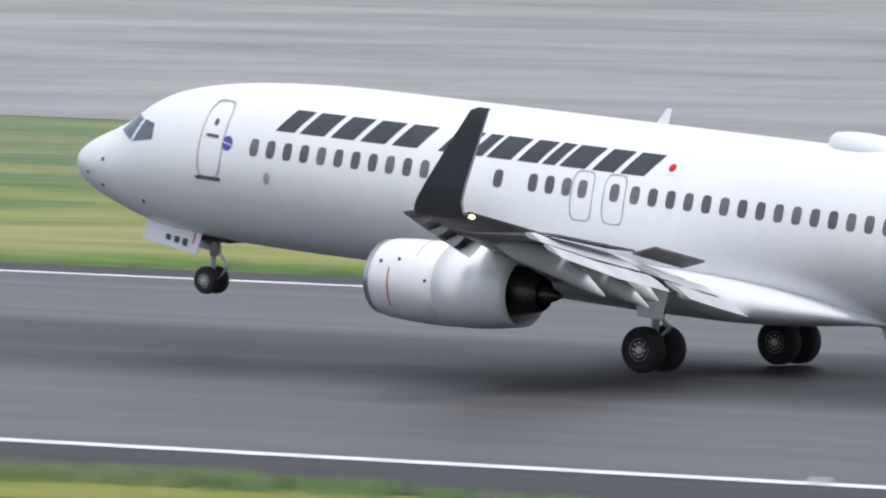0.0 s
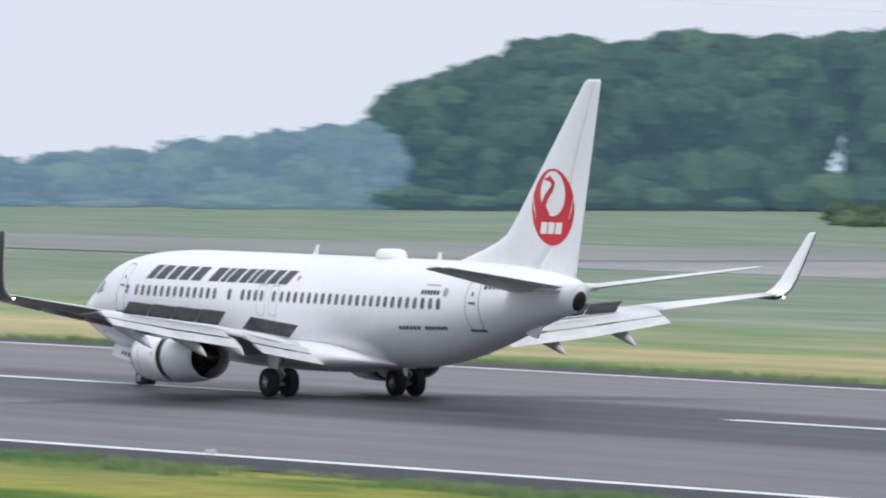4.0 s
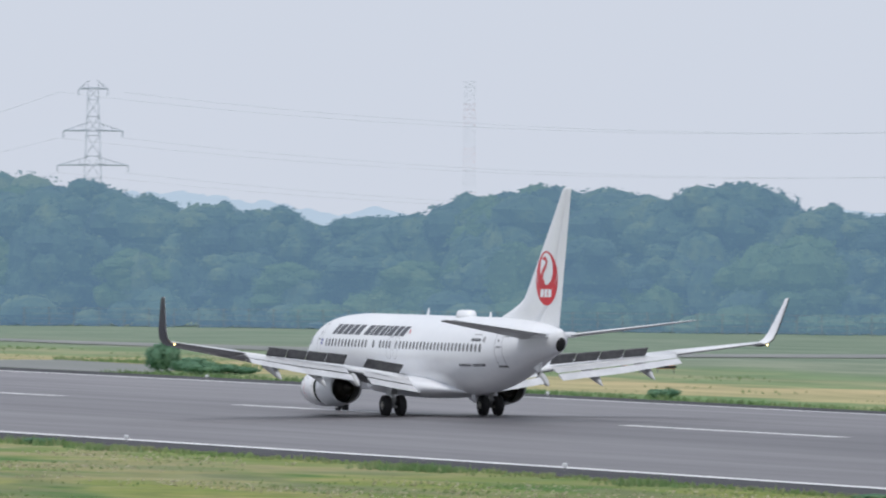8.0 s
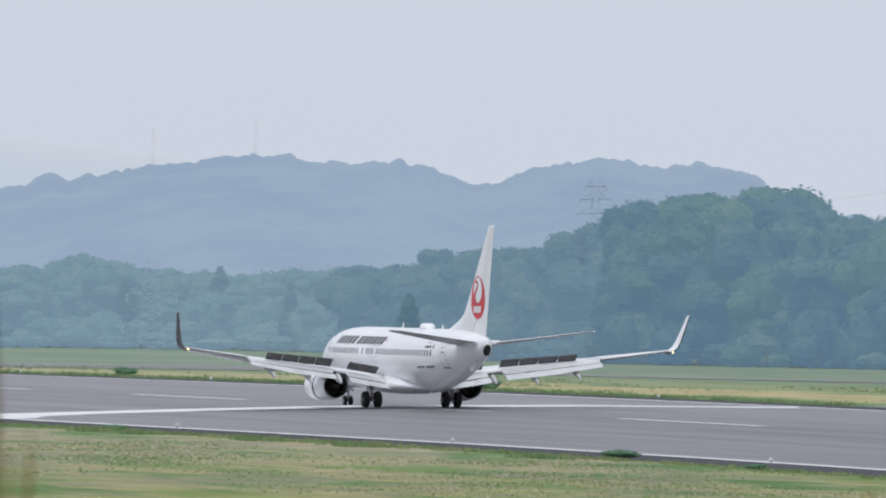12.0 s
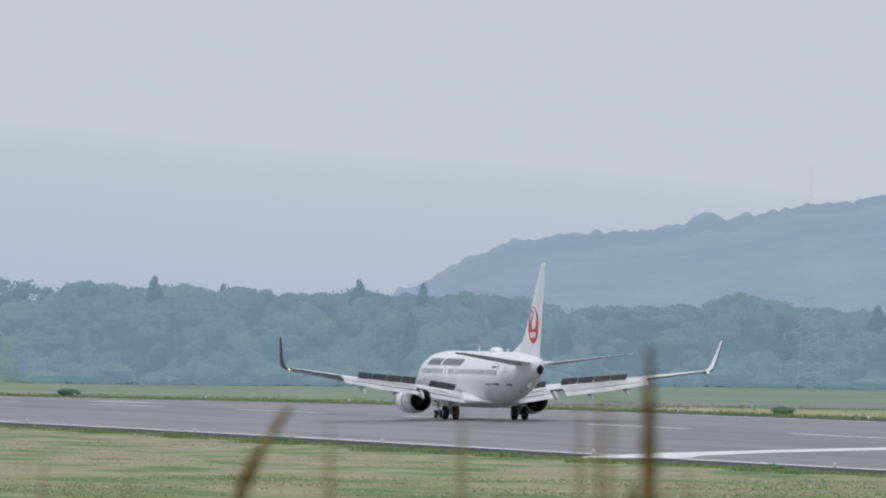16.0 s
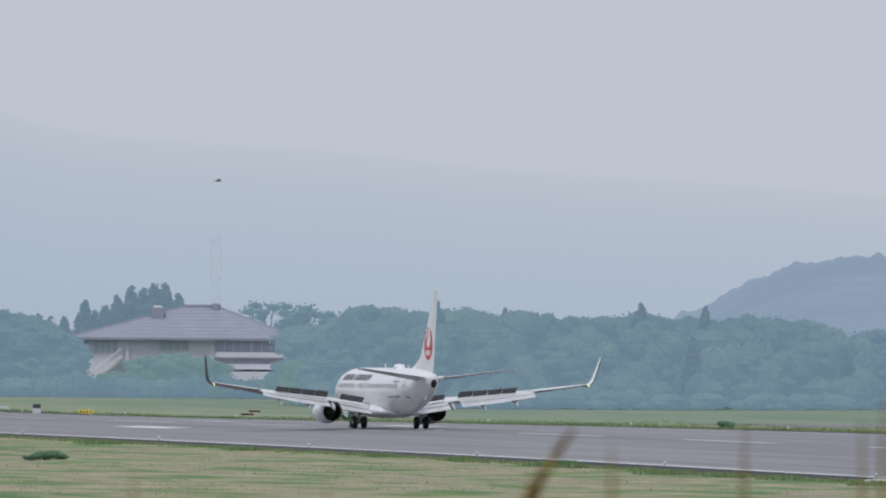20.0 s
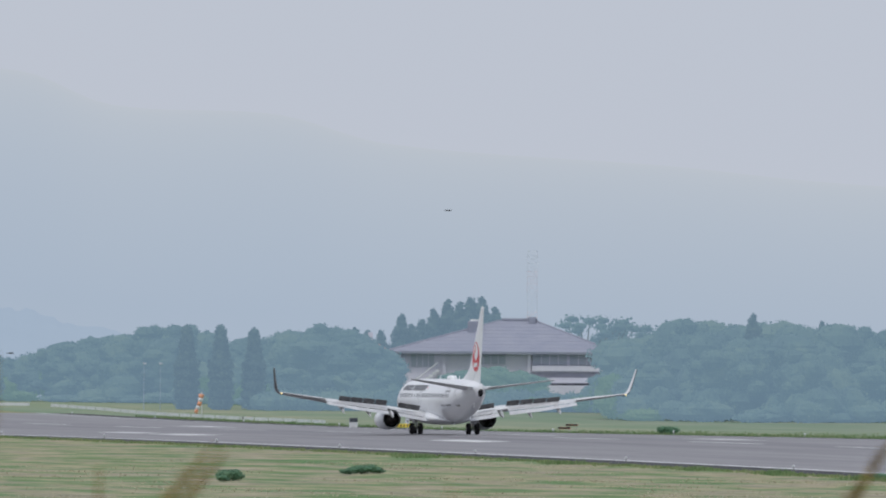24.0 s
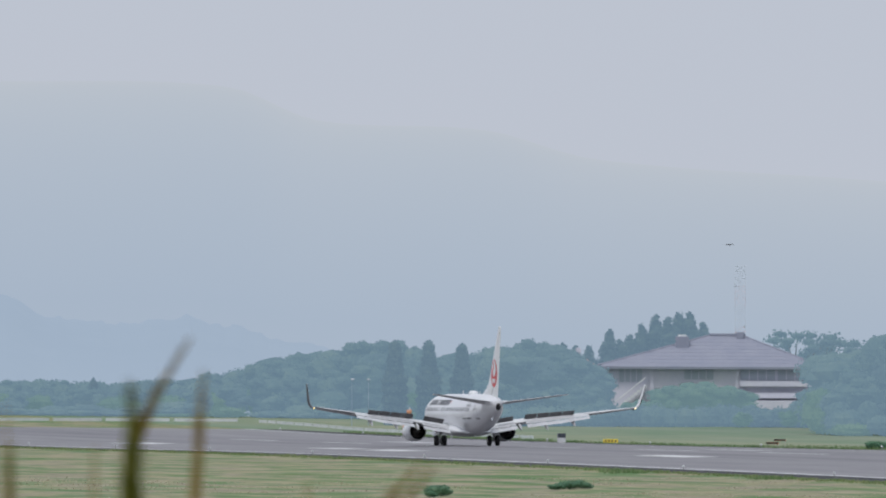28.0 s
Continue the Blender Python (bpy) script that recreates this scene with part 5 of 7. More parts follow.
M_MOUNT = mat("mountain_haze_glow", [(0.0, 0.0, 0.0), (0.002, 0.002, 0.002)], 1.0, 0, 0.004, 0.05, spec=0.0, glow=(0.500, 0.560, 0.650, 1.0))


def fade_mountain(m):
    """Grades the mountain's glow to sky colour at its top: haze painted as emission."""
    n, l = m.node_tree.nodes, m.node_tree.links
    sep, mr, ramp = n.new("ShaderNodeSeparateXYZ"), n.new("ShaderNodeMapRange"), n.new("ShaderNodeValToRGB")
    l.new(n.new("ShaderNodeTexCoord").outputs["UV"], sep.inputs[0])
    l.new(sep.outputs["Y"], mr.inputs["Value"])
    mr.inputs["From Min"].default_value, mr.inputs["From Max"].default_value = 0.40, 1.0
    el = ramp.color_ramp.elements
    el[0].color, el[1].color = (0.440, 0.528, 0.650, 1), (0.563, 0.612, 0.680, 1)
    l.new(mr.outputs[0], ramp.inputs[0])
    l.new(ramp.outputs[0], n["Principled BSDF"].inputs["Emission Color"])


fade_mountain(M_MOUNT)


def hill(name, crest, dist, depth, crown, material, seed, label, step=0.011):
    """A hillside with a skyline of (bearing, elevation), covered with rounded crowns."""
    r = np.random.default_rng(seed)
    bs = np.arange(crest[0][0], crest[-1][0], step)
    rows = 14
    # crowns along the skyline: rounded tops of several sizes
    metres = (bs - bs[0]) * radians(1) * dist
    top_line = np.zeros(len(bs))
    for period, amp in ((19, 0.45), (9, 0.75), (4.4, 0.65), (2.0, 0.4), (1.1, 0.2)):
        knots = r.normal(size=int(metres[-1] / period) + 4)
        at = metres / period
        i0 = at.astype(int)
        u_ = at - i0
        u_ = u_ * u_ * (3 - 2 * u_)
        top_line += amp * np.abs(knots[i0] * (1 - u_) + knots[i0 + 1] * u_) * crown / 2.6
    v = []
    for k in range(rows):
        u = k / (rows - 1)
        d = dist - depth * (1 - u)
        for j_, b_ in enumerate(bs):
            e = spline_rows(crest, b_)[0]
            top = EYE.z + dist * math.tan(radians(e)) + 6.75 - 0.75 * crown
            x, y = spot(b_, d)
            z = -90 + (top + 84) * (1 - (1 - u) ** 1.7)
            z += float(top_line[j_]) * u ** 6
            v.append((x, y, z))
    m = len(bs)
    f = [(k * m + j, k * m + j + 1, (k + 1) * m + j + 1, (k + 1) * m + j) for k in range(rows - 1) for j in range(m - 1)]
    ob = solo(name, (v, f), material, label, "hill", kind="structure", smooth=True)
    uv = ob.data.uv_layers.new(name="rise")
    for lp in ob.data.loops:
        uv.data[lp.index].uv = (0.5, (lp.vertex_index // m) / (rows - 1))


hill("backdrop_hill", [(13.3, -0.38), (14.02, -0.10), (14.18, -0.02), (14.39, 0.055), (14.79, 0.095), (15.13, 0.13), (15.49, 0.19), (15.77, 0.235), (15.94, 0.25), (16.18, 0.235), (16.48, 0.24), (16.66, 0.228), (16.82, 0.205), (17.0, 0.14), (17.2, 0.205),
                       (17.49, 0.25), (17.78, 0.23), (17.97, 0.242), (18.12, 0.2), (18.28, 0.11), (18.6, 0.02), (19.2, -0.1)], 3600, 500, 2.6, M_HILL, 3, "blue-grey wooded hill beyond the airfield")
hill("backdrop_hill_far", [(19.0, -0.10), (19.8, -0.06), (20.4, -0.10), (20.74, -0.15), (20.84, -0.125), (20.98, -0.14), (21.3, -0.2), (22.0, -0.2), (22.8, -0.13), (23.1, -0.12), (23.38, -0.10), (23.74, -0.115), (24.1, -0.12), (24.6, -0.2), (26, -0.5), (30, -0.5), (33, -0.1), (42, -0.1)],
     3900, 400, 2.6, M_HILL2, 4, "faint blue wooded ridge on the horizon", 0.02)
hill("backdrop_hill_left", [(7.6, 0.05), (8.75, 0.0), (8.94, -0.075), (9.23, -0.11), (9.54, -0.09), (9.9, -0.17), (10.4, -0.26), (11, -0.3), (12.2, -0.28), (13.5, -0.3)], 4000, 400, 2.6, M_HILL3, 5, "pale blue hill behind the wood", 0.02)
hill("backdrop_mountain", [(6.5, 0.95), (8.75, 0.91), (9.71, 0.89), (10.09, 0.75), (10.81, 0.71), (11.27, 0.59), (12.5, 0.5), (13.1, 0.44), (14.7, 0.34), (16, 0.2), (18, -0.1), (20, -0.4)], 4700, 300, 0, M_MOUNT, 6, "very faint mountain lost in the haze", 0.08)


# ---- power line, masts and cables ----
# lattice colours paled towards the sky: distance haze put into the paint
M_LATT = mat("hazed_galvanised_lattice", [(0.41, 0.46, 0.53), (0.49, 0.54, 0.61)], 0.7, 0.0, 0.5, 3)
M_LATTHILL = mat("hazed_grey_lattice", [(0.33, 0.41, 0.52), (0.39, 0.47, 0.57)], 0.7, 0, 0.5, 3)
M_LATTFAR = mat("hazed_pale_lattice", [(0.58, 0.62, 0.68), (0.64, 0.67, 0.73)], 0.7, 0, 0.5, 3)
M_REDFAR = mat("hazed_red_lattice", [(0.66, 0.55, 0.59), (0.70, 0.58, 0.62)], 0.7, 0, 0.5, 3)
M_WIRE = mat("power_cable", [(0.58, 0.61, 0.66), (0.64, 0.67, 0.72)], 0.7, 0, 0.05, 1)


def rod(a, b, r, n=4):
    return tube([a, b], r, n)


def lattice(h, base, top, bays, r):
    """Four legs with rings and crossed braces."""
    geos, zs = [], [h * (1 - (1 - k / bays) ** 1.25) for k in range(bays + 1)]
    half = lambda z: (base + (top - base) * (z / h) ** 0.8) / 2
    cs = [(-1, -1), (1, -1), (1, 1), (-1, 1)]
    for z0, z1 in zip(zs, zs[1:]):
        w0, w1 = half(z0), half(z1)
        for k in range(4):
            a, b_ = cs[k], cs[(k + 1) % 4]
            geos.append(rod((a[0] * w0, a[1] * w0, z0), (a[0] * w1, a[1] * w1, z1), r))
            geos.append(rod((a[0] * w1, a[1] * w1, z1), (b_[0] * w1, b_[1] * w1, z1), r * 0.7))
            geos.append(rod((a[0] * w0, a[1] * w0, z0), (b_[0] * w1, b_[1] * w1, z1), r * 0.55))
            geos.append(rod((b_[0] * w0, b_[1] * w0, z0), (a[0] * w1, a[1] * w1, z1), r * 0.55))
    return join(*geos)


def pylon(bearing, dist, top_el, arms, base, top, label, material=M_LATT, bays=12, r=0.12, turn=0.0):
    """arms: (elevation, full width) of each cross-arm."""
    x, y = spot(bearing, dist)
    gz0 = ground_z(x, y)
    h = EYE.z + dist * math.tan(radians(top_el)) - gz0
    p = empty("pylon", label, "pylon", "power line pylons")
    p.matrix_basis = pose(x, y, gz0, 0, 0, -bearing + turn)
    part("tower", lattice(h, base, top, bays, r), material, p)
    for e, w in arms:
        z = EYE.z + dist * math.tan(radians(e)) - gz0
        arm = part("cross_arm", rod((-w / 2, 0, z), (w / 2, 0, z), r * 0.8), material, p)
        for s in (-1, 1):
            tip = (s * w / 2, 0, z)
            for yy in (-0.7, 0.7):
                part("brace", rod((s * top * 0.4, yy, z + 0.25), tip, r * 0.8), material, arm)
                part("brace", rod((s * top * 0.4, yy, z + 1.7), tip, r * 0.7), material, arm)
            for k in (0.35, 0.65):
                part("brace", rod((s * w / 2 * k, 0, z + 0.1), (s * w / 2 * k, 0, z + 1.6 * (1 - k)), r * 0.5), material, arm)
        for s in (-1, 1):
            part("insulator", loft([circle((s * w / 2, 0, z - q), rr, "z", 6) for q, rr in ((0, 0.06), (0.3, 0.14), (0.6, 0.08), (0.9, 0.14), (1.3, 0.06))]), material, arm)
    return p


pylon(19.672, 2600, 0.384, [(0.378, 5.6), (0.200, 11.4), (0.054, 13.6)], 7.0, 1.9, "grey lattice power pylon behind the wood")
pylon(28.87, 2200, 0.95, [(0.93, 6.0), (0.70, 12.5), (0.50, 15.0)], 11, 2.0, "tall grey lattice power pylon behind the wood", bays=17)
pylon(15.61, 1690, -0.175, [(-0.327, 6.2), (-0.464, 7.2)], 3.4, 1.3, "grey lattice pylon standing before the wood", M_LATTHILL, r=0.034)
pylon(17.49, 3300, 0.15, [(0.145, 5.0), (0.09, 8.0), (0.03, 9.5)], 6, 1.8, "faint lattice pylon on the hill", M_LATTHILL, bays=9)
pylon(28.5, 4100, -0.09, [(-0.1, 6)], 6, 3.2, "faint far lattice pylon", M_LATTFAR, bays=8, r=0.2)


def mast(bearing, dist, el0, el1, width, label, bands):
    x, y = spot(bearing, dist)
    z0, z1 = EYE.z + dist * math.tan(radians(el0)), EYE.z + dist * math.tan(radians(el1))
    m = empty("radio_mast", label, "mast", "radio masts")
    m.matrix_basis = pose(x, y, z0 - 6, 0, 0, -bearing)
    for k in range(bands):
        h = (z1 - z0 + 6) / bands
        geo = lattice(h, width, width * 0.92, 3, 0.05 if width > 2 else 0.03)
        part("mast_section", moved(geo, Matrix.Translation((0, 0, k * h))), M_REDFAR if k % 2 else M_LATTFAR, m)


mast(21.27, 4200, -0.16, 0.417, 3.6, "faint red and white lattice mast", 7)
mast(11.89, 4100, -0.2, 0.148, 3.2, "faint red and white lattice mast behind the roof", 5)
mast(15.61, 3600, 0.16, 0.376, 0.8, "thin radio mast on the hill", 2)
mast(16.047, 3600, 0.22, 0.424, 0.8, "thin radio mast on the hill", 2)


def cable(a, b_, sag, label):
    """a, b_: bearing, distance, elevation of the two ends."""
    pts = []
    pa, pb = [Vector((*spot(q[0], q[1]), EYE.z + q[1] * math.tan(radians(q[2])))) for q in (a, b_)]
    for k in range(41):
        u = k / 40
        p = pa.lerp(pb, u)
        p.z -= sag * 4 * u * (1 - u)
        pts.append(p)
    solo("power_cable", tube(pts, 0.028, 5), M_WIRE, label, "cable", "power cables")


for ea, eb, sag in ((0.70, 0.200, 14.7), (0.50, 0.054, 14.0), (0.93, 0.395, 15.5)):
    for s in (-1, 1):
        cable((28.87 + s * 0.15, 2200 + 10 * s, ea - 0.03), (19.665 + s * 0.14, 2600 + 10 * s, eb - 0.03), sag, "thin sagging power cable against the sky")
for ea, eb, sag in ((0.200, 0.09, 7.0), (0.054, 0.03, 7.0), (0.395, 0.145, 8.0)):
    cable((19.665 - 0.14, 2600, ea - 0.03), (17.49, 3300, eb), sag, "thin sagging power cable against the sky")
for ea, eb in ((0.70, 0.5), (0.5, 0.3)):
    cable((28.87 + 0.15, 2200, ea), (40, 2000, eb + 0.3), 14, "thin sagging power cable against the sky")

# ---- boundary fence along the wood ----
M_FENCE = mat("fence_wire", [(0.22, 0.24, 0.25), (0.30, 0.32, 0.33)], 0.6, 0.2, 1, 6)
M_WHITE = mat("white_rail_paint", [(0.62, 0.64, 0.66), (0.75, 0.76, 0.77)], 0.6, 0, 0.6, 5)
fence = empty("fence", "grey wire boundary fence in front of the wood", "fence", kind="structure")
post = mesh("post", *tube([(0, 0, -0.2), (0, 0, 1.9)], 0.04, 6), M_FENCE)
fence_line = []
b = 16.0
while b < 30.5:
    x, y = spot(b, lerp_rows(WOOD, b)[0] - 16)
    fence_line.append((x, y))
    ob = part("post", post, M_FENCE, fence)
    ob.location = (x, y, ground_z(x, y))
    b += math.degrees(2.4 / 1300)
for z in (0.25, 0.75, 1.25, 1.8):
    part("wire", tube([(x, y, ground_z(x, y) + z) for x, y in fence_line], 0.012, 4), M_FENCE, fence)


def rail(points, label):
    r = empty("guard_rail", label, "guard rail", kind="structure")
    pts = [(*spot(*p), ground_z(*spot(*p))) for p in points]
    for a, b_ in zip(pts, pts[1:]):
        d = Vector(b_) - Vector(a)
        n = max(2, int(d.length / 9))
        for k in range(n):
            p, q = Vector(a).lerp(Vector(b_), k / n), Vector(a).lerp(Vector(b_), (k + 0.93) / n)
            part("rail_panel", loft([[p + Vector((0, 0, z)) + Vector((0, w, 0)) for z, w in ((0.1, 0), (0.1, 0.12), (0.52, 0.08), (0.52, 0.02))], [q + Vector((0, 0, z)) + Vector((0, w, 0)) for z, w in ((0.1, 0), (0.1, 0.12), (0.52, 0.08), (0.52, 0.02))]]), M_WHITE, r)


rail([(8.2, 1850), (8.75, 1850), (9.2, 1862), (9.78, 1872)], "low white barrier along the perimeter road")
rail([(9.85, 1860), (10.08, 1805), (10.25, 1755), (10.6, 1690), (11.02, 1628)], "low white barrier along the perimeter road")

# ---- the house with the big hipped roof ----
# house colours lifted and blued, with the haze before it mixed into them
M_ROOF = mat("hazed_grey_roof_tiles", [(0.275, 0.295, 0.37), (0.315, 0.33, 0.40)], 0.8, 0, 0.3, 2.5)
M_HWALL = mat("hazed_beige_render", [(0.57, 0.57, 0.66), (0.65, 0.64, 0.71)], 0.85, 0, 0.2, 2)
M_HDARK = mat("hazed_glazing", [(0.38, 0.42, 0.49), (0.43, 0.47, 0.53)], 0.6, 0, 0.6, 3)
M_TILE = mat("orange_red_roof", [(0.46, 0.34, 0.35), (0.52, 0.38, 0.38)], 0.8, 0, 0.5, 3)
HB, HD = 11.76, 1900
hx, hy = spot(HB, HD)
HZ = EYE.z + HD * math.tan(radians(-0.278))
house = empty("house", "large two-storey beige house with a hipped grey roof", "house")
house.matrix_basis = pose(hx, hy, 0, 0, 0, -HB)
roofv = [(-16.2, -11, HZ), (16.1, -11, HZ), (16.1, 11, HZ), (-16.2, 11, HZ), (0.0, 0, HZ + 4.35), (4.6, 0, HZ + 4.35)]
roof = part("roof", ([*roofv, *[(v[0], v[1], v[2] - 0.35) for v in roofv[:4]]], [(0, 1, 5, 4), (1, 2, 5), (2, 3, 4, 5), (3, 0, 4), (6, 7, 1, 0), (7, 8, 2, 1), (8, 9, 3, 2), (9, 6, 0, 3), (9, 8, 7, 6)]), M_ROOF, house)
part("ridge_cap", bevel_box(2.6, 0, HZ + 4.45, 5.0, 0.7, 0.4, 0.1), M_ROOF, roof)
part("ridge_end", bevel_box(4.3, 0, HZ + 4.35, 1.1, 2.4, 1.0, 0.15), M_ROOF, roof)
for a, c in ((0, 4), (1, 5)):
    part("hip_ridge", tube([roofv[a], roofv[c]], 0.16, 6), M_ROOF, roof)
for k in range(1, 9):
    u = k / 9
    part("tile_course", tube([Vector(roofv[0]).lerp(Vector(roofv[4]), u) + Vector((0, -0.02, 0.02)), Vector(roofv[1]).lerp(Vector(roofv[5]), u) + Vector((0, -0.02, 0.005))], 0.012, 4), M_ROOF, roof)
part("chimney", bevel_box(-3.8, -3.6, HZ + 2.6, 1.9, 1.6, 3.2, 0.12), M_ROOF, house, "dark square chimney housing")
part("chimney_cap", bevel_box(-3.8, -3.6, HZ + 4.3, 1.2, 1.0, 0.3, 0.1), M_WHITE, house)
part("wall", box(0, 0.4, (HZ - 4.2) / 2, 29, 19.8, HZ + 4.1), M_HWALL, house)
for x0, x1, z0, z1 in ((-12.6, -9.4, -2.2, -0.3), (4.4, 9.2, -1.9, -0.4), (9.6, 14.4, -1.9, -0.4), (-3.5, 0.6, -1.8, -0.5)):
    w = part("window", box((x0 + x1) / 2, -9.56, HZ + (z0 + z1) / 2, x1 - x0, 0.12, z1 - z0), M_HDARK, house, "dark window band under the eaves")
    for k in range(1, 4):
        part("mullion", box(x0 + (x1 - x0) * k / 4, -9.64, HZ + (z0 + z1) / 2, 0.12, 0.06, z1 - z0), M_HWALL, w)
for x0, x1, z in ((4.3, 14.6, -2.35), (4.3, 14.6, -4.0)):
    part("balcony", box((x0 + x1) / 2, -10.2, HZ + z, x1 - x0, 1.4, 0.75), M_HWALL, house, "pale balcony parapet")
part("terrace", bevel_box(9.4, -10.6, HZ - 5.55, 9.6, 2.4, 1.7, 0.05), M_HWALL, house, "pale terrace parapet above the garden")
st = part("outside_stair", join(*[box(-13.0 + 0.45 * k, -10.7, HZ - 6.0 + 0.36 * k, 0.5, 1.6, 0.34) for k in range(10)]), M_WHITE, house, "white outside staircase")
part("stair_rail", tube([(-13.2, -11.4, HZ - 5.0), (-8.9, -11.4, HZ - 1.6)], 0.08, 5), M_WHITE, st)
for x in (-14.2, -8.0, 3.9):
    part("pillar", box(x, -9.7, HZ - 3.2, 0.5, 0.5, 5.8), M_HWALL, house)
annex = empty("house", "small house with an orange-red roof beside trees", "house")
ax, ay = spot(11.24, 1935)
annex.matrix_basis = pose(ax, ay, 0, 0, 0, -11.2)
part("wall", box(0, 0, -0.6, 3.6, 5, 6.8), M_HWALL, annex)
part("roof", loft([[(-2.3, y, 2.8), (2.3, y, 2.8), (2.3, y, 3.0), (0, y, 4.5), (-2.3, y, 3.0)] for y in (-3, 3)]), M_TILE, annex)
part("chimney", box(-1.2, 0, 5.0, 0.7, 0.7, 2.2), M_HWALL, annex)
# small white pavilion
pv = empty("garden_pavilion", "small white pointed garden pavilion among trees", "pavilion")
px, py = spot(11.034, 1875)
pv.matrix_basis = pose(px, py, ground_z(px, py))
part("roof", loft([circle((0, 0, 3.4), 1.1, "z", 6), circle((0, 0, 3.6), 1.0, "z", 6), circle((0, 0, 4.9), 0.05, "z", 6)]), M_LATTHILL, pv)
for k in range(6):
    part("post", tube([(0.9 * math.cos(k * math.pi / 3), 0.9 * math.sin(k * math.pi / 3), 0), (0.9 * math.cos(k * math.pi / 3), 0.9 * math.sin(k * math.pi / 3), 3.45)], 0.05, 6), M_LATTHILL, pv)

# trees round the house
CYP = Kind("cypress_tree", conifer(10, 3.4, 101, 1700, 0.26, True), "dark columnar cypress tree beside the road", "tree", "cypresses", M_FARNEEDLE)
for bb, d, e in ((10.425, 1840, -0.178), (10.57, 1840, -0.178), (10.71, 1842, -0.19)):
    x, y = spot(bb, d)
    z = ground_z(x, y)
    CYP.set_out(x, y, (EYE.z + d * math.tan(radians(e)) - z) / 10, bb * 400, 0.95)
for bb, d, e in ((11.42, 1990, -0.16), (11.47, 1985, -0.12), (11.53, 1990, -0.085), (11.585, 1985, -0.095), (11.63, 1990, -0.07), (11.68, 1985, -0.072), (11.735, 1990, -0.115), (11.335, 1960, -0.14), (11.25, 1970, -0.205), (11.19, 1980, -0.21), (11.38, 1975, -0.185), (11.14, 1960, -0.195)):
    x, y = spot(bb, d)
    z = ground_z(x, y)
    rng.choice(FCEDAR).set_out(x, y, (EYE.z + d * math.tan(radians(e)) - z) / 10, bb * 977, 1.15)
FLIGHT = Kind("broadleaf_tree", broad_tree(10, 9, 71), "rounded light green tree before the house", "tree", WT, M_FARLIGHT)
SPARSE = Kind("sparse_tree", sparse_tree(10, 9, 33), "thin-crowned tree with bare limbs behind the roof", "tree", "", M_FARLEAF)
for bb, d, e in ((12.12, 1950, -0.125), (12.24, 1960, -0.13)):
    x, y = spot(bb, d)
    SPARSE.set_out(x, y, (EYE.z + d * math.tan(radians(e)) - ground_z(x, y)) / 10, bb * 300, 1.0)
for bb, d, e in ((11.6, 1850, -0.36), (11.68, 1845, -0.345), (11.77, 1848, -0.34), (11.86, 1850, -0.36), (11.45, 1845, -0.42), (11.95, 1840, -0.44), (12.05, 1835, -0.455), (11.3, 1850, -0.42), (11.2, 1855, -0.36), (12.18, 1838, -0.43), (12.29, 1800, -0.3), (11.52, 1840, -0.42), (12.0, 1830, -0.455), (12.1, 1828, -0.46), (11.9, 1826, -0.47), (12.23, 1826, -0.36), (11.36, 1842, -0.46), (11.10, 1870, -0.19), (11.165, 1868, -0.22), (11.235, 1866, -0.30)):
    x, y = spot(bb, d)
    (FLIGHT if 11.4 < bb < 11.9 or bb in (12.1, 11.9) else rng.choice(FBROAD)).set_out(x, y, (EYE.z + d * math.tan(radians(e)) - ground_z(x, y)) / 10, bb * 517, 1.5)

# street lamps by the road
lamp = None
for bb, d, e in ((10.244, 1830, -0.331), (10.314, 1830, -0.331), (10.395, 1840, -0.345)):
    x, y = spot(bb, d)
    z = ground_z(x, y)
    if lamp is None:
        lamp = empty("street_lamp", "white street lamp on a thin pole", "street lamp", "street lamps")
        part("pole", tube([(0, 0, 0), (0, 0, 6.2)], [0.045, 0.03], 6), M_LATTHILL, lamp)
        part("head", bevel_box(0.1, 0, 6.3, 0.5, 0.35, 0.18, 0.05), M_LATTFAR, lamp)
        lamp.matrix_basis = pose(x, y, z)
    else:
        copy_thing(lamp, pose(x, y, z, 0, 0, 60))

# ---- terminal buildings, service vehicles and the car park ----
M_TWALL = mat("off_white_cladding", [(0.58, 0.59, 0.60), (0.68, 0.685, 0.69)], 0.7, 0, 0.15, 2)
M_TGREY = mat("grey_cladding", [(0.36, 0.38, 0.41), (0.46, 0.48, 0.50)], 0.7, 0, 0.2, 2)
M_YELLOW = mat("yellow_paint", [(0.72, 0.55, 0.06), (0.82, 0.64, 0.10)], 0.45, 0, 1, 6)
M_SILVER = mat("silver_car_paint", [(0.50, 0.52, 0.55), (0.60, 0.62, 0.64)], 0.3, 0.3, 1, 6)
M_DKCAR = mat("dark_car_paint", [(0.05, 0.06, 0.08), (0.09, 0.10, 0.12)], 0.3, 0, 1, 6)
M_CARGLASS = mat("car_glass", [(0.06, 0.08, 0.10), (0.12, 0.14, 0.16)], 0.08, 0, 1, 5, spec=0.7)
tb = empty("terminal_building", "low off-white airport service building with a flat roof", "building")
tx, ty = spot(40.02, 1100)
tb.matrix_basis = Matrix.Translation((tx, ty, ground_z(tx, ty))) @ pose(0, 0, 0, 0, 0, -41.5)
part("wall", box(19, 8, 4.2, 38, 16, 8.4), M_TWALL, tb)
part("wing_wall", box(-1.55, 7, 2.2, 3.1, 12, 4.4), M_TWALL, tb, "lower side wing")
part("roof", box(19, 8, 8.55, 38.6, 16.6, 0.3), M_TGREY, tb)
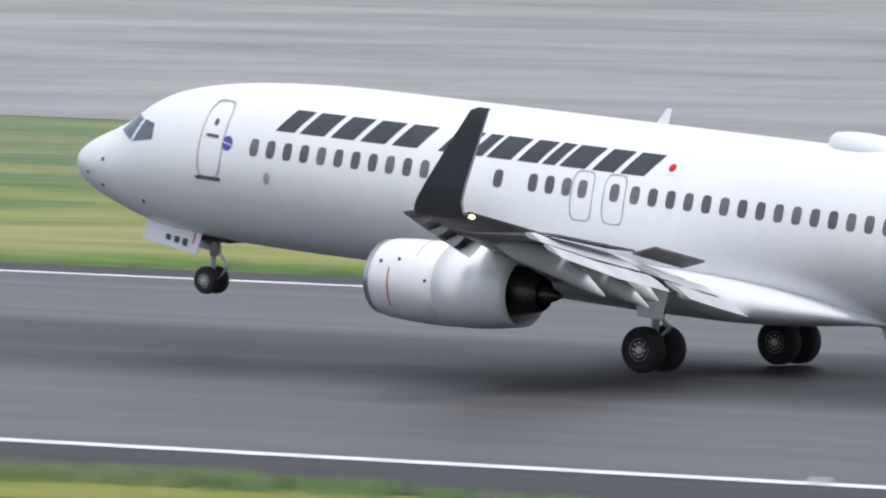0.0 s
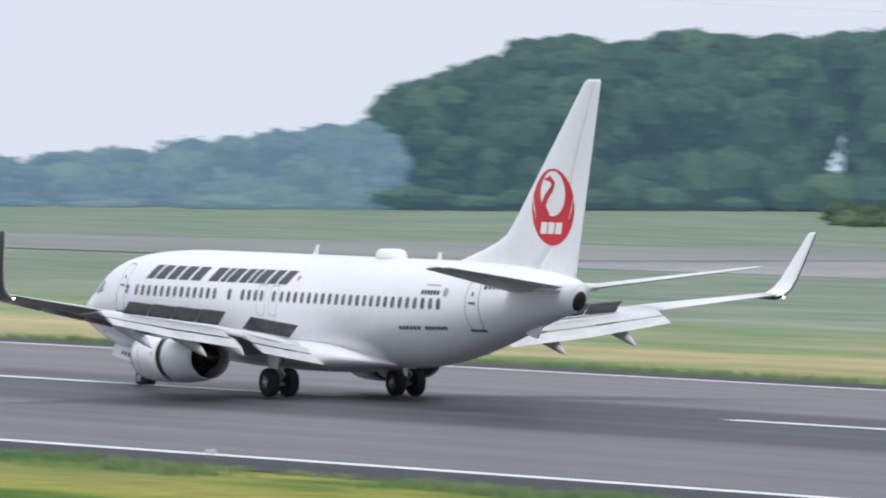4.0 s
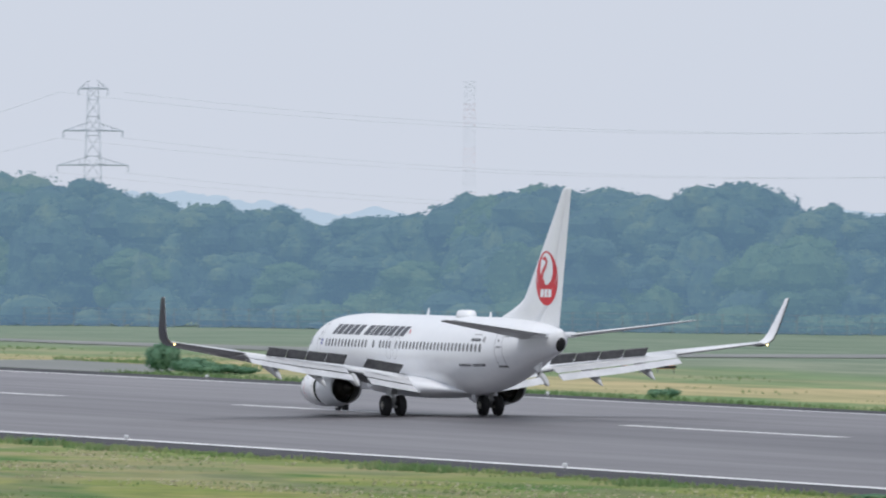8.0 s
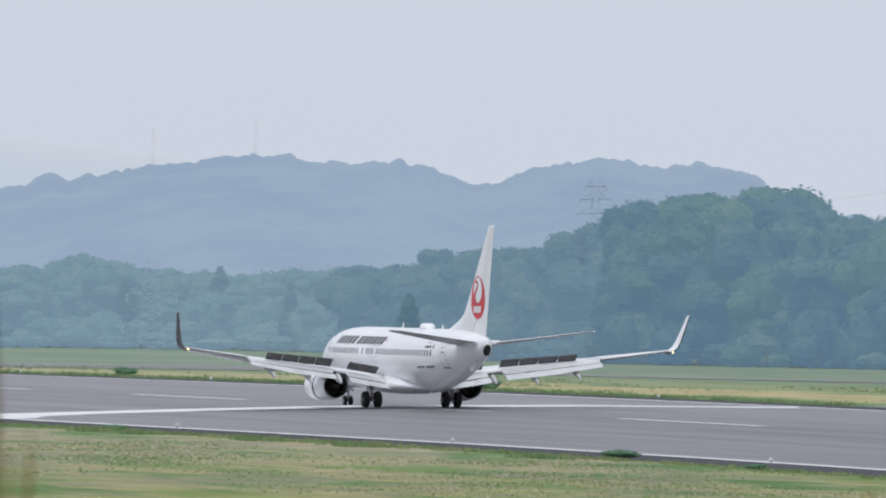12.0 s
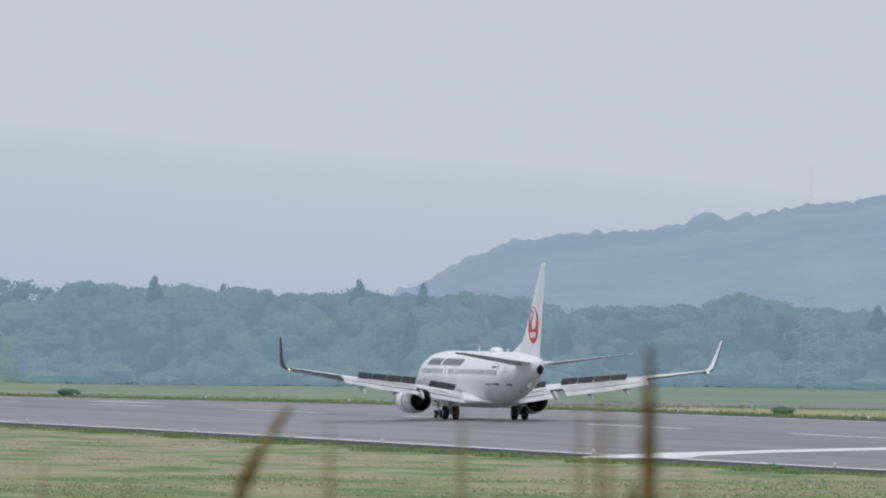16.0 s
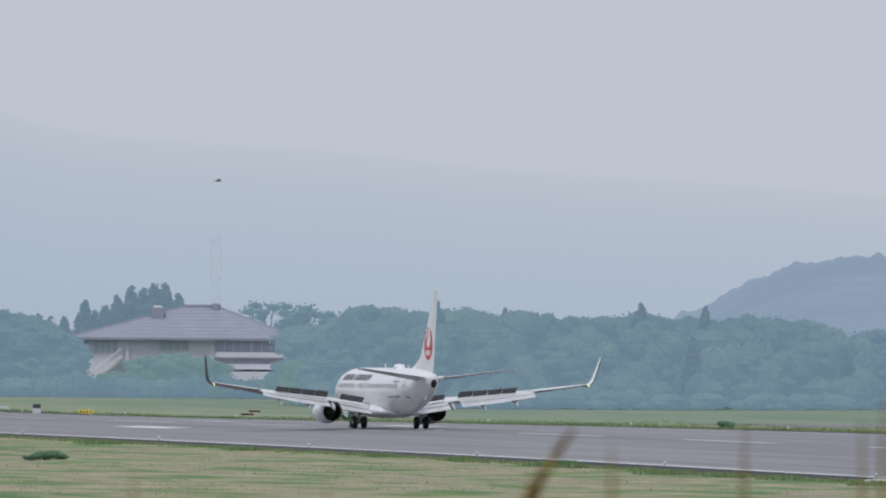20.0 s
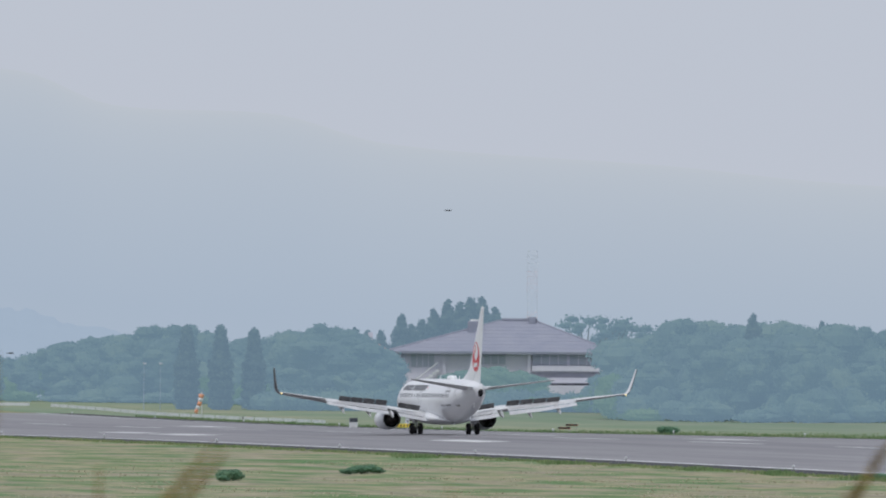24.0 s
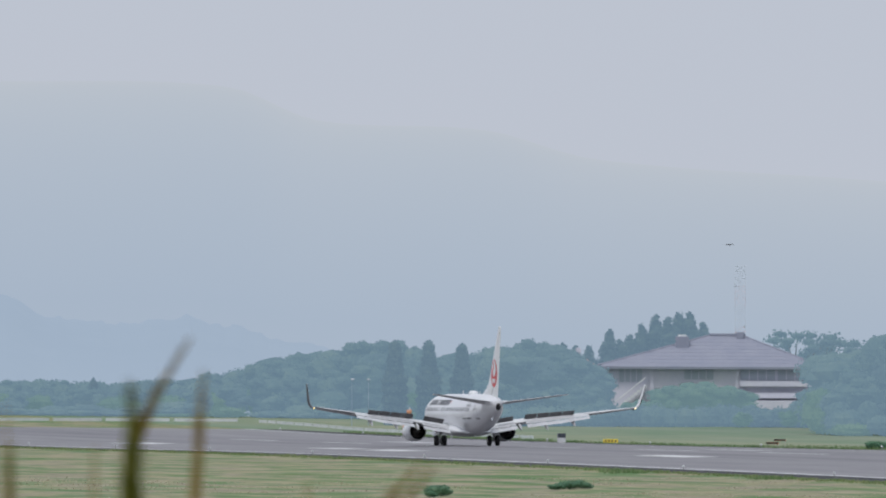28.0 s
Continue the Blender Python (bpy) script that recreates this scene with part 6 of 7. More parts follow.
part("wing_roof", box(-1.6, 7, 4.5, 3.4, 12.4, 0.2), M_TGREY, tb)
part("canopy", bevel_box(22, -0.9, 3.5, 31, 1.9, 0.4, 0.08), M_TGREY, tb, "grey canopy over the doors")
for k, x in enumerate((6.6, 14.5, 22, 29)):
    d = part("door", box(x + 1.2, -0.04, 1.45, 2.3, 0.14, 2.9), M_TGREY, tb, "grey roller door")
    part("door_frame", box(x + 1.2, -0.1, 2.98, 2.6, 0.1, 0.16), M_TWALL, d)
    for j in range(5):
        part("door_slat", box(x + 1.2, -0.13, 0.4 + 0.5 * j, 2.2, 0.05, 0.06), M_TGREY, d)
for x, z, w_, h_ in ((5.9, 4.3, 3.0, 0.7), (-2.0, 1.9, 1.1, 1.4), (11.5, 5.6, 3.4, 1.1), (17, 5.6, 3.4, 1.1), (22.5, 5.6, 3.4, 1.1), (28, 5.6, 3.4, 1.1), (11.2, 1.9, 2.2, 1.3), (19, 1.9, 2.0, 1.3)):
    w = part("window", box(x, 0.0, z, w_, 0.14, h_), M_CARGLASS, tb)
    part("window_frame", box(x, -0.06, z - h_ / 2 - 0.06, w_ + 0.2, 0.12, 0.12), M_TGREY, w)
for k in range(10):
    part("cladding_seam", box(1.5 + 3.9 * k, -0.02, 4.2, 0.08, 0.08, 8.3), M_TGREY, tb)
for x in (8, 17, 26):
    part("roof_unit", bevel_box(x, 6, 9.4, 2.6, 2.2, 1.4, 0.1), M_TGREY, tb)


def car_geo(l, w, h, hood=0.26, boot=0.14):
    prof = [(-l / 2, 0.32), (-l / 2, h * 0.50), (-l / 2 + l * boot * 0.5, h * 0.60), (-l / 2 + l * boot, h * 0.64), (-l / 2 + l * (boot + 0.12), h * 0.97), (-l * 0.02, h), (l * 0.10, h * 0.97), (l / 2 - l * hood, h * 0.64), (l / 2 - l * 0.05, h * 0.54), (l / 2, h * 0.44), (l / 2, 0.32)]
    rings = []
    for x, k in ((-w / 2, 0.96), (-w / 2 * 0.96, 1.0), (w / 2 * 0.96, 1.0), (w / 2, 0.96)):
        rings.append([(x * (0.86 if z > h * 0.7 else 1.0), y * k, z * (0.985 if k < 1 else 1)) for y, z in prof])
    return loft(rings)


def car(paint, l=4.2, w=1.7, h=1.5, name="car", label="parked car", hood=0.26):
    c = empty(name, label, "car", "cars in the car park")
    body = part("body", car_geo(l, w, h, hood), paint, c)
    for s in (-1, 1):
        part("side_window", slab([(s * w * 0.437, l * 0.20, h * 0.68), (s * w * 0.437, -l * 0.30, h * 0.68), (s * w * 0.437, -l * 0.24, h * 0.92), (s * w * 0.437, l * 0.08, h * 0.92)], 0.02 * s), M_CARGLASS, body)
        for y in (-l * 0.30, l * 0.31):
            wv = part("wheel", loft([circle((s * (w / 2 - 0.18), y, 0.31), 0.31, "x", 14), circle((s * (w / 2 + 0.01), y, 0.31), 0.31, "x", 14)]), M_TYRE, c)
            part("rim", loft([circle((s * (w / 2 + 0.005), y, 0.31), 0.18, "x", 10), circle((s * (w / 2 + 0.025), y, 0.31), 0.15, "x", 10)]), M_RIM, wv)
        part("headlight", bevel_box(s * w * 0.36, l / 2 - 0.02, h * 0.46, 0.3, 0.08, 0.14, 0.02), M_STEEL, c)
        part("tail_light", bevel_box(s * w * 0.38, -l / 2, h * 0.52, 0.22, 0.06, 0.2, 0.02), M_RED, c)
    part("windscreen", slab([(-w * 0.38, l * 0.235, h * 0.67), (w * 0.38, l * 0.235, h * 0.67), (w * 0.36, l * 0.115, h * 0.955), (-w * 0.36, l * 0.115, h * 0.955)], 0.02), M_CARGLASS, body)
    return c


CARS = [car(M_WHITE, label="white parked car behind the hedge"), car(M_SILVER, 4.4, 1.72, 1.46, label="silver parked car behind the hedge"), car(M_DKCAR, 4.1, 1.68, 1.5, label="dark parked car behind the hedge"), car(M_WHITE, 3.4, 1.48, 1.72, label="small white van parked behind the hedge", hood=0.16)]
used = set()
for row, gap in ((1108, (2.3, 3.6)), (1119, (2.6, 4.4))):
    b = 33.2
    while b < 39.75:
        d = row + rng.uniform(-1.2, 1.2)
        x, y = spot(b, d)
        k = rng.choice((0, 1, 1, 1, 2, 2, 3))
        m = pose(x, y, ground_z(x, y), 0, 0, -b + rng.choice((2, 0, 180, 178, 92)))
        if k in used:
            copy_thing(CARS[k], m)
        else:
            used.add(k)
            CARS[k].matrix_basis = m
        b += math.degrees(rng.uniform(*gap) / d)
for bb, d, turn, k in ((11.4, 1862, 70, 0), (11.92, 1858, 80, 0), (12.13, 1855, 60, 3), (12.17, 1858, 90, 0), (11.43, 1866, 100, 3)):
    x, y = spot(bb, d)
    copy_thing(CARS[k], pose(x, y, ground_z(x, y) + 1.0, 0, 0, -bb + turn))
# airport truck and tractors
truck = empty("service_truck", "white airport service truck beside the building", "truck")
x, y = spot(40.88, 1075)
truck.matrix_basis = pose(x, y, ground_z(x, y), 0, 0, 50)
part("cargo_box", bevel_box(0, -0.9, 1.55, 2.0, 3.4, 1.5, 0.06), M_WHITE, truck)
cabp = part("cab", bevel_box(0, 1.75, 1.2, 1.95, 1.6, 1.6, 0.18), M_WHITE, truck)
part("windscreen", box(0, 2.53, 1.55, 1.6, 0.08, 0.6), M_CARGLASS, cabp)
part("roof_beacon", bevel_box(0, 1.7, 2.06, 0.9, 0.2, 0.14, 0.04), M_RED, truck)
for s in (-1, 1):
    for yy in (-1.8, 1.6):
        part("wheel", loft([circle((s * 0.78, yy, 0.4), 0.4, "x", 14), circle((s * 1.0, yy, 0.4), 0.4, "x", 14)]), M_TYRE, truck)
for bb, d in ((39.95, 1082), (41.37, 1070), (24.6, 1085), (25.25, 1060)):
    tug = empty("baggage_tractor", "low yellow airport tractor on the pavement", "tractor", "airport tractors")
    x, y = spot(bb, d)
    tug.matrix_basis = pose(x, y, ground_z(x, y), 0, 0, 40)
    k = 0.36 if bb < 30 else 1.0
    part("body", bevel_box(0, 0, 0.75 * k, 1.5 * k, 3.2 * k, 0.7 * k, 0.1 * k), M_YELLOW, tug)
    part("seat_block", bevel_box(0, -0.5 * k, 1.2 * k, 1.2 * k, 0.8 * k, 0.5 * k, 0.08 * k), M_DKCAR, tug)
    for s in (-1, 1):
        for yy in (-1, 1):
            part("wheel", loft([circle((s * 0.62 * k, yy * k, 0.36 * k), 0.36 * k, "x", 12), circle((s * 0.86 * k, yy * k, 0.36 * k), 0.36 * k, "x", 12)]), M_TYRE, tug)

# hedge before the car park
hl = []
b = 32.6
while b < 42.2:
    for d, r, h in ((1070, 1.2, 0.85), (1050, 1.1, 0.6), (1030, 1.0, 0.45)):
        if b > 39.8 and d > 1040:
            continue
        x, y = spot(b + rng.uniform(-0.03, 0.03), d + rng.uniform(-6, 6))
        hl.append((x, y, ground_z(x, y) + h * 0.5, r * rng.uniform(0.8, 1.3), h * rng.uniform(0.7, 1.5)))
    b += 0.05
M_HEDGE = leaf_mat("hedge_foliage", [(0.085, 0.15, 0.10), (0.12, 0.19, 0.12), (0.17, 0.23, 0.14)])
solo("hedge", leaf_cloud(hl, 60 * len(hl), 0.24, nrng), M_HEDGE, "low uneven hedge between apron and car park", "hedge", kind="stuff")

# ---- airfield furniture ----
M_ORANGE = mat("orange_paint", [(0.72, 0.33, 0.20), (0.80, 0.38, 0.24)], 0.5, 0, 1, 6)
M_BLACK = mat("black_lettering", [(0.02, 0.02, 0.02), (0.04, 0.04, 0.04)], 0.6)
sock = empty("windsock", "orange and white windsock hanging from its pole", "windsock")
sx, sy = spot(10.472, 1770)
sock.matrix_basis = pose(sx, sy, ground_z(sx, sy), 0, 0, -10)
SH = EYE.z + 1770 * math.tan(radians(-0.462)) - ground_z(sx, sy)
part("pole", tube([(0.55, 0, 0), (0.55, 0, SH + 0.1)], 0.07, 6), M_WHITE, sock)
for k in range(5):
    a, c = k / 5, (k + 1) / 5
    pt = lambda u: (0.5 - 0.75 * u ** 1.6, 0, SH - 0.2 - 2.5 * u)
    part("sock_band", tube([pt(a), pt((a + c) / 2), pt(c)], [0.36 - 0.13 * a, 0.36 - 0.13 * (a + c) / 2, 0.36 - 0.13 * c], 10), M_ORANGE if k % 2 == 0 else M_WHITE, sock, smooth=True)


def sign(x, y, w, h, turn, name="guidance_sign", paint=None, label="yellow airfield guidance sign with plain black bars", bars=4):
    s = empty(name, label, "sign", "airfield signs")
    s.matrix_basis = pose(x, y, ground_z(x, y), 0, 0, turn)
    pn = part("panel", bevel_box(0, 0, 0.25 + h / 2, w, 0.22, h, 0.04), paint or M_YELLOW, s)
    for k in range(bars):
        part("marking_bar", box(-w * 0.33 + k * w * 0.22, -0.115, 0.25 + h / 2, w * 0.10, 0.02, h * 0.55), M_BLACK, pn)
    for k in (-0.35, 0.35):
        part("leg", tube([(w * k, 0, 0), (w * k, 0, 0.3)], 0.04, 6), M_STRUT, s)


sign(66.5, 873, 1.9, 0.42, -22)
sign(33.5, 1496, 1.7, 0.42, -12)
for x, y in ((77, 852), (79.5, 852), (48.6, 1479), (64, 1547), (45, 1651)):
    p = empty("approach_light_box", "orange approach indicator box in the grass", "light box", "approach lights")
    p.matrix_basis = pose(x, y, ground_z(x, y), 0, 0, -20)
    hd = part("housing", bevel_box(0, 0, 0.40, 1.3, 0.8, 0.24, 0.06), M_ORANGE, p)
    part("lens_hood", box(0, -0.48, 0.42, 1.4, 0.1, 0.18), M_DARK, hd)
    for k in (-0.55, 0.55):
        part("leg", tube([(k, 0, 0), (k, 0, 0.3)], 0.04, 6), M_STRUT, p)
el = None
for y in range(150, 1720, 60):
    for x in (-35.2, 35.2):
        m = pose(x, y + 12, ground_z(x, y) + 0.02)
        if el is None:
            el = empty("runway_edge_light", "small white runway edge light", "runway light", "runway edge lights")
            part("stem", tube([(0, 0, 0), (0, 0, 0.2)], 0.05, 8), M_STRUT, el)
            part("globe", loft([circle((0, 0, 0.2), 0.11, "z", 10), circle((0, 0, 0.3), 0.11, "z", 10), circle((0, 0, 0.38), 0.05, "z", 10)]), M_WHITE, el)
            el.matrix_basis = m
        else:
            copy_thing(el, m)
mk = empty("distance_marker", "small black and white marker box by the runway", "marker")
mk.matrix_basis = pose(36.5, 1540, ground_z(36.5, 1540))
part("lower_half", box(0, 0, 0.3, 0.9, 0.5, 0.6), M_WHITE, mk)
part("upper_half", box(0, 0, 0.85, 0.9, 0.5, 0.5), M_DKCAR, mk)

# ---- bushes and rough grass on the airfield ----
M_BUSH = leaf_mat("field_bush_foliage", [(0.15, 0.29, 0.19), (0.19, 0.34, 0.22), (0.25, 0.39, 0.25)], 0.3)
BUSH = [Kind("bush", bush_geo(2.2, 3.4, 40 + k), "low green bush in the airfield grass", "bush", "bushes on the airfield", M_BUSH) for k in range(3)]
for x, y, s, w in ((42.0, 849, 1.15, 0.62), (43.3, 847, 0.6, 1.5), (42.4, 843, 0.42, 1.9), (44.8, 846, 0.4, 2.2), (46.5, 846, 0.3, 2.4), (-90, 943, 0.46, 1.15), (-88.9, 946, 0.28, 1.3), (-91.0, 940, 0.25, 1.2), (-71.5, 988, 0.36, 1.9), (-69.6, 992, 0.26, 1.6), (-73.1, 985, 0.24, 1.7), (-39.5, 821, 0.35, 1.3), (-37.5, 722, 0.4, 1.6), (-39.8, 953, 0.42, 1.2), (-40, 690, 0.3, 1.2), (-40.5, 640, 0.3, 1.6), (-40.3, 470, 0.3, 1.6), (-41, 532, 0.28, 1.6),
                   (-41.5, 405, 0.3, 1.5), (-43, 318, 0.3, 2.2), (-44, 262, 0.35, 2.0), (43, 1010, 0.4, 1.5), (44, 1120, 0.4, 1.6), (42, 760, 0.35, 1.8), (41.5, 1230, 0.4, 1.4), (40.8, 1390, 0.5, 1.4)):
    low = -45 < x < -37
    rng.choice(BUSH).set_out(x, y, s * (0.6 if low else 1.0), x * 31 + y, w * (1.8 if low else 1.0))


def tufts(n, place, h0, h1, seed, wide=0.18):
    r = np.random.default_rng(seed)
    v, f = [], []
    for _ in range(n):
        x, y = place(r)
        z = ground_z(x, y)
        h = r.uniform(h0, h1)
        for k in range(5 if wide < 0.3 else 12):
            a, l = r.uniform(0, 6.283), r.uniform(0.3, 0.9) * h
            ox, oy, wd = r.normal() * wide, r.normal() * wide * 2, 0.05 + 0.05 * r.random()
            i = len(v)
            c, s = math.cos(a), math.sin(a)
            v += [(x + ox - s * wd, y + oy + c * wd, z), (x + ox + s * wd, y + oy - c * wd, z), (x + ox + c * l * 0.5, y + oy + s * l * 0.5, z + h * r.uniform(0.7, 1.1))]
            f.append((i, i + 1, i + 2))
    return v, f


M_TUFT = leaf_mat("grass_blades", [(0.20, 0.30, 0.12), (0.26, 0.34, 0.15), (0.33, 0.36, 0.19)], 0.35)
M_FRINGE = leaf_mat("tall_green_grass", [(0.16, 0.27, 0.115), (0.21, 0.31, 0.14), (0.30, 0.35, 0.19)], 0.25)
M_STRAW = leaf_mat("dry_grass_blades", [(0.40, 0.38, 0.26), (0.50, 0.46, 0.33), (0.60, 0.55, 0.42)])


def edge_near(r):
    y = r.uniform(150, 1500)
    return -39.3 - (2.2 if y < 300 else 0.0) - abs(r.normal()) * 0.9, y


def edge_far(r):
    y = r.uniform(200, 1700)
    return 39.6 + abs(r.normal()) * 1.0 + (17 if 854 < y < 913 else 0), y


crng = np.random.default_rng(77)
CLUMPS = [(crng.uniform(-118, -42), 460 + 320 * crng.uniform(0, 1)) for _ in range(110)]


def field(r):
    x, y = CLUMPS[r.integers(len(CLUMPS))]
    return -41.5 - abs(x + r.normal() * 2.6 + 41.5), y + r.normal() * 6


RAGGED = [(-40.0 - crng.uniform(0, 2.2), 170 + 950 * crng.uniform(0, 1) ** 1.3) for _ in range(64)]


CLUMPS_DRY = [(crng.uniform(-150, -44), crng.uniform(740, 1080)) for _ in range(150)]


def field_dry(r):
    x, y = CLUMPS_DRY[r.integers(len(CLUMPS_DRY))]
    return -42.0 - abs(x + r.normal() * 1.6 + 42.0), y + r.normal() * 4


def ragged_edge(r):
    x, y = RAGGED[r.integers(len(RAGGED))]
    return x - abs(r.normal()) * 0.8, y + r.normal() * 2.2


CLUMPS_FAR = [(crng.uniform(41, 86), crng.uniform(650, 1500)) for _ in range(120)]


def field_far(r):
    x, y = CLUMPS_FAR[r.integers(len(CLUMPS_FAR))]
    x, y = 41 + abs(x + r.normal() * 2.0 - 41), y + r.normal() * 7
    return (x + 16, y) if 836 < y < 916 and x < 60 else (x, y)


solo("grass_fringe", tufts(5200, edge_near, 0.08, 0.28, 1), M_TUFT, "ragged grass fringe along the runway shoulder", "grass", kind="stuff")
solo("grass_fringe", tufts(5200, edge_far, 0.12, 0.42, 2, 0.28), M_FRINGE, "ragged grass fringe along the runway shoulder", "grass", kind="stuff")
solo("grass_clumps", tufts(1300, ragged_edge, 0.14, 0.48, 6, 0.35), M_FRINGE, "tall green grass clumps beside the runway shoulder", "grass", kind="stuff")
solo("grass_tufts", tufts(1100, field, 0.05, 0.15, 3, 1.3), M_TUFT, "green grass tufts on the airfield", "grass", kind="stuff")
solo("dry_grass", tufts(900, field, 0.06, 0.17, 4, 1.2), M_STRAW, "straw-coloured dry grass on the airfield", "grass", kind="stuff")
solo("dry_grass", tufts(700, field_dry, 0.05, 0.14, 9, 1.6), M_STRAW, "straw-coloured dry grass on the airfield", "grass", kind="stuff")
solo("grass_tufts", tufts(600, field_far, 0.08, 0.24, 5, 1.2), M_FRINGE, "green grass tufts beyond the runway", "grass", kind="stuff")

# ---- weeds on the bank close to the camera ----
M_WEED = leaf_mat("dry_weed", [(0.24, 0.155, 0.05), (0.38, 0.27, 0.09), (0.54, 0.40, 0.16)])
M_WEEDGREEN = leaf_mat("green_weed", [(0.17, 0.18, 0.035), (0.26, 0.26, 0.06), (0.38, 0.36, 0.10)])
# bearing and elevation of the tip, shape, breadth, lean
WEEDS = [
    (14.933, -0.387, 'spike', 22, 0), (14.726, -0.498, 'thin', 10, 2), (14.636, -0.595, 'thin', 10, -3), (14.779, -0.521, 'thin', 9, 4), (15.102, -0.925, 'thin', 18, 8), (14.863, -0.976, 'spike', 22, -4),
    (14.140, -0.624, 'thin', 10, 0), (15.019, -0.950, 'thin', 10, 6), (13.579, -0.718, 'thin', 14, 0), (13.243, -0.654, 'nod', 20, 18), (12.370, -0.897, 'thin', 12, 8), (12.730, -0.918, 'thin', 9, 4),
    (9.307, -0.364, 'spike', 30, -3), (9.361, -0.167, 'nod', 16, 12), (9.614, -0.303, 'thin', 22, 10), (8.800, -0.618, 'spike', 17, 2), (8.771, -0.450, 'thin', 10, -4), (10.419, -0.707, 'nod', 16, 30),
    (10.059, -0.769, 'thin', 14, 6), (9.155, -0.628, 'thin', 12, 4), (11.551, -0.849, 'thin', 16, 2), (10.358, -0.697, 'nod', 18, 35), (18.095, -1.153, 'thin', 22, 8), (18.659, -1.112, 'thin', 20, -2),
    (21.709, -1.419, 'thin', 26, 0), (21.805, -1.424, 'thin', 22, 0),
]


def weed(bearing, tip, shape, breadth, lean, seed):
    r = np.random.default_rng(seed)
    d = 15.0 + (seed * 37 % 50) / 10
    x, y = spot(bearing, d)
    ztip = EYE.z + d * math.tan(radians(tip))
    w = 2.3 * breadth / 23900 * d
    zb = ground_z(x, y)
    side = Vector((math.cos(radians(bearing)), -math.sin(radians(bearing)), 0))
    names = {"spike": ("tall_weed", "tall brown weed with a dense seed spike", M_WEED), "thin": ("grass_stalk", "thin dry grass stalk out of focus", M_WEED), "nod": ("plume_grass", "nodding dry grass plume out of focus", M_WEED)}
    name, label, m = names[shape]
    if shape == "spike" and bearing < 10:
        m = M_WEEDGREEN
        label = "tall green weed with a dense spike"
    t = empty(name, label, "weed", "weeds on the bank")
    t.matrix_basis = pose(x, y, zb)
    H = ztip - zb
    k = math.tan(radians(lean))
    pt = lambda z: side * (-(H - z) * k * 0.35) + Vector((0, 0, z))
    if shape == "nod":
        pt = lambda z: side * (-(H - z) * k * 0.5 + max(0.0, (z / H - 0.86)) ** 2 * H * 2.2) + Vector((0, 0, z))
    zs = [H * q for q in (0, 0.3, 0.6, 0.8, 0.9, 0.95, 1.0)]
    part("stalk", tube([pt(z) for z in zs], [max(0.004, w * 0.22)] * 5 + [w * 0.16, 0.001], 6), m, t)
    # seed head: many short scales round the upper stalk
    v, f = [], []
    lo = {"spike": 0.34, "thin": 0.22, "nod": 0.30}[shape]
    n = {"spike": 700, "thin": 260, "nod": 360}[shape]
    for j in range(n):
        u = r.random()
        z = H - lo * u
        c = pt(z)
        wd = w * (0.5 if shape != "thin" else 0.3) * (0.35 + 0.65 * min(1, u * 3)) * r.uniform(0.5, 1.1)
        a = r.uniform(0, 6.283)
        o = Vector((math.cos(a), math.sin(a), r.uniform(0.2, 1.2))) * wd
        i = len(v)
        q = Vector((-math.sin(a), math.cos(a), 0)) * wd * 0.5
        v += [c - q, c + q, c + o]
        f.append((i, i + 1, i + 2))
    part("seed_head", (v, f), m, t)
    if shape == "spike":
        for j in range(5):
            z = H - lo - 0.05 * j
            a = j * 2.1
            c = pt(z)
            e = c + Vector((math.cos(a) * 0.10, math.sin(a) * 0.10, 0.05 - 0.02 * j))
            part("leaf", slab([c, c + Vector((0, 0, 0.012)), e + Vector((0, 0, 0.004)), e], 0.002), M_WEEDGREEN, t)


for i, row in enumerate(WEEDS):
    weed(*row, i + 3)

# ---- birds ----
M_BIRD = mat("black_feathers", [(0.02, 0.02, 0.022), (0.04, 0.04, 0.045)], 0.6, 0, 6, 20)


def bird(label):
    b_ = empty("crow", label, "bird", "crows over the trees")
    rings = [circle((0, y, z), r, "y", 10, r * 0.85) for y, z, r in ((0.30, 0.0, 0.01), (0.24, 0.0, 0.035), (0.16, 0.01, 0.05), (0.08, 0.0, 0.065), (-0.04, 0, 0.08), (-0.16, 0, 0.06), (-0.26, 0.01, 0.03), (-0.42, 0.01, 0.045))]
    part("body", loft(rings), M_BIRD, b_, smooth=True)
    for s in (1, -1):
        part("wing", slab([(s * 0.04, 0.12, 0.02), (s * 0.26, 0.16, 0.04), (s * 0.50, -0.02, 0.03), (s * 0.05, -0.14, 0.02)] if s > 0 else [(s * 0.05, -0.14, 0.02), (s * 0.50, -0.02, 0.03), (s * 0.26, 0.16, 0.04), (s * 0.04, 0.12, 0.02)], 0.015), M_BIRD, b_)
    return b_


bird_a = bird("black crow circling over the trees")
bird_b = bird("black crow rising over the wood")


# ---- motion ----
ROLLOUT = [188.7, 256.2, 322.5, 388.3, 452.9, 515.8, 576.1, 633.8, 688.8, 741.3, 792.0, 840.9, 887.7, 932.0, 973.7, 1013.0, 1050.8, 1086.8, 1121.6, 1155.8, 1189.2, 1221.5, 1252.2, 1280.9, 1307.9, 1333.9, 1359.3, 1383.9, 1406.5]


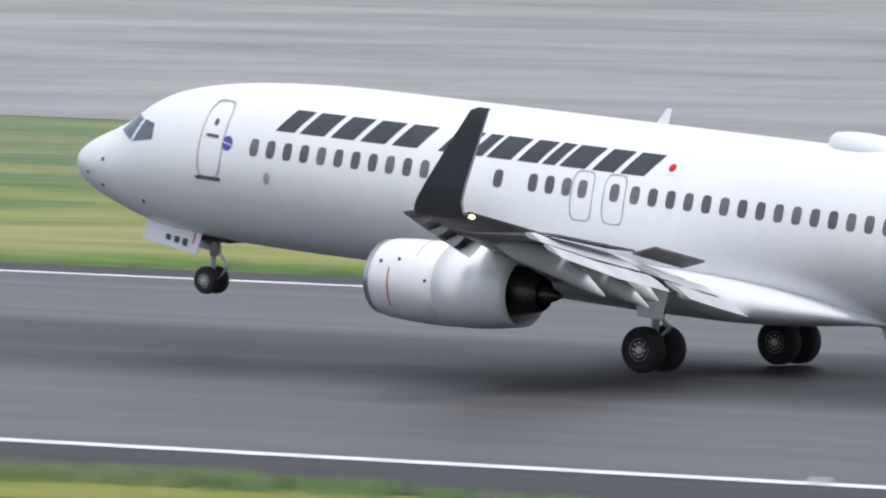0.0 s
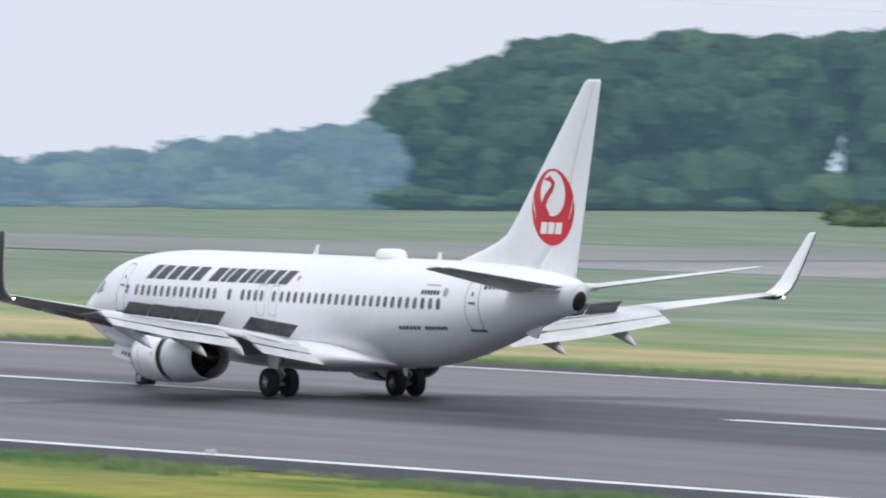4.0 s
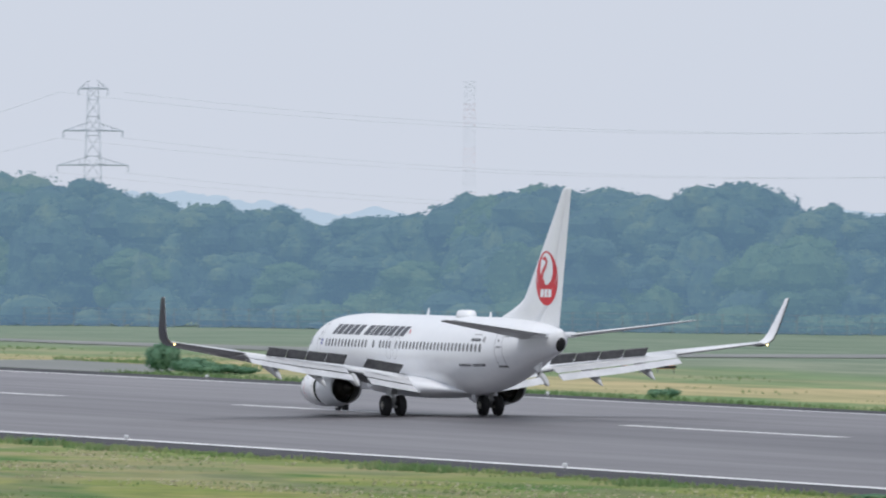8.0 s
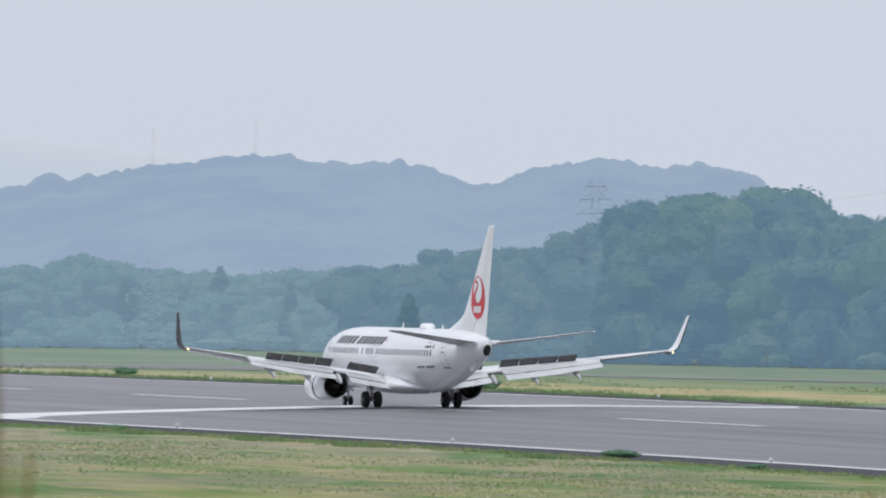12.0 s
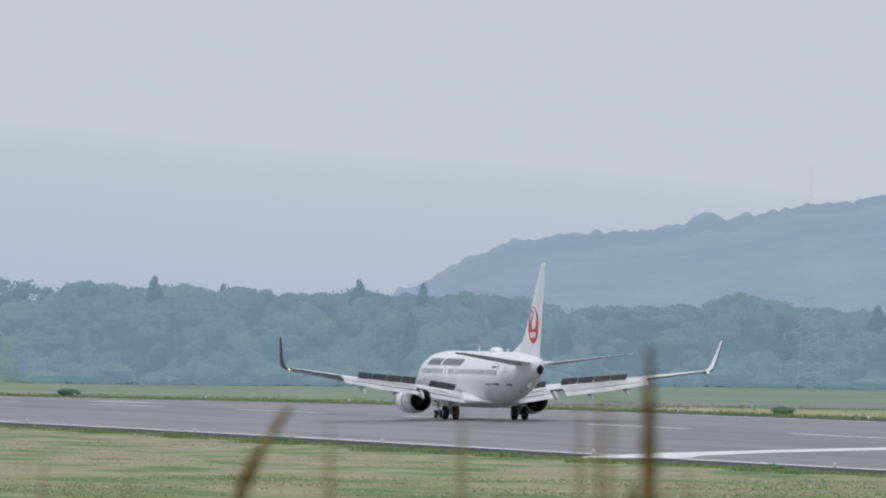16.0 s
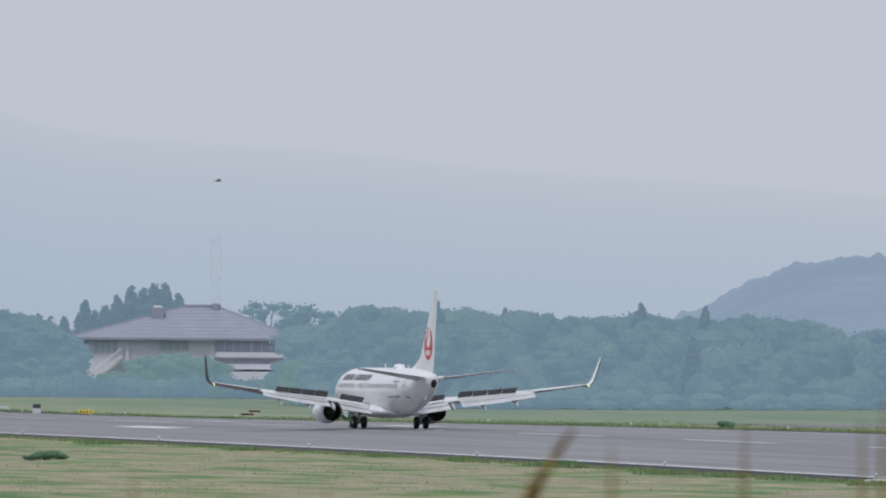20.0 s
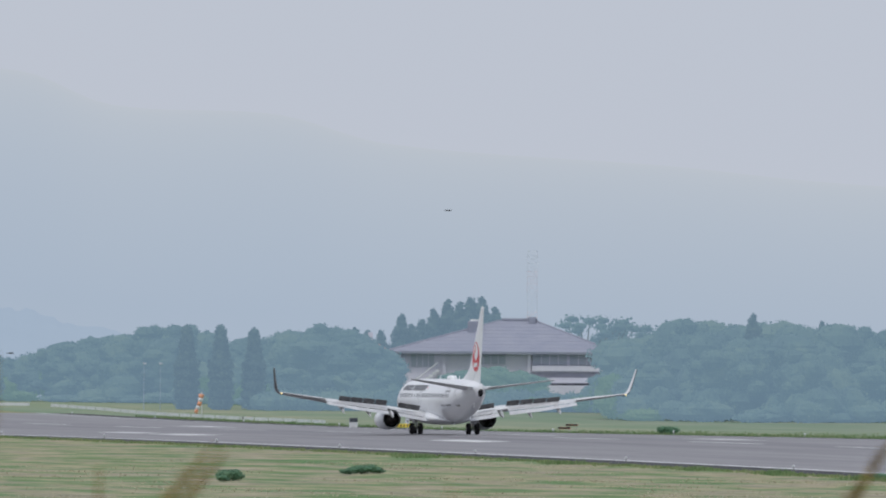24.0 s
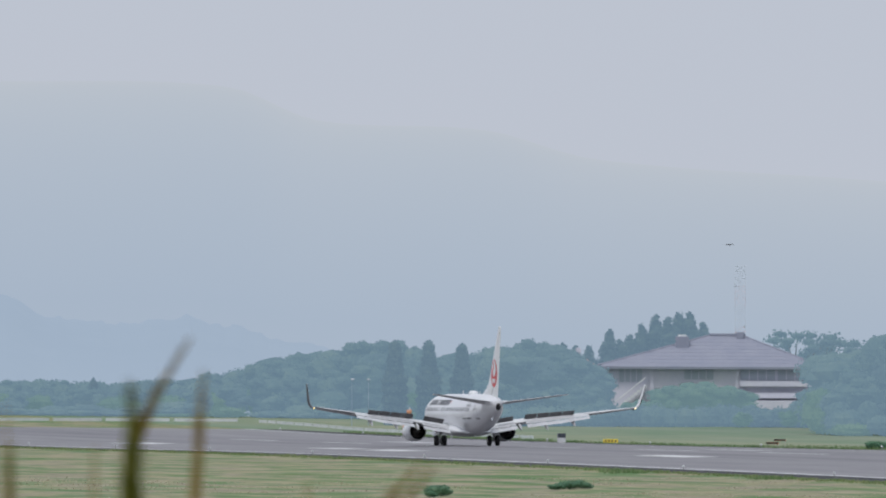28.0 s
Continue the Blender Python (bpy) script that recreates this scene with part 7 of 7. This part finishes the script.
def along(t):
    """The distance of the main wheels along the runway at t seconds."""
    t = min(max(t, 0.0), 28.0)
    k = min(int(t), 27)
    u = t - k
    y = ROLLOUT
    m0 = (y[k + 1] - y[max(k - 1, 0)]) / (2 if k > 0 else 1)
    m1 = (y[min(k + 2, 28)] - y[k]) / (2 if k < 27 else 1)
    return (2 * u ** 3 - 3 * u ** 2 + 1) * y[k] + (u ** 3 - 2 * u ** 2 + u) * m0 + (3 * u ** 2 - 2 * u ** 3) * y[k + 1] + (u ** 3 - u ** 2) * m1


def attitude(t):
    nose_up = lerp_rows([(0.0, 4.45), (0.5, 4.05), (1.0, 4.18), (1.5, 3.87), (2.0, 3.22), (2.5, 1.88), (3.0, 0.95), (3.4, 0.35), (3.8, 0.0), (28.0, 0.0)], t)[0]
    y = along(t)
    slope = math.degrees(math.atan2(lie(y + 15.6) - lie(y), 15.6))
    return nose_up + slope * min(1, t / 3.4)


def aircraft_pose(t):
    y = along(t)
    aside, yaw = lerp_rows([(0.0, -1.2, 0.6), (0.5, -0.75, 0.4), (1.0, -0.6, 0.05), (2.0, -0.4, -0.15), (3.5, 0.0, 0.0), (28.0, 0.0, 0.0)], t)
    return Matrix.Translation((aside, y, lie(y) + 0.035 + 0.56 + oleo(t))) @ pose(0, 0, 0, attitude(t), 0, yaw) @ Matrix.Translation((0, 0, -0.56))


def oleo(t):
    """How far the main legs are stretched, at the touchdown, or pressed in."""
    return lerp_rows([(0.0, 0.16), (0.5, 0.10), (1.0, -0.09), (2.0, -0.075), (28.0, -0.075)], t)[0]


def motions():
    walk(airliner, [(k / 4, aircraft_pose(k / 4)) for k in range(113)])
    for ob, piv, hinge, inboard in MOVERS["spoiler"]:
        up = [(0.0, 24), (0.5, 40), (0.8, 50), (28.0, 50)] if inboard else [(0.0, 5), (0.3, 15), (0.8, 48), (28.0, 48)]
        walk(ob, [(t, Matrix.Translation(piv) @ Matrix.Rotation(radians(a), 4, hinge)) for t, a in up])
    for ob in MOVERS["sleeve"]:
        walk(ob, [(t, pose(0, -d, 0)) for t, d in ((0.0, 0), (3.0, 0), (3.9, 0.5), (17.0, 0.5), (19.0, 0.12), (28.0, 0.12))])
    for ob, side in MOVERS["wing"]:
        rows = []
        for t, a in ((0.0, 1.5), (0.5, 1.15), (1.0, 0.75), (1.5, 0.35), (2.0, 0.25), (3.0, 0.0), (28.0, 0.0)):
            p = Vector((side * 1.9, 0, 2.0))
            rows.append((t, Matrix.Translation(p) @ pose(0, 0, 0, 0, -side * a, 0) @ Matrix.Translation(-p)))
        walk(ob, rows)
    for ob, at, r in MOVERS["wheel"]:
        rows, turn = [], 0.0
        for k in range(841):
            t = k / 30
            step = math.degrees((along(t + 1 / 30) - along(t)) / r)
            rows.append((t, pose(at.x, at.y, at.z - (oleo(t) if at.y < 5 else 0.0), -turn, 0, 0)))
            turn += min(step, 80.0)
        walk(ob, rows)

    # the two birds, far off over the trees: bearing, elevation
    for ob, rows in ((bird_a, [(0.0, 8.0, 0.1), (18.5, 10.2, -0.05), (19.5, 11.319, 0.089), (20.0, 11.899, 0.386), (20.5, 12.377, 0.325), (21.0, 12.702, 0.114), (21.5, 12.338, 0.264), (22.0, 11.846, 0.221),
                               (22.5, 11.569, 0.275), (23.5, 11.45, 0.30), (24.5, 11.91, 0.329), (25.0, 12.661, 0.179), (25.6, 13.6, 0.1), (28.0, 16.0, 0.0)]),
                     (bird_b, [(0.0, 9.6, -0.30), (26.0, 9.7, -0.30), (27.0, 10.691, -0.11), (27.5, 11.18, 0.081), (28.0, 11.846, 0.239)])):
        keys = []
        for i, (t, b_, e_) in enumerate(rows):
            x, y = spot(b_, 1250)
            n_ = rows[min(i + 1, len(rows) - 1)]
            p_ = rows[max(i - 1, 0)]
            keys.append((t, pose(x, y, EYE.z + 1250 * math.tan(radians(e_)), 0, 0, -78 if n_[1] >= p_[1] else -40)))
        walk(ob, keys)
        for k, wing_ in enumerate(ob.children):
            if wing_.name.startswith("wing"):
                s_ = 1 if wing_.data.vertices[0].co.x >= 0 and max(v.co.x for v in wing_.data.vertices) > 0.1 else -1
                walk(wing_, [(j / 10, pose(0, 0, 0, 0, -s_ * (18 + 32 * math.sin(j * 1.9)), 0)) for j in range(281)])


motions()
